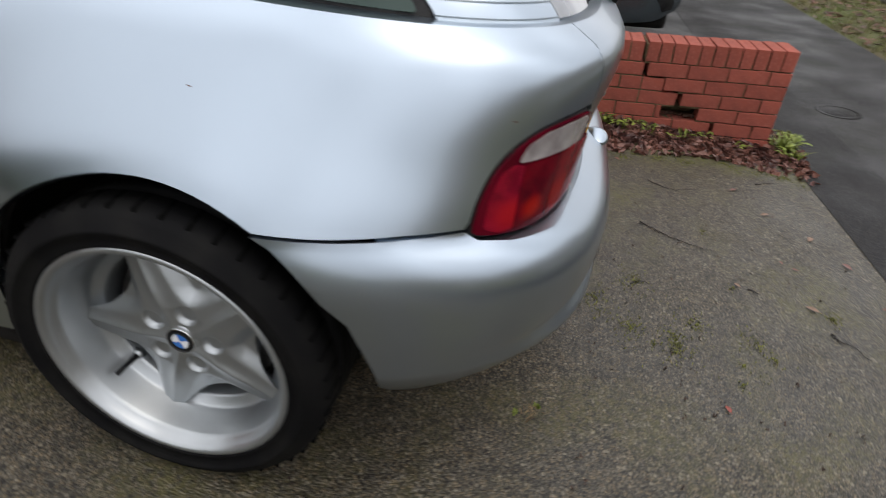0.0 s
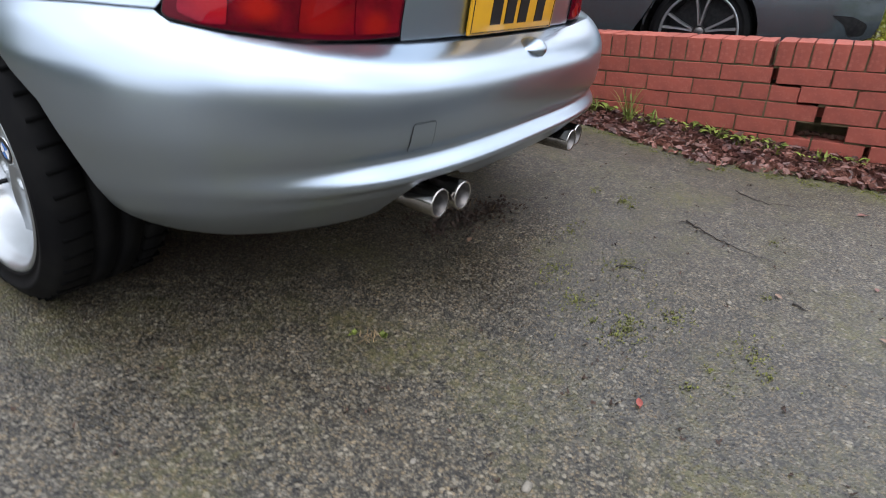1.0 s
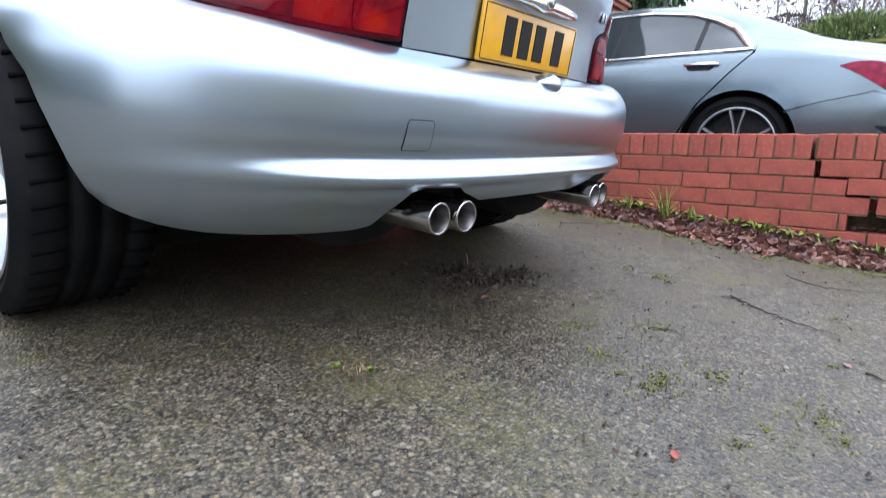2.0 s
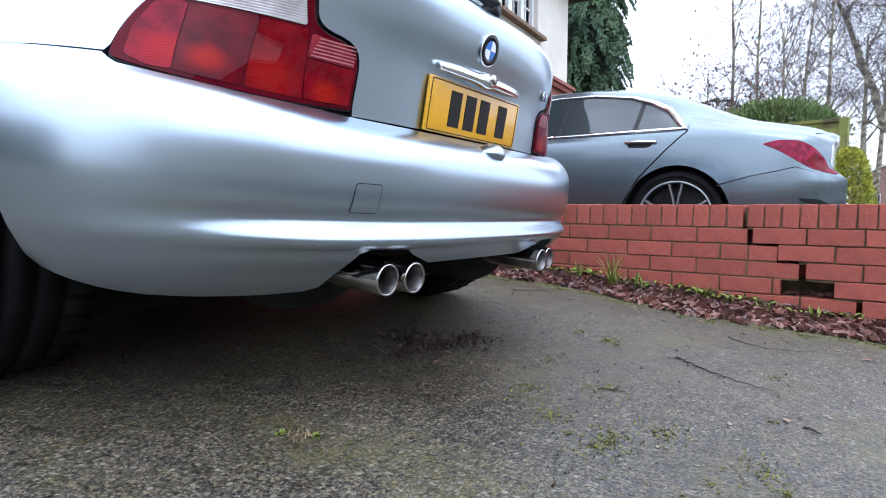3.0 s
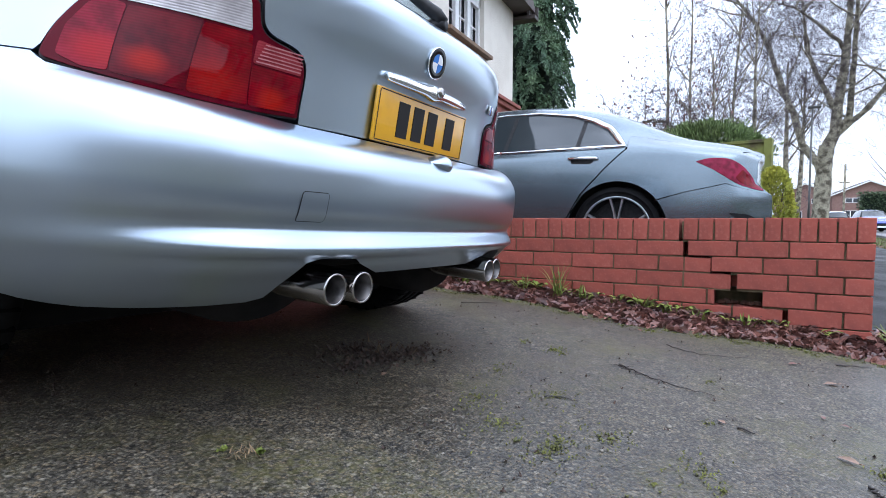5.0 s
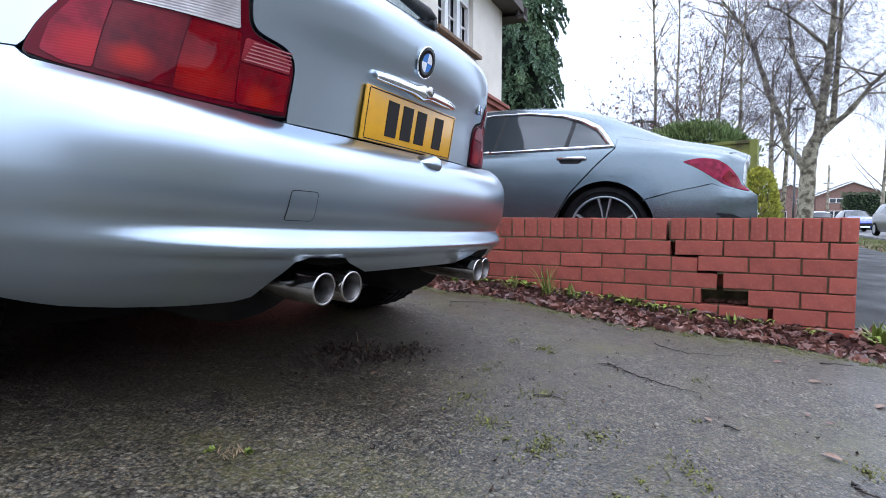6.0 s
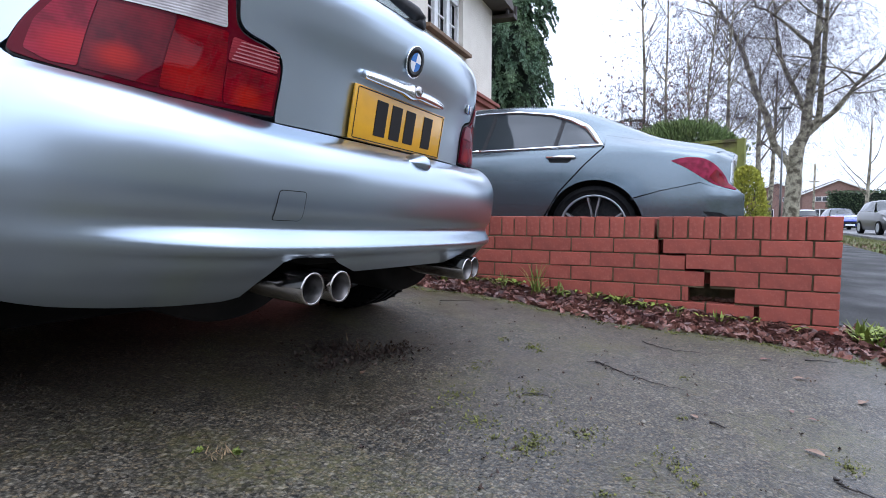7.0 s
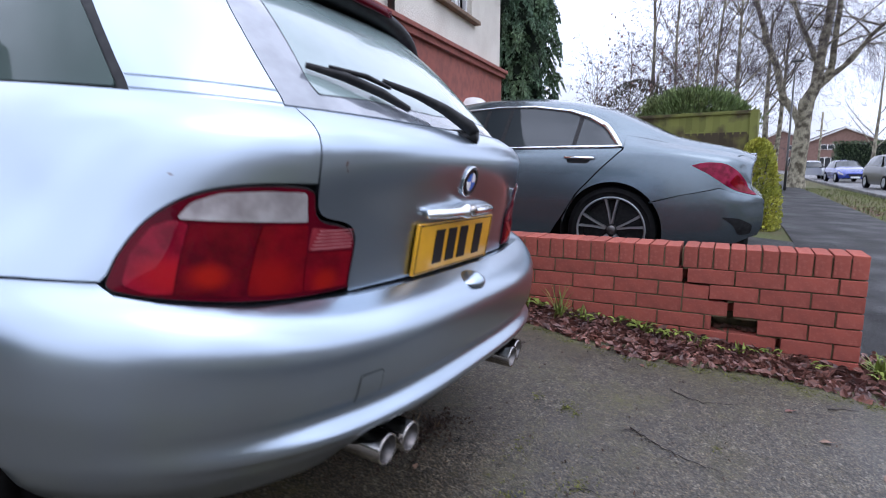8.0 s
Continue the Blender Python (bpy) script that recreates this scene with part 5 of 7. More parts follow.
body = Loft([(-1.00, 0.60, 0.30, 0.78, 0.86, 0.40), (-0.96, 0.74, 0.27, 0.80, 0.895, 0.55), (-0.86, 0.83, 0.24, 0.835, 0.93, 0.60), (-0.65, 0.882, 0.21, 0.865, 0.965, 0.62), (-0.40, 0.902, 0.19, 0.905, 1.02, 0.60),
             (-0.15, 0.905, 0.18, 0.930, 1.145, 0.57), (0.10, 0.905, 0.18, 0.938, 1.265, 0.56), (0.40, 0.905, 0.18, 0.94, 1.345, 0.57), (0.75, 0.905, 0.18, 0.94, 1.385, 0.575), (1.2, 0.905, 0.18, 0.935, 1.39, 0.575),
             (1.6, 0.905, 0.18, 0.925, 1.345, 0.565), (2.0, 0.905, 0.18, 0.91, 1.16, 0.57), (2.35, 0.905, 0.18, 0.89, 0.98, 0.66), (2.84, 0.90, 0.19, 0.83, 0.90, 0.66), (3.3, 0.85, 0.22, 0.74, 0.82, 0.6), (3.58, 0.62, 0.28, 0.62, 0.68, 0.4)])
body.swell = lambda y, z: smooth(-0.60, -1.0, y) * (0.080 * smooth(0.66, 0.57, z) * (0.55 + 0.45 * smooth(0.27, 0.42, z)) + 0.022 * smooth(0.78, 0.86, z) - 0.085)
MID = (0, 1.0, 0.5)
BELT = 4.0
for s in (-1, 1):
    part("rear_door", slab(body, body.region([(0.43, 0.36), (0.40, 0.40), (0.28, 0.60), (0.110, 0.78), (-0.037, 0.92)][::-1] + [(0.50, 0.24), (1.06, 0.24), (1.06, 0.90)], 0.04) + [(1.06, BELT), (0.5, BELT), (-0.04, BELT)], s, 0.04, MID, 0.015, 0, 0.03), GREYPAINT, saloon)
    part("front_door", slab(body, body.region([(1.07, 0.90), (1.07, 0.24), (2.10, 0.24), (2.16, 0.86)], 0.04) + [(2.16, BELT), (1.07, BELT)], s, 0.05, MID, 0.015), GREYPAINT, saloon)
    arc_r = round_arch(0.015, 0.325, 0.362, 0.22)
    q = [(-0.94, 0.60), (-0.72, 0.655), (-0.45, 0.600), (-0.25, 0.546)]
    quarter = body.region([(-0.97, 0.58)] + q[1:], 0.03) + body.region([p for p in arc_r[::-1] if p[0] > -0.30 or p[1] > 0.546][0:0] + [(0.015 + 0.362 * math.cos(t), 0.325 + 0.362 * math.sin(t)) for t in [math.pi - 0.66 + (0.10 - math.pi + 0.66) * i / 20 for i in range(21)]], 0.03)
    quarter += body.region([(0.385, 0.405), (0.262, 0.605), (0.092, 0.785), (-0.053, 0.922)], 0.03) + [(-0.05, 4.75), (-0.3, 4.8), (-0.6, 5.0), (-0.97, 5.2)]
    part("rear_wing", slab(body, quarter, s, 0.03, MID, 0.02, 0, 0.025), GREYPAINT, saloon)
    bmp = body.region([(-0.985, 0.32), (-0.985, 0.575), (-0.72, 0.650), (-0.45, 0.595), (-0.262, 0.541)] + [(0.015 + 0.362 * math.cos(t), 0.325 + 0.362 * math.sin(t)) for t in [math.pi - 0.63 + 0.85 * i / 12 for i in range(13)]] + [(-0.40, 0.235), (-0.8, 0.26)], 0.03)
    part("rear_bumper", slab(body, bmp, s, 0.03, MID, 0.02, 0, 0.025), GREYPAINT, saloon)
    fw = body.region([(2.17, 0.86), (2.11, 0.24)] + round_arch(2.84, 0.325, 0.362, 0.22)[::-1] + [(3.5, 0.30), (3.56, 0.55)], 0.04) + [(3.5, 4.7), (2.9, 4.7), (2.17, 4.5)]
    part("front_wing", slab(body, fw, s, 0.05, MID, 0.02), GREYPAINT, saloon)
    dlo = [(0.96, 0.945), (-0.030, 0.945), (0.00, 0.975), (0.11, 1.098), (0.235, 1.168), (0.40, 1.226), (0.70, 1.272), (1.0, 1.282), (1.5, 1.25), (1.92, 1.08), (2.1, 0.94), (1.5, 0.942)]
    glass = body.region([(y, z + 0.008) for y, z in dlo], 0.03)
    part("side_glass", slab(body, glass, s, 0.04, MID, 0.003, 0.004, 0.025), GLASSDARK, saloon, "dark tinted side windows")
    for y0, y1 in ((0.318, 0.305), (0.92, 0.895), (1.12, 1.10)):
        bar = body.region([(y0 - 0.016, 0.957), (y0 + 0.016, 0.957), (y1 + 0.016, body.at(y1, 6.0)[1] - 0.06), (y1 - 0.016, body.at(y1, 6.0)[1] - 0.06)], 0.05)
        part("window_post", slab(body, bar, s, 0.03, MID, 0.003, 0.006), BLACK, saloon)
    f = body.side(s)
    trim = []
    for y, z in resample(dlo, 0.03) + [dlo[0]]:
        x, yy, zz = f(y, body.q_of(y, z))
        trim.append((x + s * 0.007, yy, zz + (0.006 if z > 1.0 else 0.0)))
    part("chrome_trim", tube(trim, [0.0115 + 0.013 * smooth(0.55, 0.12, p[1]) * smooth(0.93, 1.0, p[2]) for p in trim], 8), CHROME, saloon, "bright chrome window surround")
    roofq = [(-0.048, 4.05), (0.5, 4.05), (2.1, 4.05), (2.1, 4.6), (1.9, 5.3), (1.65, 6.15), (1.6, 8.0), (0.38, 8.0), (0.30, 7.0), (-0.05, 6.4), (-0.40, 6.3), (-0.40, 4.85), (-0.05, 4.76)]
    part("roof_panel", slab(body, roofq, s, 0.04, (0, 0.5, 0.4), 0.006, 0, 0.03), GREYPAINT, saloon)
    rg = [(-0.40, 6.35), (-0.05, 6.45), (0.29, 7.05), (0.37, 8.0), (-0.38, 8.0)]
    part("rear_window", slab(body, rg, s, 0.05, (0, 0.5, 0.4), 0.004), GLASSDARK, saloon, "raked rear window")
    deck = [(-0.97, 5.2), (-0.6, 5.0), (-0.40, 4.85), (-0.40, 8.0), (-0.97, 8.0)]
    part("boot_lid", slab(body, deck, s, 0.05, (0, 0.0, 0.2), 0.01), GREYPAINT, saloon)
    wsq = [(1.65, 6.2), (1.9, 5.4), (2.28, 4.9), (2.30, 8.0), (1.62, 8.0)]
    part("windscreen", slab(body, wsq, s, 0.06, (0, 1.2, 0.4), 0.004), GLASSDARK, saloon)
    hood = [(2.32, 4.72), (3.56, 4.72), (3.56, 8.0), (2.32, 8.0)]
    part("bonnet", slab(body, hood, s, 0.06, (0, 2.6, 0.3), 0.01), GREYPAINT, saloon)
    lp = body.region(rounded([(-0.515, 0.806), (-0.60, 0.828), (-0.74, 0.822), (-0.86, 0.775), (-0.945, 0.69), (-0.965, 0.600), (-0.88, 0.622), (-0.72, 0.695)], [0.01, 0.05, 0.06, 0.05, 0.05, 0.02, 0.04, 0.05]), 0.02)
    lampm = part("tail_lamp", slab(body, lp, s, 0.025, MID, 0.01, 0.004, 0.015), SALOONLENS, saloon, "wraparound red tail lamp")
    low = body.region(rounded([(-0.80, 0.690), (-0.86, 0.745), (-0.915, 0.695), (-0.950, 0.612), (-0.88, 0.632)], 0.012), 0.02)
    part("lamp_base", slab(body, low, s, 0.025, MID, 0.002, 0.0065, 0.015), CELL_MATS[2], lampm, "darker red lower lens")
    part("handle_cup", slab(body, body.region(rounded([(0.16, 0.872), (0.36, 0.876), (0.355, 0.826), (0.20, 0.820)], 0.02), 0.02), s, 0.02, MID, 0.002, 0.0015), BLACK, saloon)
    x0 = body.side(s)(0.26, body.q_of(0.26, 0.86))[0]
    part("door_handle", tube([(x0 - s * 0.01, 0.145, 0.858), (x0 + s * 0.022, 0.165, 0.860), (x0 + s * 0.028, 0.26, 0.864), (x0 + s * 0.022, 0.36, 0.866), (x0 - s * 0.01, 0.38, 0.866)], [0.010, 0.012, 0.012, 0.012, 0.010], 10), CHROME, saloon, "chrome door handle")
    bm = lathe([(0.385, 0.0), (0.385, 0.30), (0.02, 0.30)], 36)
    bmesh.ops.transform(bm, matrix=Matrix.Translation((0.875 * s, 0.015, 0.33)) @ Matrix.Diagonal((-s, 1, 1, 1)), verts=bm.verts)
    bmesh.ops.delete(bm, geom=[q for q in bm.faces if q.calc_center_median().z < 0.22], context="FACES")
    part("arch_liner", bm, UNDER, saloon)


def spoked_wheel(parent, s, x, y, zc=0.325, r=0.325):
    """Ten-spoke two-tone alloy wheel."""
    def flip(bm):
        bmesh.ops.transform(bm, matrix=Matrix.Translation((x, y, zc)) @ Matrix.Diagonal((-s, 1, 1, 1)), verts=bm.verts)
        if s > 0:
            bmesh.ops.reverse_faces(bm, faces=bm.faces)
        return bm
    wh = part("wheel", flip(lathe([(0.252, 0.012), (0.255, 0.004), (0.250, 0.0), (0.240, 0.003), (0.238, 0.012)], 64)), ALLOY, parent, "two-tone alloy rim")
    part("barrel", flip(lathe([(0.2385, 0.010), (0.232, 0.025), (0.225, 0.08), (0.225, 0.2)], 64)), BLACK, wh)
    part("tyre", flip(tyre_bm(r, 0.252, 0.225)), RUBBER, wh, "black tyre")
    part("barrel_back", flip(lathe([(0.0, 0.11), (0.226, 0.11)], 32)), BLACK, wh)
    for k in range(5):
        for d in (-0.19, 0.19):
            a = 2 * math.pi * k / 5 + math.pi / 2 + d * 0.55
            b = 2 * math.pi * k / 5 + math.pi / 2 + d
            bm = bmesh.new()
            w0, w1 = 0.0060, 0.0080
            pts = []
            for rr, an, w, xx in ((0.045, a, w0, 0.028), (0.14, (a + b) / 2, w0, 0.022), (0.238, b, w1, 0.012)):
                t = Vector((0, -math.sin(an), math.cos(an)))
                c = Vector((xx, rr * math.cos(an), rr * math.sin(an)))
                pts.append([bm.verts.new(c + t * w), bm.verts.new(c - t * w), bm.verts.new(c - t * w * 1.4 + Vector((0.03, 0, 0))), bm.verts.new(c + t * w * 1.4 + Vector((0.03, 0, 0)))])
            for p, q in zip(pts, pts[1:]):
                for j in range(4):
                    bm.faces.new((p[j], p[(j + 1) % 4], q[(j + 1) % 4], q[j]))
            bmesh.ops.recalc_face_normals(bm, faces=bm.faces)
            part("spoke", flip(bm), ALLOY, wh, "", False)
    part("hub_cap", flip(lathe([(0.0, 0.024), (0.024, 0.025), (0.036, 0.03), (0.042, 0.06)], 28)), SOOT, wh)
    return wh


bm = bmesh.new()
rows = []
for i in range(21):
    u = -1 + 2 * i / 20
    y0, z0 = -0.905 + 0.10 * abs(u) ** 2.2, 0.897 - 0.012 * u * u
    k = 1 - 0.95 * abs(u) ** 6
    rows.append([bm.verts.new((0.70 * u, y0 + dy * k, z0 - 0.012 * (1 - k) + dz * k)) for dy, dz in ((0.12, -0.012), (0.03, 0.003), (-0.014, 0.005), (-0.024, -0.002), (-0.016, -0.024), (0.02, -0.045))])
for r0, r1 in zip(rows, rows[1:]):
    for k in range(6):
        bm.faces.new((r0[k], r0[(k + 1) % 6], r1[(k + 1) % 6], r1[k]))
bm.faces.new(rows[0]), bm.faces.new(rows[-1][::-1])
bmesh.ops.recalc_face_normals(bm, faces=bm.faces)
part("boot_spoiler", bm, GREYPAINT, saloon, "slim lip spoiler on the boot edge")
for s in (-1, 1):
    vent = body.region(rounded([(-0.93, 0.335), (-0.92, 0.40), (-0.84, 0.445), (-0.72, 0.455), (-0.80, 0.40), (-0.85, 0.33)], 0.02), 0.02)
    part("bumper_vent", slab(body, vent, s, 0.02, MID, 0.002, 0.003, 0.02), BLACK, saloon, "black bumper corner vent")
    spoked_wheel(saloon, s, 0.885 * s, 0.015)
    spoked_wheel(saloon, s, 0.885 * s, 2.84)
bm = boxed(0, 1.3, 0.30, 1.40, 4.4, 0.22, bevel=0.04)
box(bm, 0, 1.2, 0.6, 1.5, 3.2, 0.4, bevel=0.05)
part("underbody", bm, UNDER, saloon)
bm = bmesh.new()
rows = []
for k in range(33):  # the tail between the wings, bowed outwards
    q = 0.4 + 7.5 * k / 32
    (x0, y0, z0) = body.side(1)(-0.972, q)
    rows.append([bm.verts.new((x0 * u, y0 - 0.014 * (1 - u ** 4), z0)) for u in (-1, -0.94, -0.8, -0.5, 0, 0.5, 0.8, 0.94, 1)])
for r0, r1 in zip(rows, rows[1:]):
    for k in range(8):
        bm.faces.new((r0[k], r0[k + 1], r1[k + 1], r1[k]))
bmesh.ops.recalc_face_normals(bm, faces=bm.faces)
part("rear_panel", bm, GREYPAINT, saloon)
bm = bmesh.new()
loop = [body.side(-1)(3.57, q * 0.5) for q in range(1, 17)] + [body.side(1)(3.57, q * 0.5) for q in range(15, 0, -1)]
bm.faces.new([bm.verts.new(p) for p in loop])
part("grille", bm, BLACK, saloon)

# ---- the rendered house ----
HOUSE = pose(8.37, 2.578, 0.0, 0, 0, 5)
house = thing("house", "cream rendered house with a red brick ground floor", "house", HOUSE)
part("brick_wall", boxed(-3.5, 3.5, 0.75, 7.06, 7.06, 3.2), HOUSEBRICK, house, "red brick ground floor", False)
bm = bmesh.new()
WX0, WX1, WZ0, WZ1 = -2.80, -1.46, 2.92, 4.05
for cx, cz, sx, sz in (((-7.0 + WX0) / 2, 4.0, WX0 + 7.0, 3.4), (WX1 / 2, 4.0, -WX1, 3.4), ((WX0 + WX1) / 2, (2.3 + WZ0) / 2, WX1 - WX0, WZ0 - 2.3), ((WX0 + WX1) / 2, (WZ1 + 5.7) / 2, WX1 - WX0, 5.7 - WZ1)):
    box(bm, cx, 0.14, cz, sx, 0.28, sz)
box(bm, -3.5, 3.65, 4.0, 7.0, 6.7, 3.4)
part("render_wall", bm, RENDERWALL, house, "rough cream render", False)
bm = boxed(-3.5, -0.045, 2.30, 7.16, 0.09, 0.075, bevel=0.006)
box(bm, -3.5, -0.065, 2.365, 7.2, 0.13, 0.055, bevel=0.006)
box(bm, -3.5, -0.03, 2.41, 7.1, 0.06, 0.04, bevel=0.01)
box(bm, 0.045, 3.5, 2.30, 0.09, 7.0, 0.075)
part("brick_band", bm, HOUSEBRICK, house, "projecting red brick band", False)
part("window_sill", boxed((WX0 + WX1) / 2, -0.02, WZ0 - 0.025, WX1 - WX0 + 0.30, 0.16, 0.055, bevel=0.008), SILL, house, "brown tiled sill", False)
window = part("window", boxed((WX0 + WX1) / 2, 0.16, (WZ0 + WZ1) / 2, WX1 - WX0 + 0.01, 0.02, WZ1 - WZ0 + 0.01), PANE, house, "white casement window with glazing bars", False)
W3 = (WX1 - WX0) / 3
for k in range(3):
    x0 = WX0 + k * W3
    for zz0, zz1 in ((WZ0, WZ0 + 0.76), (WZ0 + 0.76, WZ1)):
        bm = bmesh.new()
        cz, hh = (zz0 + zz1) / 2, zz1 - zz0
        for cx, czz, sx, sz in ((x0 + 0.03, cz, 0.06, hh), (x0 + W3 - 0.03, cz, 0.06, hh), (x0 + W3 / 2, zz0 + 0.03, W3, 0.06), (x0 + W3 / 2, zz1 - 0.03, W3, 0.06)):
            box(bm, cx, 0.10, czz, sx, 0.06, sz, bevel=0.004)
        part("casement", bm, JOINERY, window, "", False)
        bm = boxed(x0 + W3 / 2, 0.125, cz, 0.022, 0.03, hh)
        if hh > 0.5:
            box(bm, x0 + W3 / 2, 0.125, cz, W3, 0.03, 0.022)
        part("glazing_bar", bm, JOINERY, window, "", False)
bm = boxed(0.10, 3.3, 3.93, 0.20, 7.4, 0.06)
box(bm, 0.21, 3.3, 4.02, 0.05, 7.4, 0.24)
box(bm, 0.11, -0.28, 4.12, 0.24, 0.04, 0.34)
part("eaves", bm, BARGE, house, "dark timber eaves", False)
bm = bmesh.new()
prof = [(0.27, 4.05), (-3.5, 7.2), (-7.4, 4.05)]
v0 = [bm.verts.new((x, -0.35, z)) for x, z in prof]
v1 = [bm.verts.new((x, 7.3, z)) for x, z in prof]
bm.faces.new(v0), bm.faces.new(v1[::-1])
for i in range(3):
    bm.faces.new((v0[i], v0[(i + 1) % 3], v1[(i + 1) % 3], v1[i]))
bmesh.ops.recalc_face_normals(bm, faces=bm.faces)
part("roof", bm, ROOFTILE, house, "dark tiled roof", False)
part("downpipe", tube([(-4.18, -0.06, 2.2), (-4.18, -0.06, 5.2)], [0.04, 0.04], 10), BARGE, house, "dark downpipe")


# ---- trees, fence, street ----
def mesh_of(name, verts, faces, mat, parent, label="", smooth_faces=False):
    me = bpy.data.meshes.new(name)
    me.from_pydata(verts, [], faces)
    if smooth_faces:
        me.shade_smooth()
    me.materials.append(mat)
    ob = new(name, me)
    ob.parent = parent
    if label:
        ob["label"] = label
    return ob


def leaf_cloud(count, where, size, rnd, droop=0.3, width=0.4):
    """Leaves as bent quads; where() gives a place and an outward direction."""
    verts, faces = [], []
    for _ in range(count):
        p, d = where()
        d = (d + Vector((rnd.uniform(-1, 1), rnd.uniform(-1, 1), rnd.uniform(-1, 1) - droop)) * 0.8).normalized()
        s = size * rnd.uniform(0.6, 1.4)
        sd = d.cross(Vector((rnd.uniform(-1, 1), rnd.uniform(-1, 1), rnd.uniform(-1, 1)))).normalized() * s * width
        up = d.cross(sd).normalized() * s * 0.15
        i = len(verts)
        verts += [p, p + d * s * 0.5 + sd + up, p + d * s, p + d * s * 0.5 - sd + up]
        faces += [(i, i + 1, i + 2), (i, i + 2, i + 3)]
    return verts, faces


class Tree:
    """A bare tree grown limb by limb; collects limbs and twigs as two meshes."""
    def __init__(self, seed):
        self.rnd = random.Random(seed)
        self.limbs, self.twigs = bmesh.new(), ([], [])
        self.tips = []

    def limb(self, p, d, length, r0, r1, bend=0.15, up=0.0, seg=7, steps=6):
        pts, rr = [Vector(p)], [r0]
        d = Vector(d).normalized()
        for i in range(steps):
            d = (d + Vector((self.rnd.uniform(-1, 1), self.rnd.uniform(-1, 1), self.rnd.uniform(-1, 1))) * bend + Vector((0, 0, up))).normalized()
            pts.append(pts[-1] + d * length / steps)
            rr.append(r0 + (r1 - r0) * (i + 1) / steps)
        tube(pts, rr, seg, self.limbs, cap=False)
        return pts, rr, d

    def twig(self, p, d, length, r, steps=3, bend=0.2, fall=0.0):
        verts, faces = self.twigs
        q, last = Vector(p), None
        d = Vector(d).normalized()
        for i in range(steps + 1):
            e = d.orthogonal().normalized() * r * (1 - 0.7 * i / steps)
            g = d.cross(e)
            n = len(verts)
            verts += [q + e, q - 0.5 * e + 0.866 * g, q - 0.5 * e - 0.866 * g]
            if last is not None:
                faces += [(last + k, last + (k + 1) % 3, n + (k + 1) % 3, n + k) for k in range(3)]
            last = n
            self.tips.append(q.copy())
            d = (d + Vector((self.rnd.uniform(-1, 1), self.rnd.uniform(-1, 1), self.rnd.uniform(-1, 1) - fall)) * bend).normalized()
            q = q + d * length / steps
        return q, d

    def bush_out(self, pts, count, length, r, levels=2, fall=0.0, start=0.25):
        """Side twigs along a limb, each with its own."""
        for _ in range(count):
            k = self.rnd.uniform(start, 1.0) * (len(pts) - 1)
            i = min(len(pts) - 2, int(k))
            p = pts[i].lerp(pts[i + 1], k - i)
            ax = (pts[i + 1] - pts[i]).normalized()
            d = (ax * self.rnd.uniform(0.2, 0.9) + Vector((self.rnd.uniform(-1, 1), self.rnd.uniform(-1, 1), self.rnd.uniform(-0.6, 1.0)))).normalized()
            ln = length * self.rnd.uniform(0.5, 1.2)
            a = p.copy()
            dd = d
            for _s in range(3):
                b, dd = self.twig(a, dd, ln / 3, r, 2, 0.22, fall)
                if levels > 1:
                    for _j in range(3):
                        d2 = (dd + Vector((self.rnd.uniform(-1, 1), self.rnd.uniform(-1, 1), self.rnd.uniform(-0.8, 0.8))) * 0.9).normalized()
                        e, d3 = self.twig(b, d2, ln * 0.38, r * 0.55, 3, 0.25, fall)
                        if levels > 2:
                            for _k in range(3):
                                d4 = (d3 + Vector((self.rnd.uniform(-1, 1), self.rnd.uniform(-1, 1), self.rnd.uniform(-1, 0.5))) * 0.8).normalized()
                                self.twig(e.lerp(b, self.rnd.uniform(0, 0.6)), d4, ln * 0.26, r * 0.42, 3, 0.2, fall)
                a = b

    def make(self, root, bark, twigmat):
        bmesh.ops.recalc_face_normals(self.limbs, faces=self.limbs.faces)
        part("trunk", self.limbs, bark, root)
        mesh_of("crown", self.twigs[0], self.twigs[1], twigmat, root, "bare winter twigs")
        return root


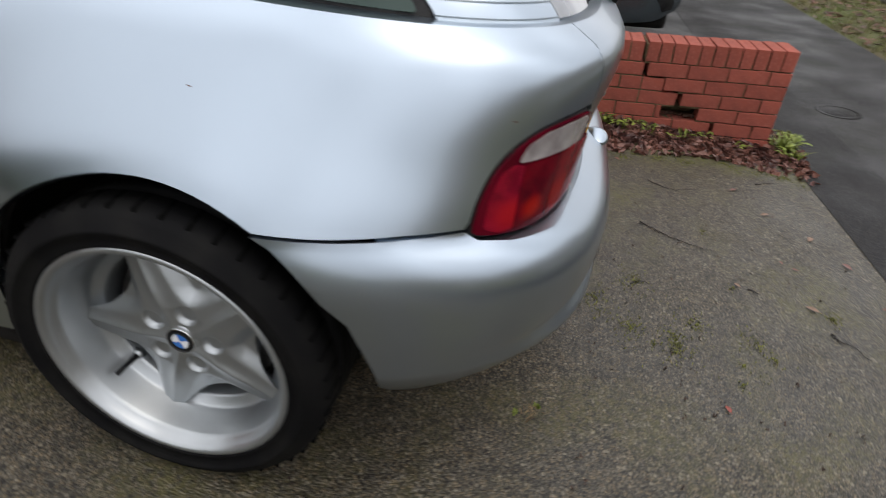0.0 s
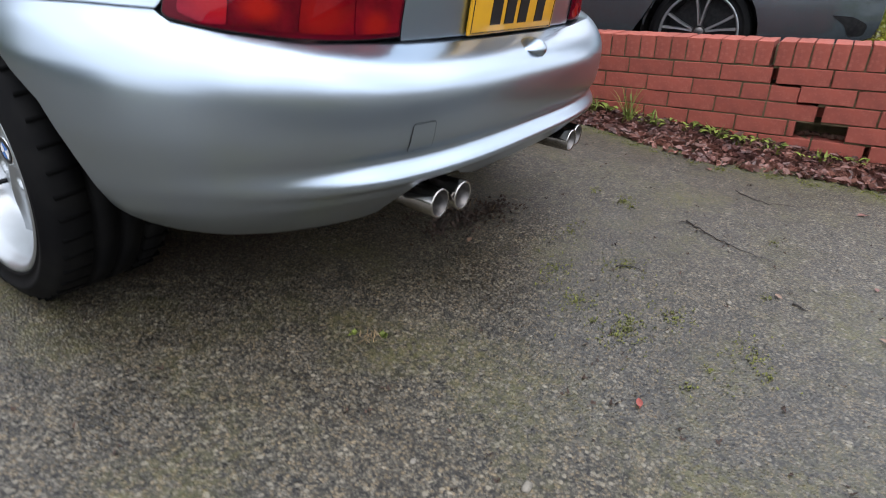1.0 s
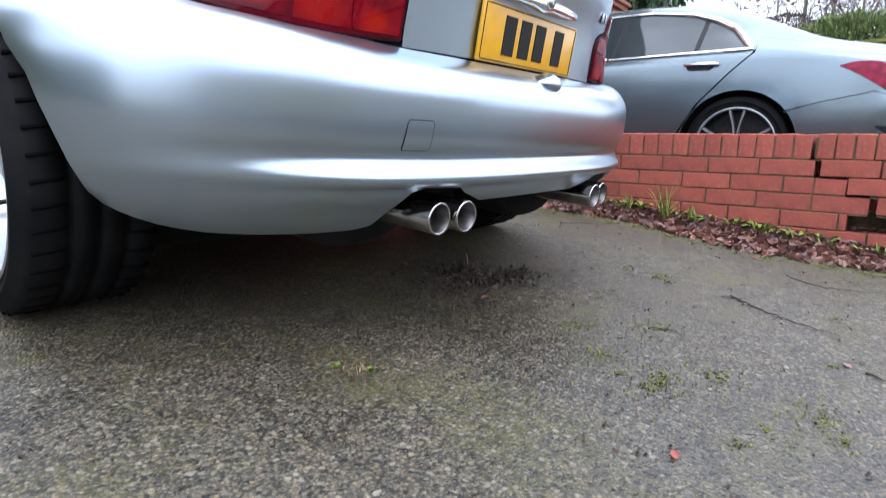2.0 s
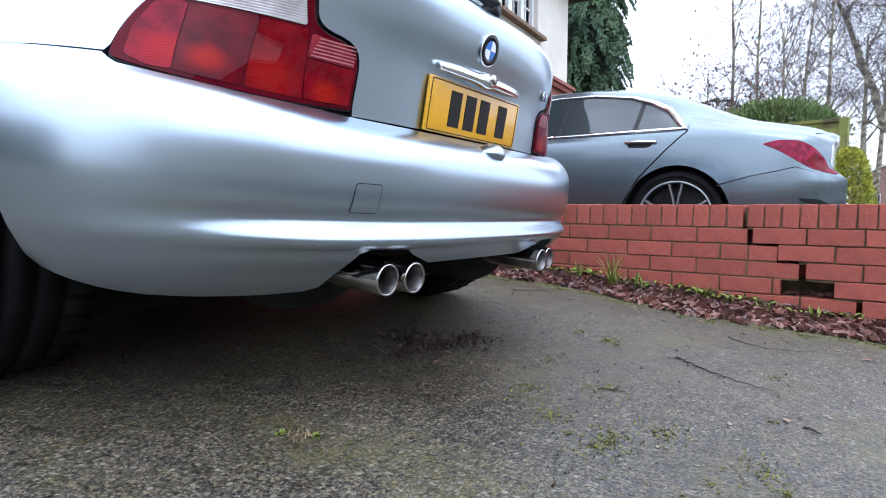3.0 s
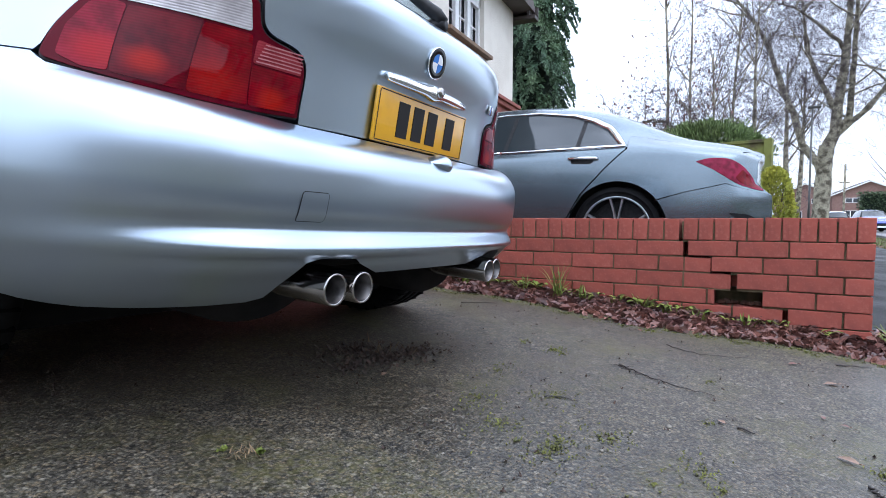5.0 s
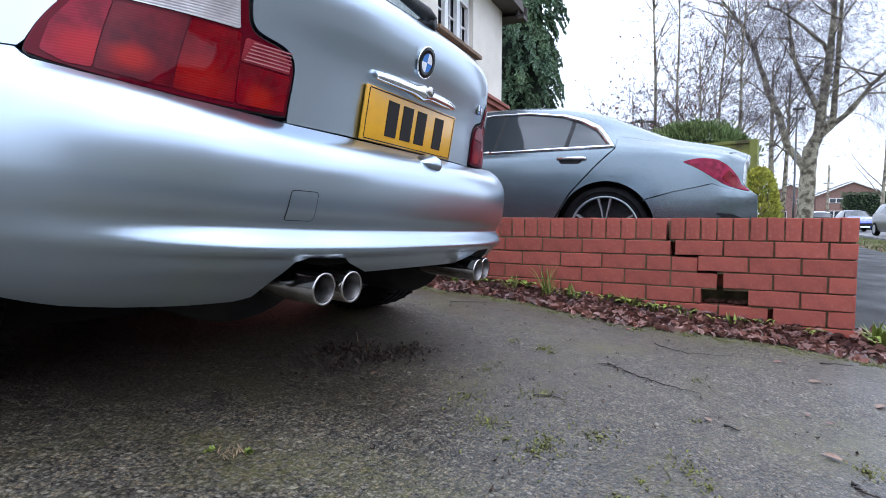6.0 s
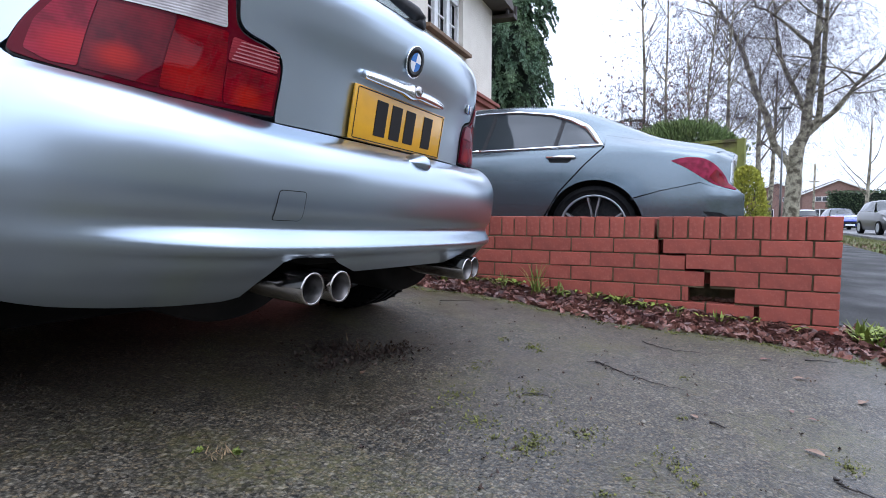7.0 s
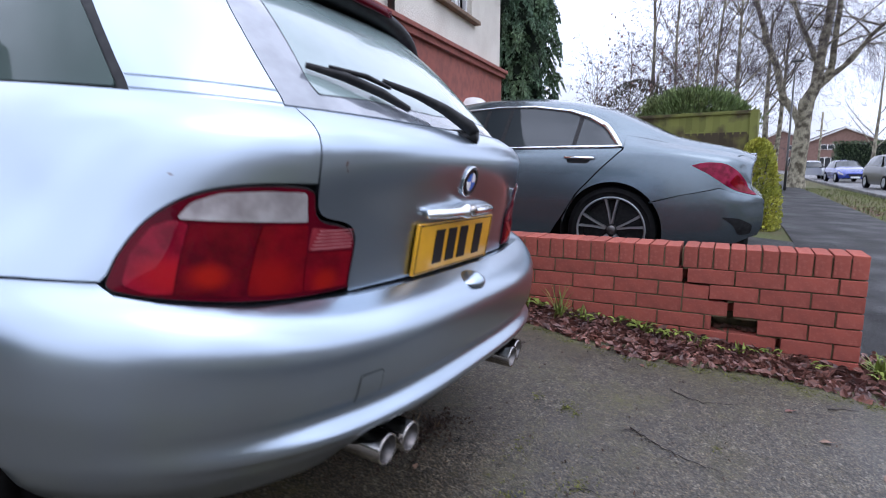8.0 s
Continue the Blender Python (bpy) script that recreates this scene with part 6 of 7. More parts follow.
def big_birch(x, y, z):
    t = Tree(3)
    root = thing("birch_tree", "bare birch tree with a stout forked trunk on the grass verge", "tree", pose(x, y, z))
    k = 1.2326

    def limb(line, r0, r1, seg, wobble=0.25):
        pts = []
        for i, (a, b) in enumerate(line):
            pts.append(Vector((t.rnd.uniform(-wobble, wobble) * i, a * k, b * k)))
        fine = []
        for i in range(len(pts) - 1):
            for j in range(3):
                q = pts[i].lerp(pts[i + 1], j / 3)
                fine.append(q + Vector((t.rnd.uniform(-1, 1), t.rnd.uniform(-1, 1), 0)) * 0.02)
        fine.append(pts[-1])
        tube(fine, [(r0 + (r1 - r0) * i / (len(fine) - 1)) * t.rnd.uniform(0.94, 1.06) for i in range(len(fine))], seg, t.limbs, cap=False)
        return fine

    trunk = limb([(0, -0.15), (0, 0.12), (-0.06, 1.56), (-0.09, 2.36), (-0.13, 3.02)], 0.33, 0.28, 14, 0.0)
    tube([(0, 0, -0.3), (0, 0, 0.1), (0, 0, 0.45)], [0.46, 0.40, 0.325], 14, t.limbs, cap=False)
    main = limb([(-0.13, 2.9), (-0.37, 3.48), (-0.40, 4.32), (-0.52, 5.51), (-0.60, 6.58), (-0.66, 7.8), (-0.7, 9.5)], 0.27, 0.07, 10, 0.05)
    second = limb([(-0.30, 3.45), (-0.73, 3.92), (-0.77, 5.02), (-0.83, 6.38), (-0.83, 7.73), (-0.9, 9.2)], 0.15, 0.06, 9, 0.06)
    left = limb([(-0.05, 1.9), (0.09, 2.37), (0.60, 3.08), (0.89, 4.23), (1.27, 5.23), (1.65, 6.43), (2.13, 7.45), (2.9, 8.6)], 0.20, 0.05, 9, 0.08)
    right = limb([(-0.16, 3.0), (-0.29, 3.3), (-0.82, 3.82), (-1.28, 4.24), (-1.77, 5.01), (-2.53, 5.76), (-3.2, 6.5)], 0.16, 0.04, 8, 0.1)
    up = limb([(-0.38, 4.12), (-0.15, 4.62), (0.27, 5.51), (0.57, 6.57), (0.67, 7.51), (0.8, 8.8)], 0.13, 0.04, 8, 0.1)
    top = limb([(-0.62, 6.04), (-0.37, 6.54), (0.27, 7.27), (0.95, 7.85), (1.5, 8.2)], 0.10, 0.03, 7, 0.1)
    limbs = [main, second, left, right, up, top]
    for src, n in ((main, 6), (second, 5), (left, 7), (right, 7), (up, 5), (top, 4)):
        for _ in range(n):
            i = t.rnd.randint(len(src) // 3, len(src) - 2)
            d = Vector((t.rnd.uniform(-0.8, 0.8), t.rnd.uniform(-1, 1), t.rnd.uniform(0.1, 1)))
            p, _, _ = t.limb(src[i], d, t.rnd.uniform(1.5, 3.4), 0.05, 0.012, 0.18, 0.03, 5, 6)
            limbs.append(p)
    for p in limbs:
        t.bush_out(p, 24, 1.7, 0.0062, 3, 0.5, 0.2)
    return t.make(root, BARK, TWIG)


TREE_Z = -0.25
big_birch(28.0, -3.49, -0.20)


def slim_tree(name, label, x, y, z, height, seed, r=0.09, spread=1.2, count=26, levels=2, lean=(0, 0), fall=0.0, leaves=0, mat=TWIG, bark=BARK):
    t = Tree(seed)
    root = thing(name, label, "tree", pose(x, y, z))
    trunk, _, _ = t.limb((0, 0, -0.1), (lean[0], lean[1], 1), height, r, r * 0.2, 0.04, 0.08, 8, 10)
    for _ in range(count // 3):
        i = t.rnd.randint(3, 9)
        d = Vector((t.rnd.uniform(-1, 1), t.rnd.uniform(-1, 1), t.rnd.uniform(0.5, 1.2)))
        p, _, _ = t.limb(trunk[i], d, spread * t.rnd.uniform(0.7, 1.6), r * 0.3, r * 0.08, 0.14, 0.08, 5, 5)
        t.bush_out(p, 6, spread * 0.6, r * 0.03 + 0.004, levels, fall, 0.2)
    t.bush_out(trunk, count, spread, r * 0.04 + 0.004, levels, fall, 0.12)
    t.make(root, bark, mat)
    if leaves:
        picks = [t.rnd.choice(t.tips) for _ in range(leaves)]
        v, f = leaf_cloud(leaves, lambda: (picks.pop(), Vector((0, 0, -0.6))), 0.07, t.rnd, 0.5, 0.35)
        tagged(mesh_of("last_leaves", v, f, DEADLEAF, root, "a few withered leaves"), kind="stuff")
    return root


bare = "slender bare garden tree against the sky"
slim_tree("garden_tree", bare, 16.0, 1.00, 0.0, 9.0, 11, 0.062, 1.0, 64, 2, (0, 0.015), 0.0, 200)
slim_tree("garden_tree", bare, 16.2, 0.42, 0.0, 8.6, 12, 0.052, 1.0, 60, 2, (0, 0.02), 0.0, 180)
slim_tree("garden_tree", bare, 20.0, 0.10, 0.0, 6.0, 13, 0.075, 1.3, 70, 2, (0.0, 0.05), 0.1, 250)
slim_tree("garden_tree", bare, 24.0, -0.28, 0.0, 8.5, 14, 0.095, 1.9, 60, 3, (0.0, 0.02), 0.35)
slim_tree("garden_tree", bare, 24.5, -1.05, 0.0, 9.5, 15, 0.11, 2.0, 60, 3, (0.0, 0.03), 0.35)
slim_tree("street_tree", "bare forked street tree beyond the fence", 36.0, -2.55, TREE_Z, 9.5, 16, 0.20, 2.2, 26, 3, (0.0, 0.06), 0.3)
slim_tree("street_tree", "bare forked street tree beyond the fence", 36.3, -2.95, TREE_Z, 9.0, 18, 0.17, 2.0, 22, 3, (0.0, -0.07), 0.3)
slim_tree("street_tree", "small bare tree in front of a clipped hedge", 46.0, -9.1, -0.4, 7.5, 17, 0.15, 2.4, 22, 2, (0.0, -0.06), 0.0)

# conifer beside the house
rnd = random.Random(21)
conifer = thing("conifer", "tall dense dark green conifer beside the house", "conifer", pose(12.2, 3.75, 0.1))
part("trunk", tube([(0, 0, -0.2), (0, 0, 4), (0, 0, 8.6)], [0.22, 0.15, 0.03], 8), BARK, conifer)


def conifer_spot():
    h = rnd.uniform(0.2, 9.2)
    a = rnd.uniform(0, 2 * math.pi)
    lump = 0.16 * math.sin(3 * a + h * 2.1) + 0.12 * math.sin(5 * a - h * 4.3)
    return a, h, (0.80 + lump) * (1 - (h / 10.5) ** 3) * rnd.uniform(0.80, 1.02)


fronds = [conifer_spot() for _ in range(1100)]


def frond_leaf():
    """A leaflet of one of the drooping fronds."""
    a, h, r = rnd.choice(fronds)
    s = rnd.uniform(0, 1)
    out, sd = Vector((math.cos(a), math.sin(a), 0)), Vector((-math.sin(a), math.cos(a), 0))
    p = out * (r + 0.30 * s) + sd * rnd.gauss(0, 0.07) * (1.2 - s) + Vector((0, 0, h - 0.42 * s * s + rnd.gauss(0, 0.02)))
    return p, out * 0.7 + Vector((0, 0, -1.0 * s)) + sd * rnd.uniform(-0.7, 0.7)


v, f = leaf_cloud(95000, frond_leaf, 0.088, rnd, 0.6, 0.26)
# a solid core painted dark in place of the crown's inner shade
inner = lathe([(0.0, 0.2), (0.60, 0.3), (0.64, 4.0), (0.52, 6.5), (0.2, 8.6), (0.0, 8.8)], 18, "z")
part("shaded_core", inner, SHADE, conifer, "solid core, coloured near-black for shade inside the crown")
tagged(mesh_of("foliage", v, f, CONIFER, conifer, "drooping dark green sprays"), kind="stuff")

# fence panel, hedge on it, golden bush
FENCE_A, FENCE_B = Vector((8.72, -1.46, 0)), Vector((9.25, 0.75, 0))
fence = thing("fence", "close-boarded timber fence green with algae", "fence", Matrix.Translation((0, 0, 0)))
fd = (FENCE_B - FENCE_A).normalized()
fang = math.degrees(math.atan2(fd.y, fd.x))
flen = (FENCE_B - FENCE_A).length
FTOP, FLOW = 1.55, -0.2
for i in range(int(flen / 0.105)):
    p = FENCE_A + fd * (0.12 + i * 0.105)
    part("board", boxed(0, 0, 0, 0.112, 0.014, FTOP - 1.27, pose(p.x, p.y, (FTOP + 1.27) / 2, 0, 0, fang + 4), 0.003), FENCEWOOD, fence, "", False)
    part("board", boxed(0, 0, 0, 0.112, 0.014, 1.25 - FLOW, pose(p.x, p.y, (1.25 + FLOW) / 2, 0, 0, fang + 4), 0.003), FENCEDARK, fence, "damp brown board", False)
for k in (0, 1):
    p = FENCE_A + fd * flen * k
    part("post", boxed(0, 0, 0, 0.11, 0.11, FTOP - FLOW + 0.05, pose(p.x, p.y, (FTOP + FLOW) / 2, 0, 0, fang), 0.008), FENCEWOOD, fence, "", False)
c = (FENCE_A + FENCE_B) / 2
nrm = Vector((fd.y, -fd.x, 0))
for zz, hh in ((FTOP, 0.05), (1.26, 0.09)):
    p = c + nrm * (0.03 if zz < 1.5 else 0)
    part("rail", boxed(0, 0, 0, flen, 0.07, hh, pose(p.x, p.y, zz, 0, 0, fang), 0.006), FENCEWOOD, fence, "", False)


def leafy(name, label, category, m, count, spot, size, mat, seed, width=0.4, stems=True):
    r = random.Random(seed)
    root = thing(name, label, category, m)
    v, f = leaf_cloud(count, lambda: spot(r), size, r, 0.2, width)
    tagged(mesh_of("foliage", v, f, mat, root), kind="stuff")
    if stems:
        bm = bmesh.new()
        for _ in range(14):
            p, _d = spot(r)
            tube([(p.x * 0.3, p.y * 0.3, -0.05), (p.x * 0.6, p.y * 0.6, p.z * 0.6), p], [0.014, 0.01, 0.004], 5, bm)
        part("stem", bm, TWIG, root)
    return root


def mound(rx, ry, h0, h1):
    def spot(r):
        a, b = r.uniform(0, 2 * math.pi), r.uniform(0, 1)
        k = (1 - b ** 3) ** 0.5 * r.uniform(0.78, 1.03) * (1 + 0.12 * math.sin(4 * a + 7 * b))
        return Vector((rx * k * math.cos(a), ry * k * math.sin(a), h0 + (h1 - h0) * b)), Vector((math.cos(a), math.sin(a), 0.6 + b))
    return spot


def ragged(rx, ry, h0, h1):
    """A mound broken into tufts."""
    base = mound(rx, ry, h0, h1)
    seeds = random.Random(55)
    tuft = [base(seeds) for _ in range(150)]

    def spot(r):
        p, d = r.choice(tuft)
        return p + Vector((r.gauss(0, 0.06), r.gauss(0, 0.06), r.gauss(0.02, 0.05))), d + Vector((0, 0, 0.5))
    return spot


CLIPLEAF = material("clipped_leaf", (0.075, 0.110, 0.045), 0.6, 0.0, dark=(0.050, 0.080, 0.034), scale=1.0, island=0.45)
SHRUBLEAF = material("shrub_leaf", (0.065, 0.07, 0.035), 0.7, 0.0, dark=(0.10, 0.075, 0.05), scale=2.0, island=0.5)
leafy("hedge", "bushy evergreen hedge growing over the fence", "hedge", pose(9.75, -0.48, 0.0, 0, 0, 80), 15000, ragged(0.90, 0.5, 1.32, 1.93), 0.075, HEDGE, 31, 0.2)
leafy("golden_bush", "yellow-green golden privet bush by the pavement", "bush", pose(8.62, -1.54, -0.26), 6500, mound(0.31, 0.31, 0.0, 1.38), 0.045, GOLDLEAF, 32)
leafy("shrub", "tangled brown-green shrub behind the saloon", "shrub", pose(13.4, 1.0, 0.0), 7000, mound(0.9, 1.15, 0.3, 2.75), 0.055, SHRUBLEAF, 33, 0.25)
for i, (x, y, h) in enumerate(((13.2, 1.75, 3.2), (13.6, 1.2, 3.4), (13.3, 0.6, 3.1), (13.8, 0.1, 2.9), (14.4, -0.3, 2.6))):
    slim_tree("thorn_bush", "tangle of bare dark stems behind the saloon", x, y, 0.0, h, 60 + i, 0.03, 0.75, 60, 2, (0, 0.1 - 0.05 * i), 0.1, 130)
leafy("clipped_hedge", "long clipped dark green hedge across the road", "hedge", pose(53, -10.8, -0.4, 0, 0, 90), 15000, lambda r: ((lambda x, y, z: (Vector((x, y, z)), Vector((0, 1, 0.3))))(r.uniform(-4.5, 3.1), r.uniform(-0.7, 0.7), r.uniform(0, 2.9))), 0.15, CLIPLEAF, 34, stems=False)
core = bpy.data.objects["clipped_hedge"]
# solid core, the hedge's inner shade put into its colour
part("shaded_core", boxed(-0.7, 0, 1.35, 7.2, 1.0, 2.7), SHADE, core, "solid core, coloured near-black for shade inside the hedge", False)


# far houses
def far_house(x, y, w, d, h, roof, turn, wallmat=FARBRICK, label="brick semi-detached house with white windows and a low gable"):
    hs = thing("far_house", label, "house", pose(x, y, -0.35, 0, 0, turn))
    part("wall", boxed(0, d / 2, h / 2, w, d, h), wallmat, hs, "", False)
    bm = bmesh.new()
    prof = [(-w / 2 - 0.3, h - 0.1), (0, h + roof), (w / 2 + 0.3, h - 0.1)]
    v0, v1 = [bm.verts.new((a, -0.02, b)) for a, b in prof], [bm.verts.new((a, d, b)) for a, b in prof]
    bm.faces.new(v0), bm.faces.new(v1[::-1])
    for i in range(3):
        bm.faces.new((v0[i], v0[(i + 1) % 3], v1[(i + 1) % 3], v1[i]))
    bmesh.ops.recalc_face_normals(bm, faces=bm.faces)
    part("gable", bm, wallmat, hs, "", False)
    for s in (-1, 1):
        bm = bmesh.new()
        a, b = Vector((0, h + roof)), Vector((s * (w / 2 + 0.35), h - 0.15))
        loop = [(a.x, -0.35, a.y), (b.x, -0.35, b.y), (b.x, d + 0.3, b.y), (a.x, d + 0.3, a.y)]
        vs = [bm.verts.new(p) for p in loop] + [bm.verts.new((p[0], p[1], p[2] + 0.14)) for p in loop]
        for q in ((0, 1, 2, 3), (4, 5, 6, 7), (0, 1, 5, 4), (1, 2, 6, 5), (2, 3, 7, 6), (3, 0, 4, 7)):
            bm.faces.new([vs[i] for i in q])
        bmesh.ops.recalc_face_normals(bm, faces=bm.faces)
        rf = part("roof", bm, ROOFTILE, hs, "", False)
        ln = (b - a).length
        ang = math.degrees(math.atan2(b.y - a.y, b.x - a.x))
        part("bargeboard", boxed((a.x + b.x) / 2, -0.37, (a.y + b.y) / 2 + 0.03, ln, 0.05, 0.22, Matrix.Translation(((a.x + b.x) / 2, 0, (a.y + b.y) / 2)) @ Matrix.Rotation(radians(-ang), 4, "Y") @ Matrix.Translation((-(a.x + b.x) / 2, 0, -(a.y + b.y) / 2))), JOINERY, rf, "white bargeboard", False)
    for cx, cz, sx, sz in ((-w * 0.22, h * 0.80, 1.9, 0.8), (w * 0.24, h * 0.80, 1.9, 0.8), (-w * 0.2, h * 0.26, 2.6, 1.9), (w * 0.26, h * 0.30, 1.8, 1.5)):
        win = part("window", boxed(cx, -0.03, cz, sx, 0.08, sz), JOINERY, hs, "white window frame", False)
        k = 3 if sx > 2.2 else 2
        for i in range(k):
            part("pane", boxed(cx - sx / 2 + sx * (i + 0.5) / k, -0.075, cz, sx / k - 0.14, 0.02, sz - 0.16), PANE, win, "", False)
    return hs


far_house(112, -7.2, 8.0, 9, 4.8, 2.0, -88)
far_house(110, -15.7, 9.6, 9, 4.8, 2.1, -88)
for k in range(-3, 6):  # an unseen row across the road, added for the coupe's reflections
    far_house(-27 + 10.2 * k, -30.0, 9.8, 8, 4.4, 1.9, 180, BUFF, "unseen buff brick house added across the road for reflections")


def small_car(name, label, x, y, turn, mat, h=1.42, suv=False, ln=4.1):
    """A parked car far off: lofted body, glass, wheels, lights."""
    root = thing(name, label, "car", pose(x, y, -0.40, 0, 0, turn))
    k = 1.18 if suv else 1.0
    b = Loft([(-0.82, 0.55, 0.35, 0.75 * k, 0.86 * k, 0.35), (-0.70, 0.80, 0.28, 0.84 * k, 1.0 * k, 0.55), (-0.3, 0.86, 0.22, 0.90 * k, h * 0.97, 0.56), (0.6, 0.87, 0.2, 0.90 * k, h, 0.58), (1.2, 0.87, 0.2, 0.89 * k, h * 0.97, 0.57),
              (1.95, 0.87, 0.2, 0.86 * k, 0.98 * k, 0.62), (2.7, 0.84, 0.2, 0.76 * k, 0.84 * k, 0.62), (3.15, 0.76, 0.24, 0.62 * k, 0.70 * k, 0.5), (3.32, 0.5, 0.3, 0.5 * k, 0.56 * k, 0.3)])
    for s in (-1, 1):
        part("body_side", slab(b, [(-0.82, 0), (3.32, 0), (3.32, 4.6), (1.95, 4.1), (-0.5, 4.1), (-0.82, 4.6)], s, 0.12, (0, 1.2, 0.4), 0.01), mat, root)
        part("side_window", slab(b, [(-0.45, 4.15), (1.75, 4.15), (1.1, 6.2), (-0.3, 6.2)], s, 0.12, (0, 1.2, 0.4), 0.004), GLASSDARK, root)
        part("roof", slab(b, [(-0.35, 6.25), (1.15, 6.25), (1.15, 8), (-0.35, 8)], s, 0.12, (0, 0.6, 0.4), 0.004), mat, root)
        part("windscreen", slab(b, [(1.2, 6.3), (1.95, 4.6), (1.97, 8), (1.18, 8)], s, 0.12, (0, 0.8, 0.4), 0.004), GLASSDARK, root)
        part("rear_window", slab(b, [(-0.40, 6.3), (-0.72, 4.8), (-0.76, 8), (-0.38, 8)], s, 0.12, (0, 0.8, 0.4), 0.004), GLASSDARK, root)
        part("bonnet", slab(b, [(1.98, 4.15), (3.32, 4.65), (3.32, 8), (1.98, 8)], s, 0.12, (0, 2.4, 0.3), 0.004), mat, root)
        for yy in (0.0, 2.5):
            bm = tyre_bm(0.32, 0.20, 0.2)
            bmesh.ops.transform(bm, matrix=Matrix.Translation((s * 0.885, yy, 0.32)) @ Matrix.Diagonal((-s, 1, 1, 1)), verts=bm.verts)
            wh = part("wheel", bm, RUBBER, root)
            bm = lathe([(0.0, 0.02), (0.15, 0.015), (0.205, 0.0), (0.205, 0.05)], 20)
            bmesh.ops.transform(bm, matrix=Matrix.Translation((s * 0.888, yy, 0.32)) @ Matrix.Diagonal((-s, 1, 1, 1)), verts=bm.verts)
            part("hubcap", bm, ALLOY, wh)
        part("headlamp", slab(b, [(2.85, 3.0), (3.2, 2.8), (3.25, 3.7), (2.8, 3.8)], s, 0.08, (0, 1.2, 0.4), 0.004, 0.006), CLEAR, root)
    for y0, mt in ((3.33, mat), (-0.83, mat)):
        bm = bmesh.new()
        bm.faces.new([bm.verts.new(p) for p in [b.side(-1)(y0, q) for q in range(9)] + [b.side(1)(y0, q) for q in range(7, -1, -1)]])
        part("end_panel", bm, mt, root)
    part("grille", boxed(0, 3.34, 0.45 * k, 0.7, 0.03, 0.14 * k), BLACK, root, "", False)
    part("number_plate", boxed(0, 3.36, 0.33 * k, 0.5, 0.02, 0.11), WHITE, root, "", False)
    return root


small_car("blue_car", "small blue hatchback parked facing along the road", 45.0, -7.3, 96, FARBLUE)
small_car("silver_car", "pale silver hatchback parked across the road", 50.0, -6.1, -90, FARSILVER)
small_car("suv", "taupe sports utility car parked at the far kerb", 33.0, -7.6, 97, FARGREY, 1.62, True)
lamp_post = thing("street_lamp", "slim grey street lamp on the verge", "street lamp", pose(24.0, -2.86, -0.25))
part("pole", tube([(0, 0, -0.1), (0, 0, 1.2), (0, 0, 4.75)], [0.055, 0.038, 0.030], 10), FARGREY, lamp_post)
part("lantern", boxed(0, -0.06, 4.78, 0.16, 0.42, 0.10, bevel=0.03), FARGREY, lamp_post)
post = thing("telegraph_pole", "wooden utility pole far down the road", "utility pole", pose(70, -8.5, -0.4))
part("pole", tube([(0, 0, -0.1), (0, 0, 6.5)], [0.12, 0.09], 8), BARK, post)
part("crossarm", boxed(0, 0, 4.6, 0.12, 0.9, 0.1), BARK, post, "", False)

# ---- leaf litter, weeds and moss along the wall ----
rnd = random.Random(77)


def litter_spot():
    y = rnd.uniform(-2.05, 1.5)
    wide = 0.34 + 0.08 * math.sin(y * 5) if y < 0 else 0.30
    k = abs(rnd.gauss(0, 0.45))
    x = WALL_X - min(0.99, k) * wide + 0.02
    if y < WALL_END:
        x += rnd.uniform(0, 0.35)
    return x, y, k


verts, faces = [], []
for _ in range(9500):
    x, y, k = litter_spot()
    p = Vector((x, y, ground_z(x, y) + 0.004 + rnd.uniform(0, 0.06) * max(0.0, 1 - k * 1.4)))
    a, s = rnd.uniform(0, 2 * math.pi), rnd.uniform(0.012, 0.030)
    tilt = Euler((rnd.uniform(-0.9, 0.9), rnd.uniform(-0.9, 0.9), a)).to_matrix()
    curl = rnd.uniform(0.15, 0.75)
    i = len(verts)
    for u, w, h in ((-1, 0, curl * 0.3), (-0.4, 0.55, curl), (0.45, 0.5, curl * 0.9), (1.1, 0, curl * 0.5), (0.45, -0.5, curl), (-0.4, -0.55, curl * 0.8), (0, 0, 0)):
        verts.append(p + tilt @ Vector((u * s, w * s, h * s)))
    faces += [(i + 6, i + k2, i + (k2 + 1) % 6) for k2 in range(6)]
litter = mesh_of("leaf_litter", verts, faces, DEADLEAF, None)
tagged(litter, "drift of damp red-brown fallen leaves along the foot of the wall", "fallen leaves", kind="stuff")


def weed(x, y, blades, h, w, seed, label="green weed at the foot of the wall"):
    r = random.Random(seed)
    z = ground_z(x, y)
    ob = thing("weed", label, "weed", pose(x, y, z - 0.005), "weeds along the wall")
    for _ in range(blades):
        vs, fs = [], []
        a = r.uniform(0, 2 * math.pi)
        lean = r.uniform(0.2, 0.9)
        hh, ww = h * r.uniform(0.5, 1.1), w * r.uniform(0.7, 1.3)
        d, sd = Vector((math.cos(a), math.sin(a), 0)), Vector((-math.sin(a), math.cos(a), 0))
        b = Vector((r.uniform(-0.025, 0.025), r.uniform(-0.025, 0.025), 0))
        i = len(vs)
        for t, k in ((0, 0.35), (0.35, 0.9), (0.7, 0.8), (1.0, 0.05)):
            c = b + d * hh * lean * t ** 1.6 + Vector((0, 0, hh * (t - 0.45 * lean * t * t)))
            vs += [c + sd * ww * k, c - sd * ww * k]
        fs += [(i + 2 * k, i + 2 * k + 1, i + 2 * k + 3, i + 2 * k + 2) for k in range(3)]
        mesh_of("blade", vs, fs, WEED, ob, smooth_faces=True)
    return ob


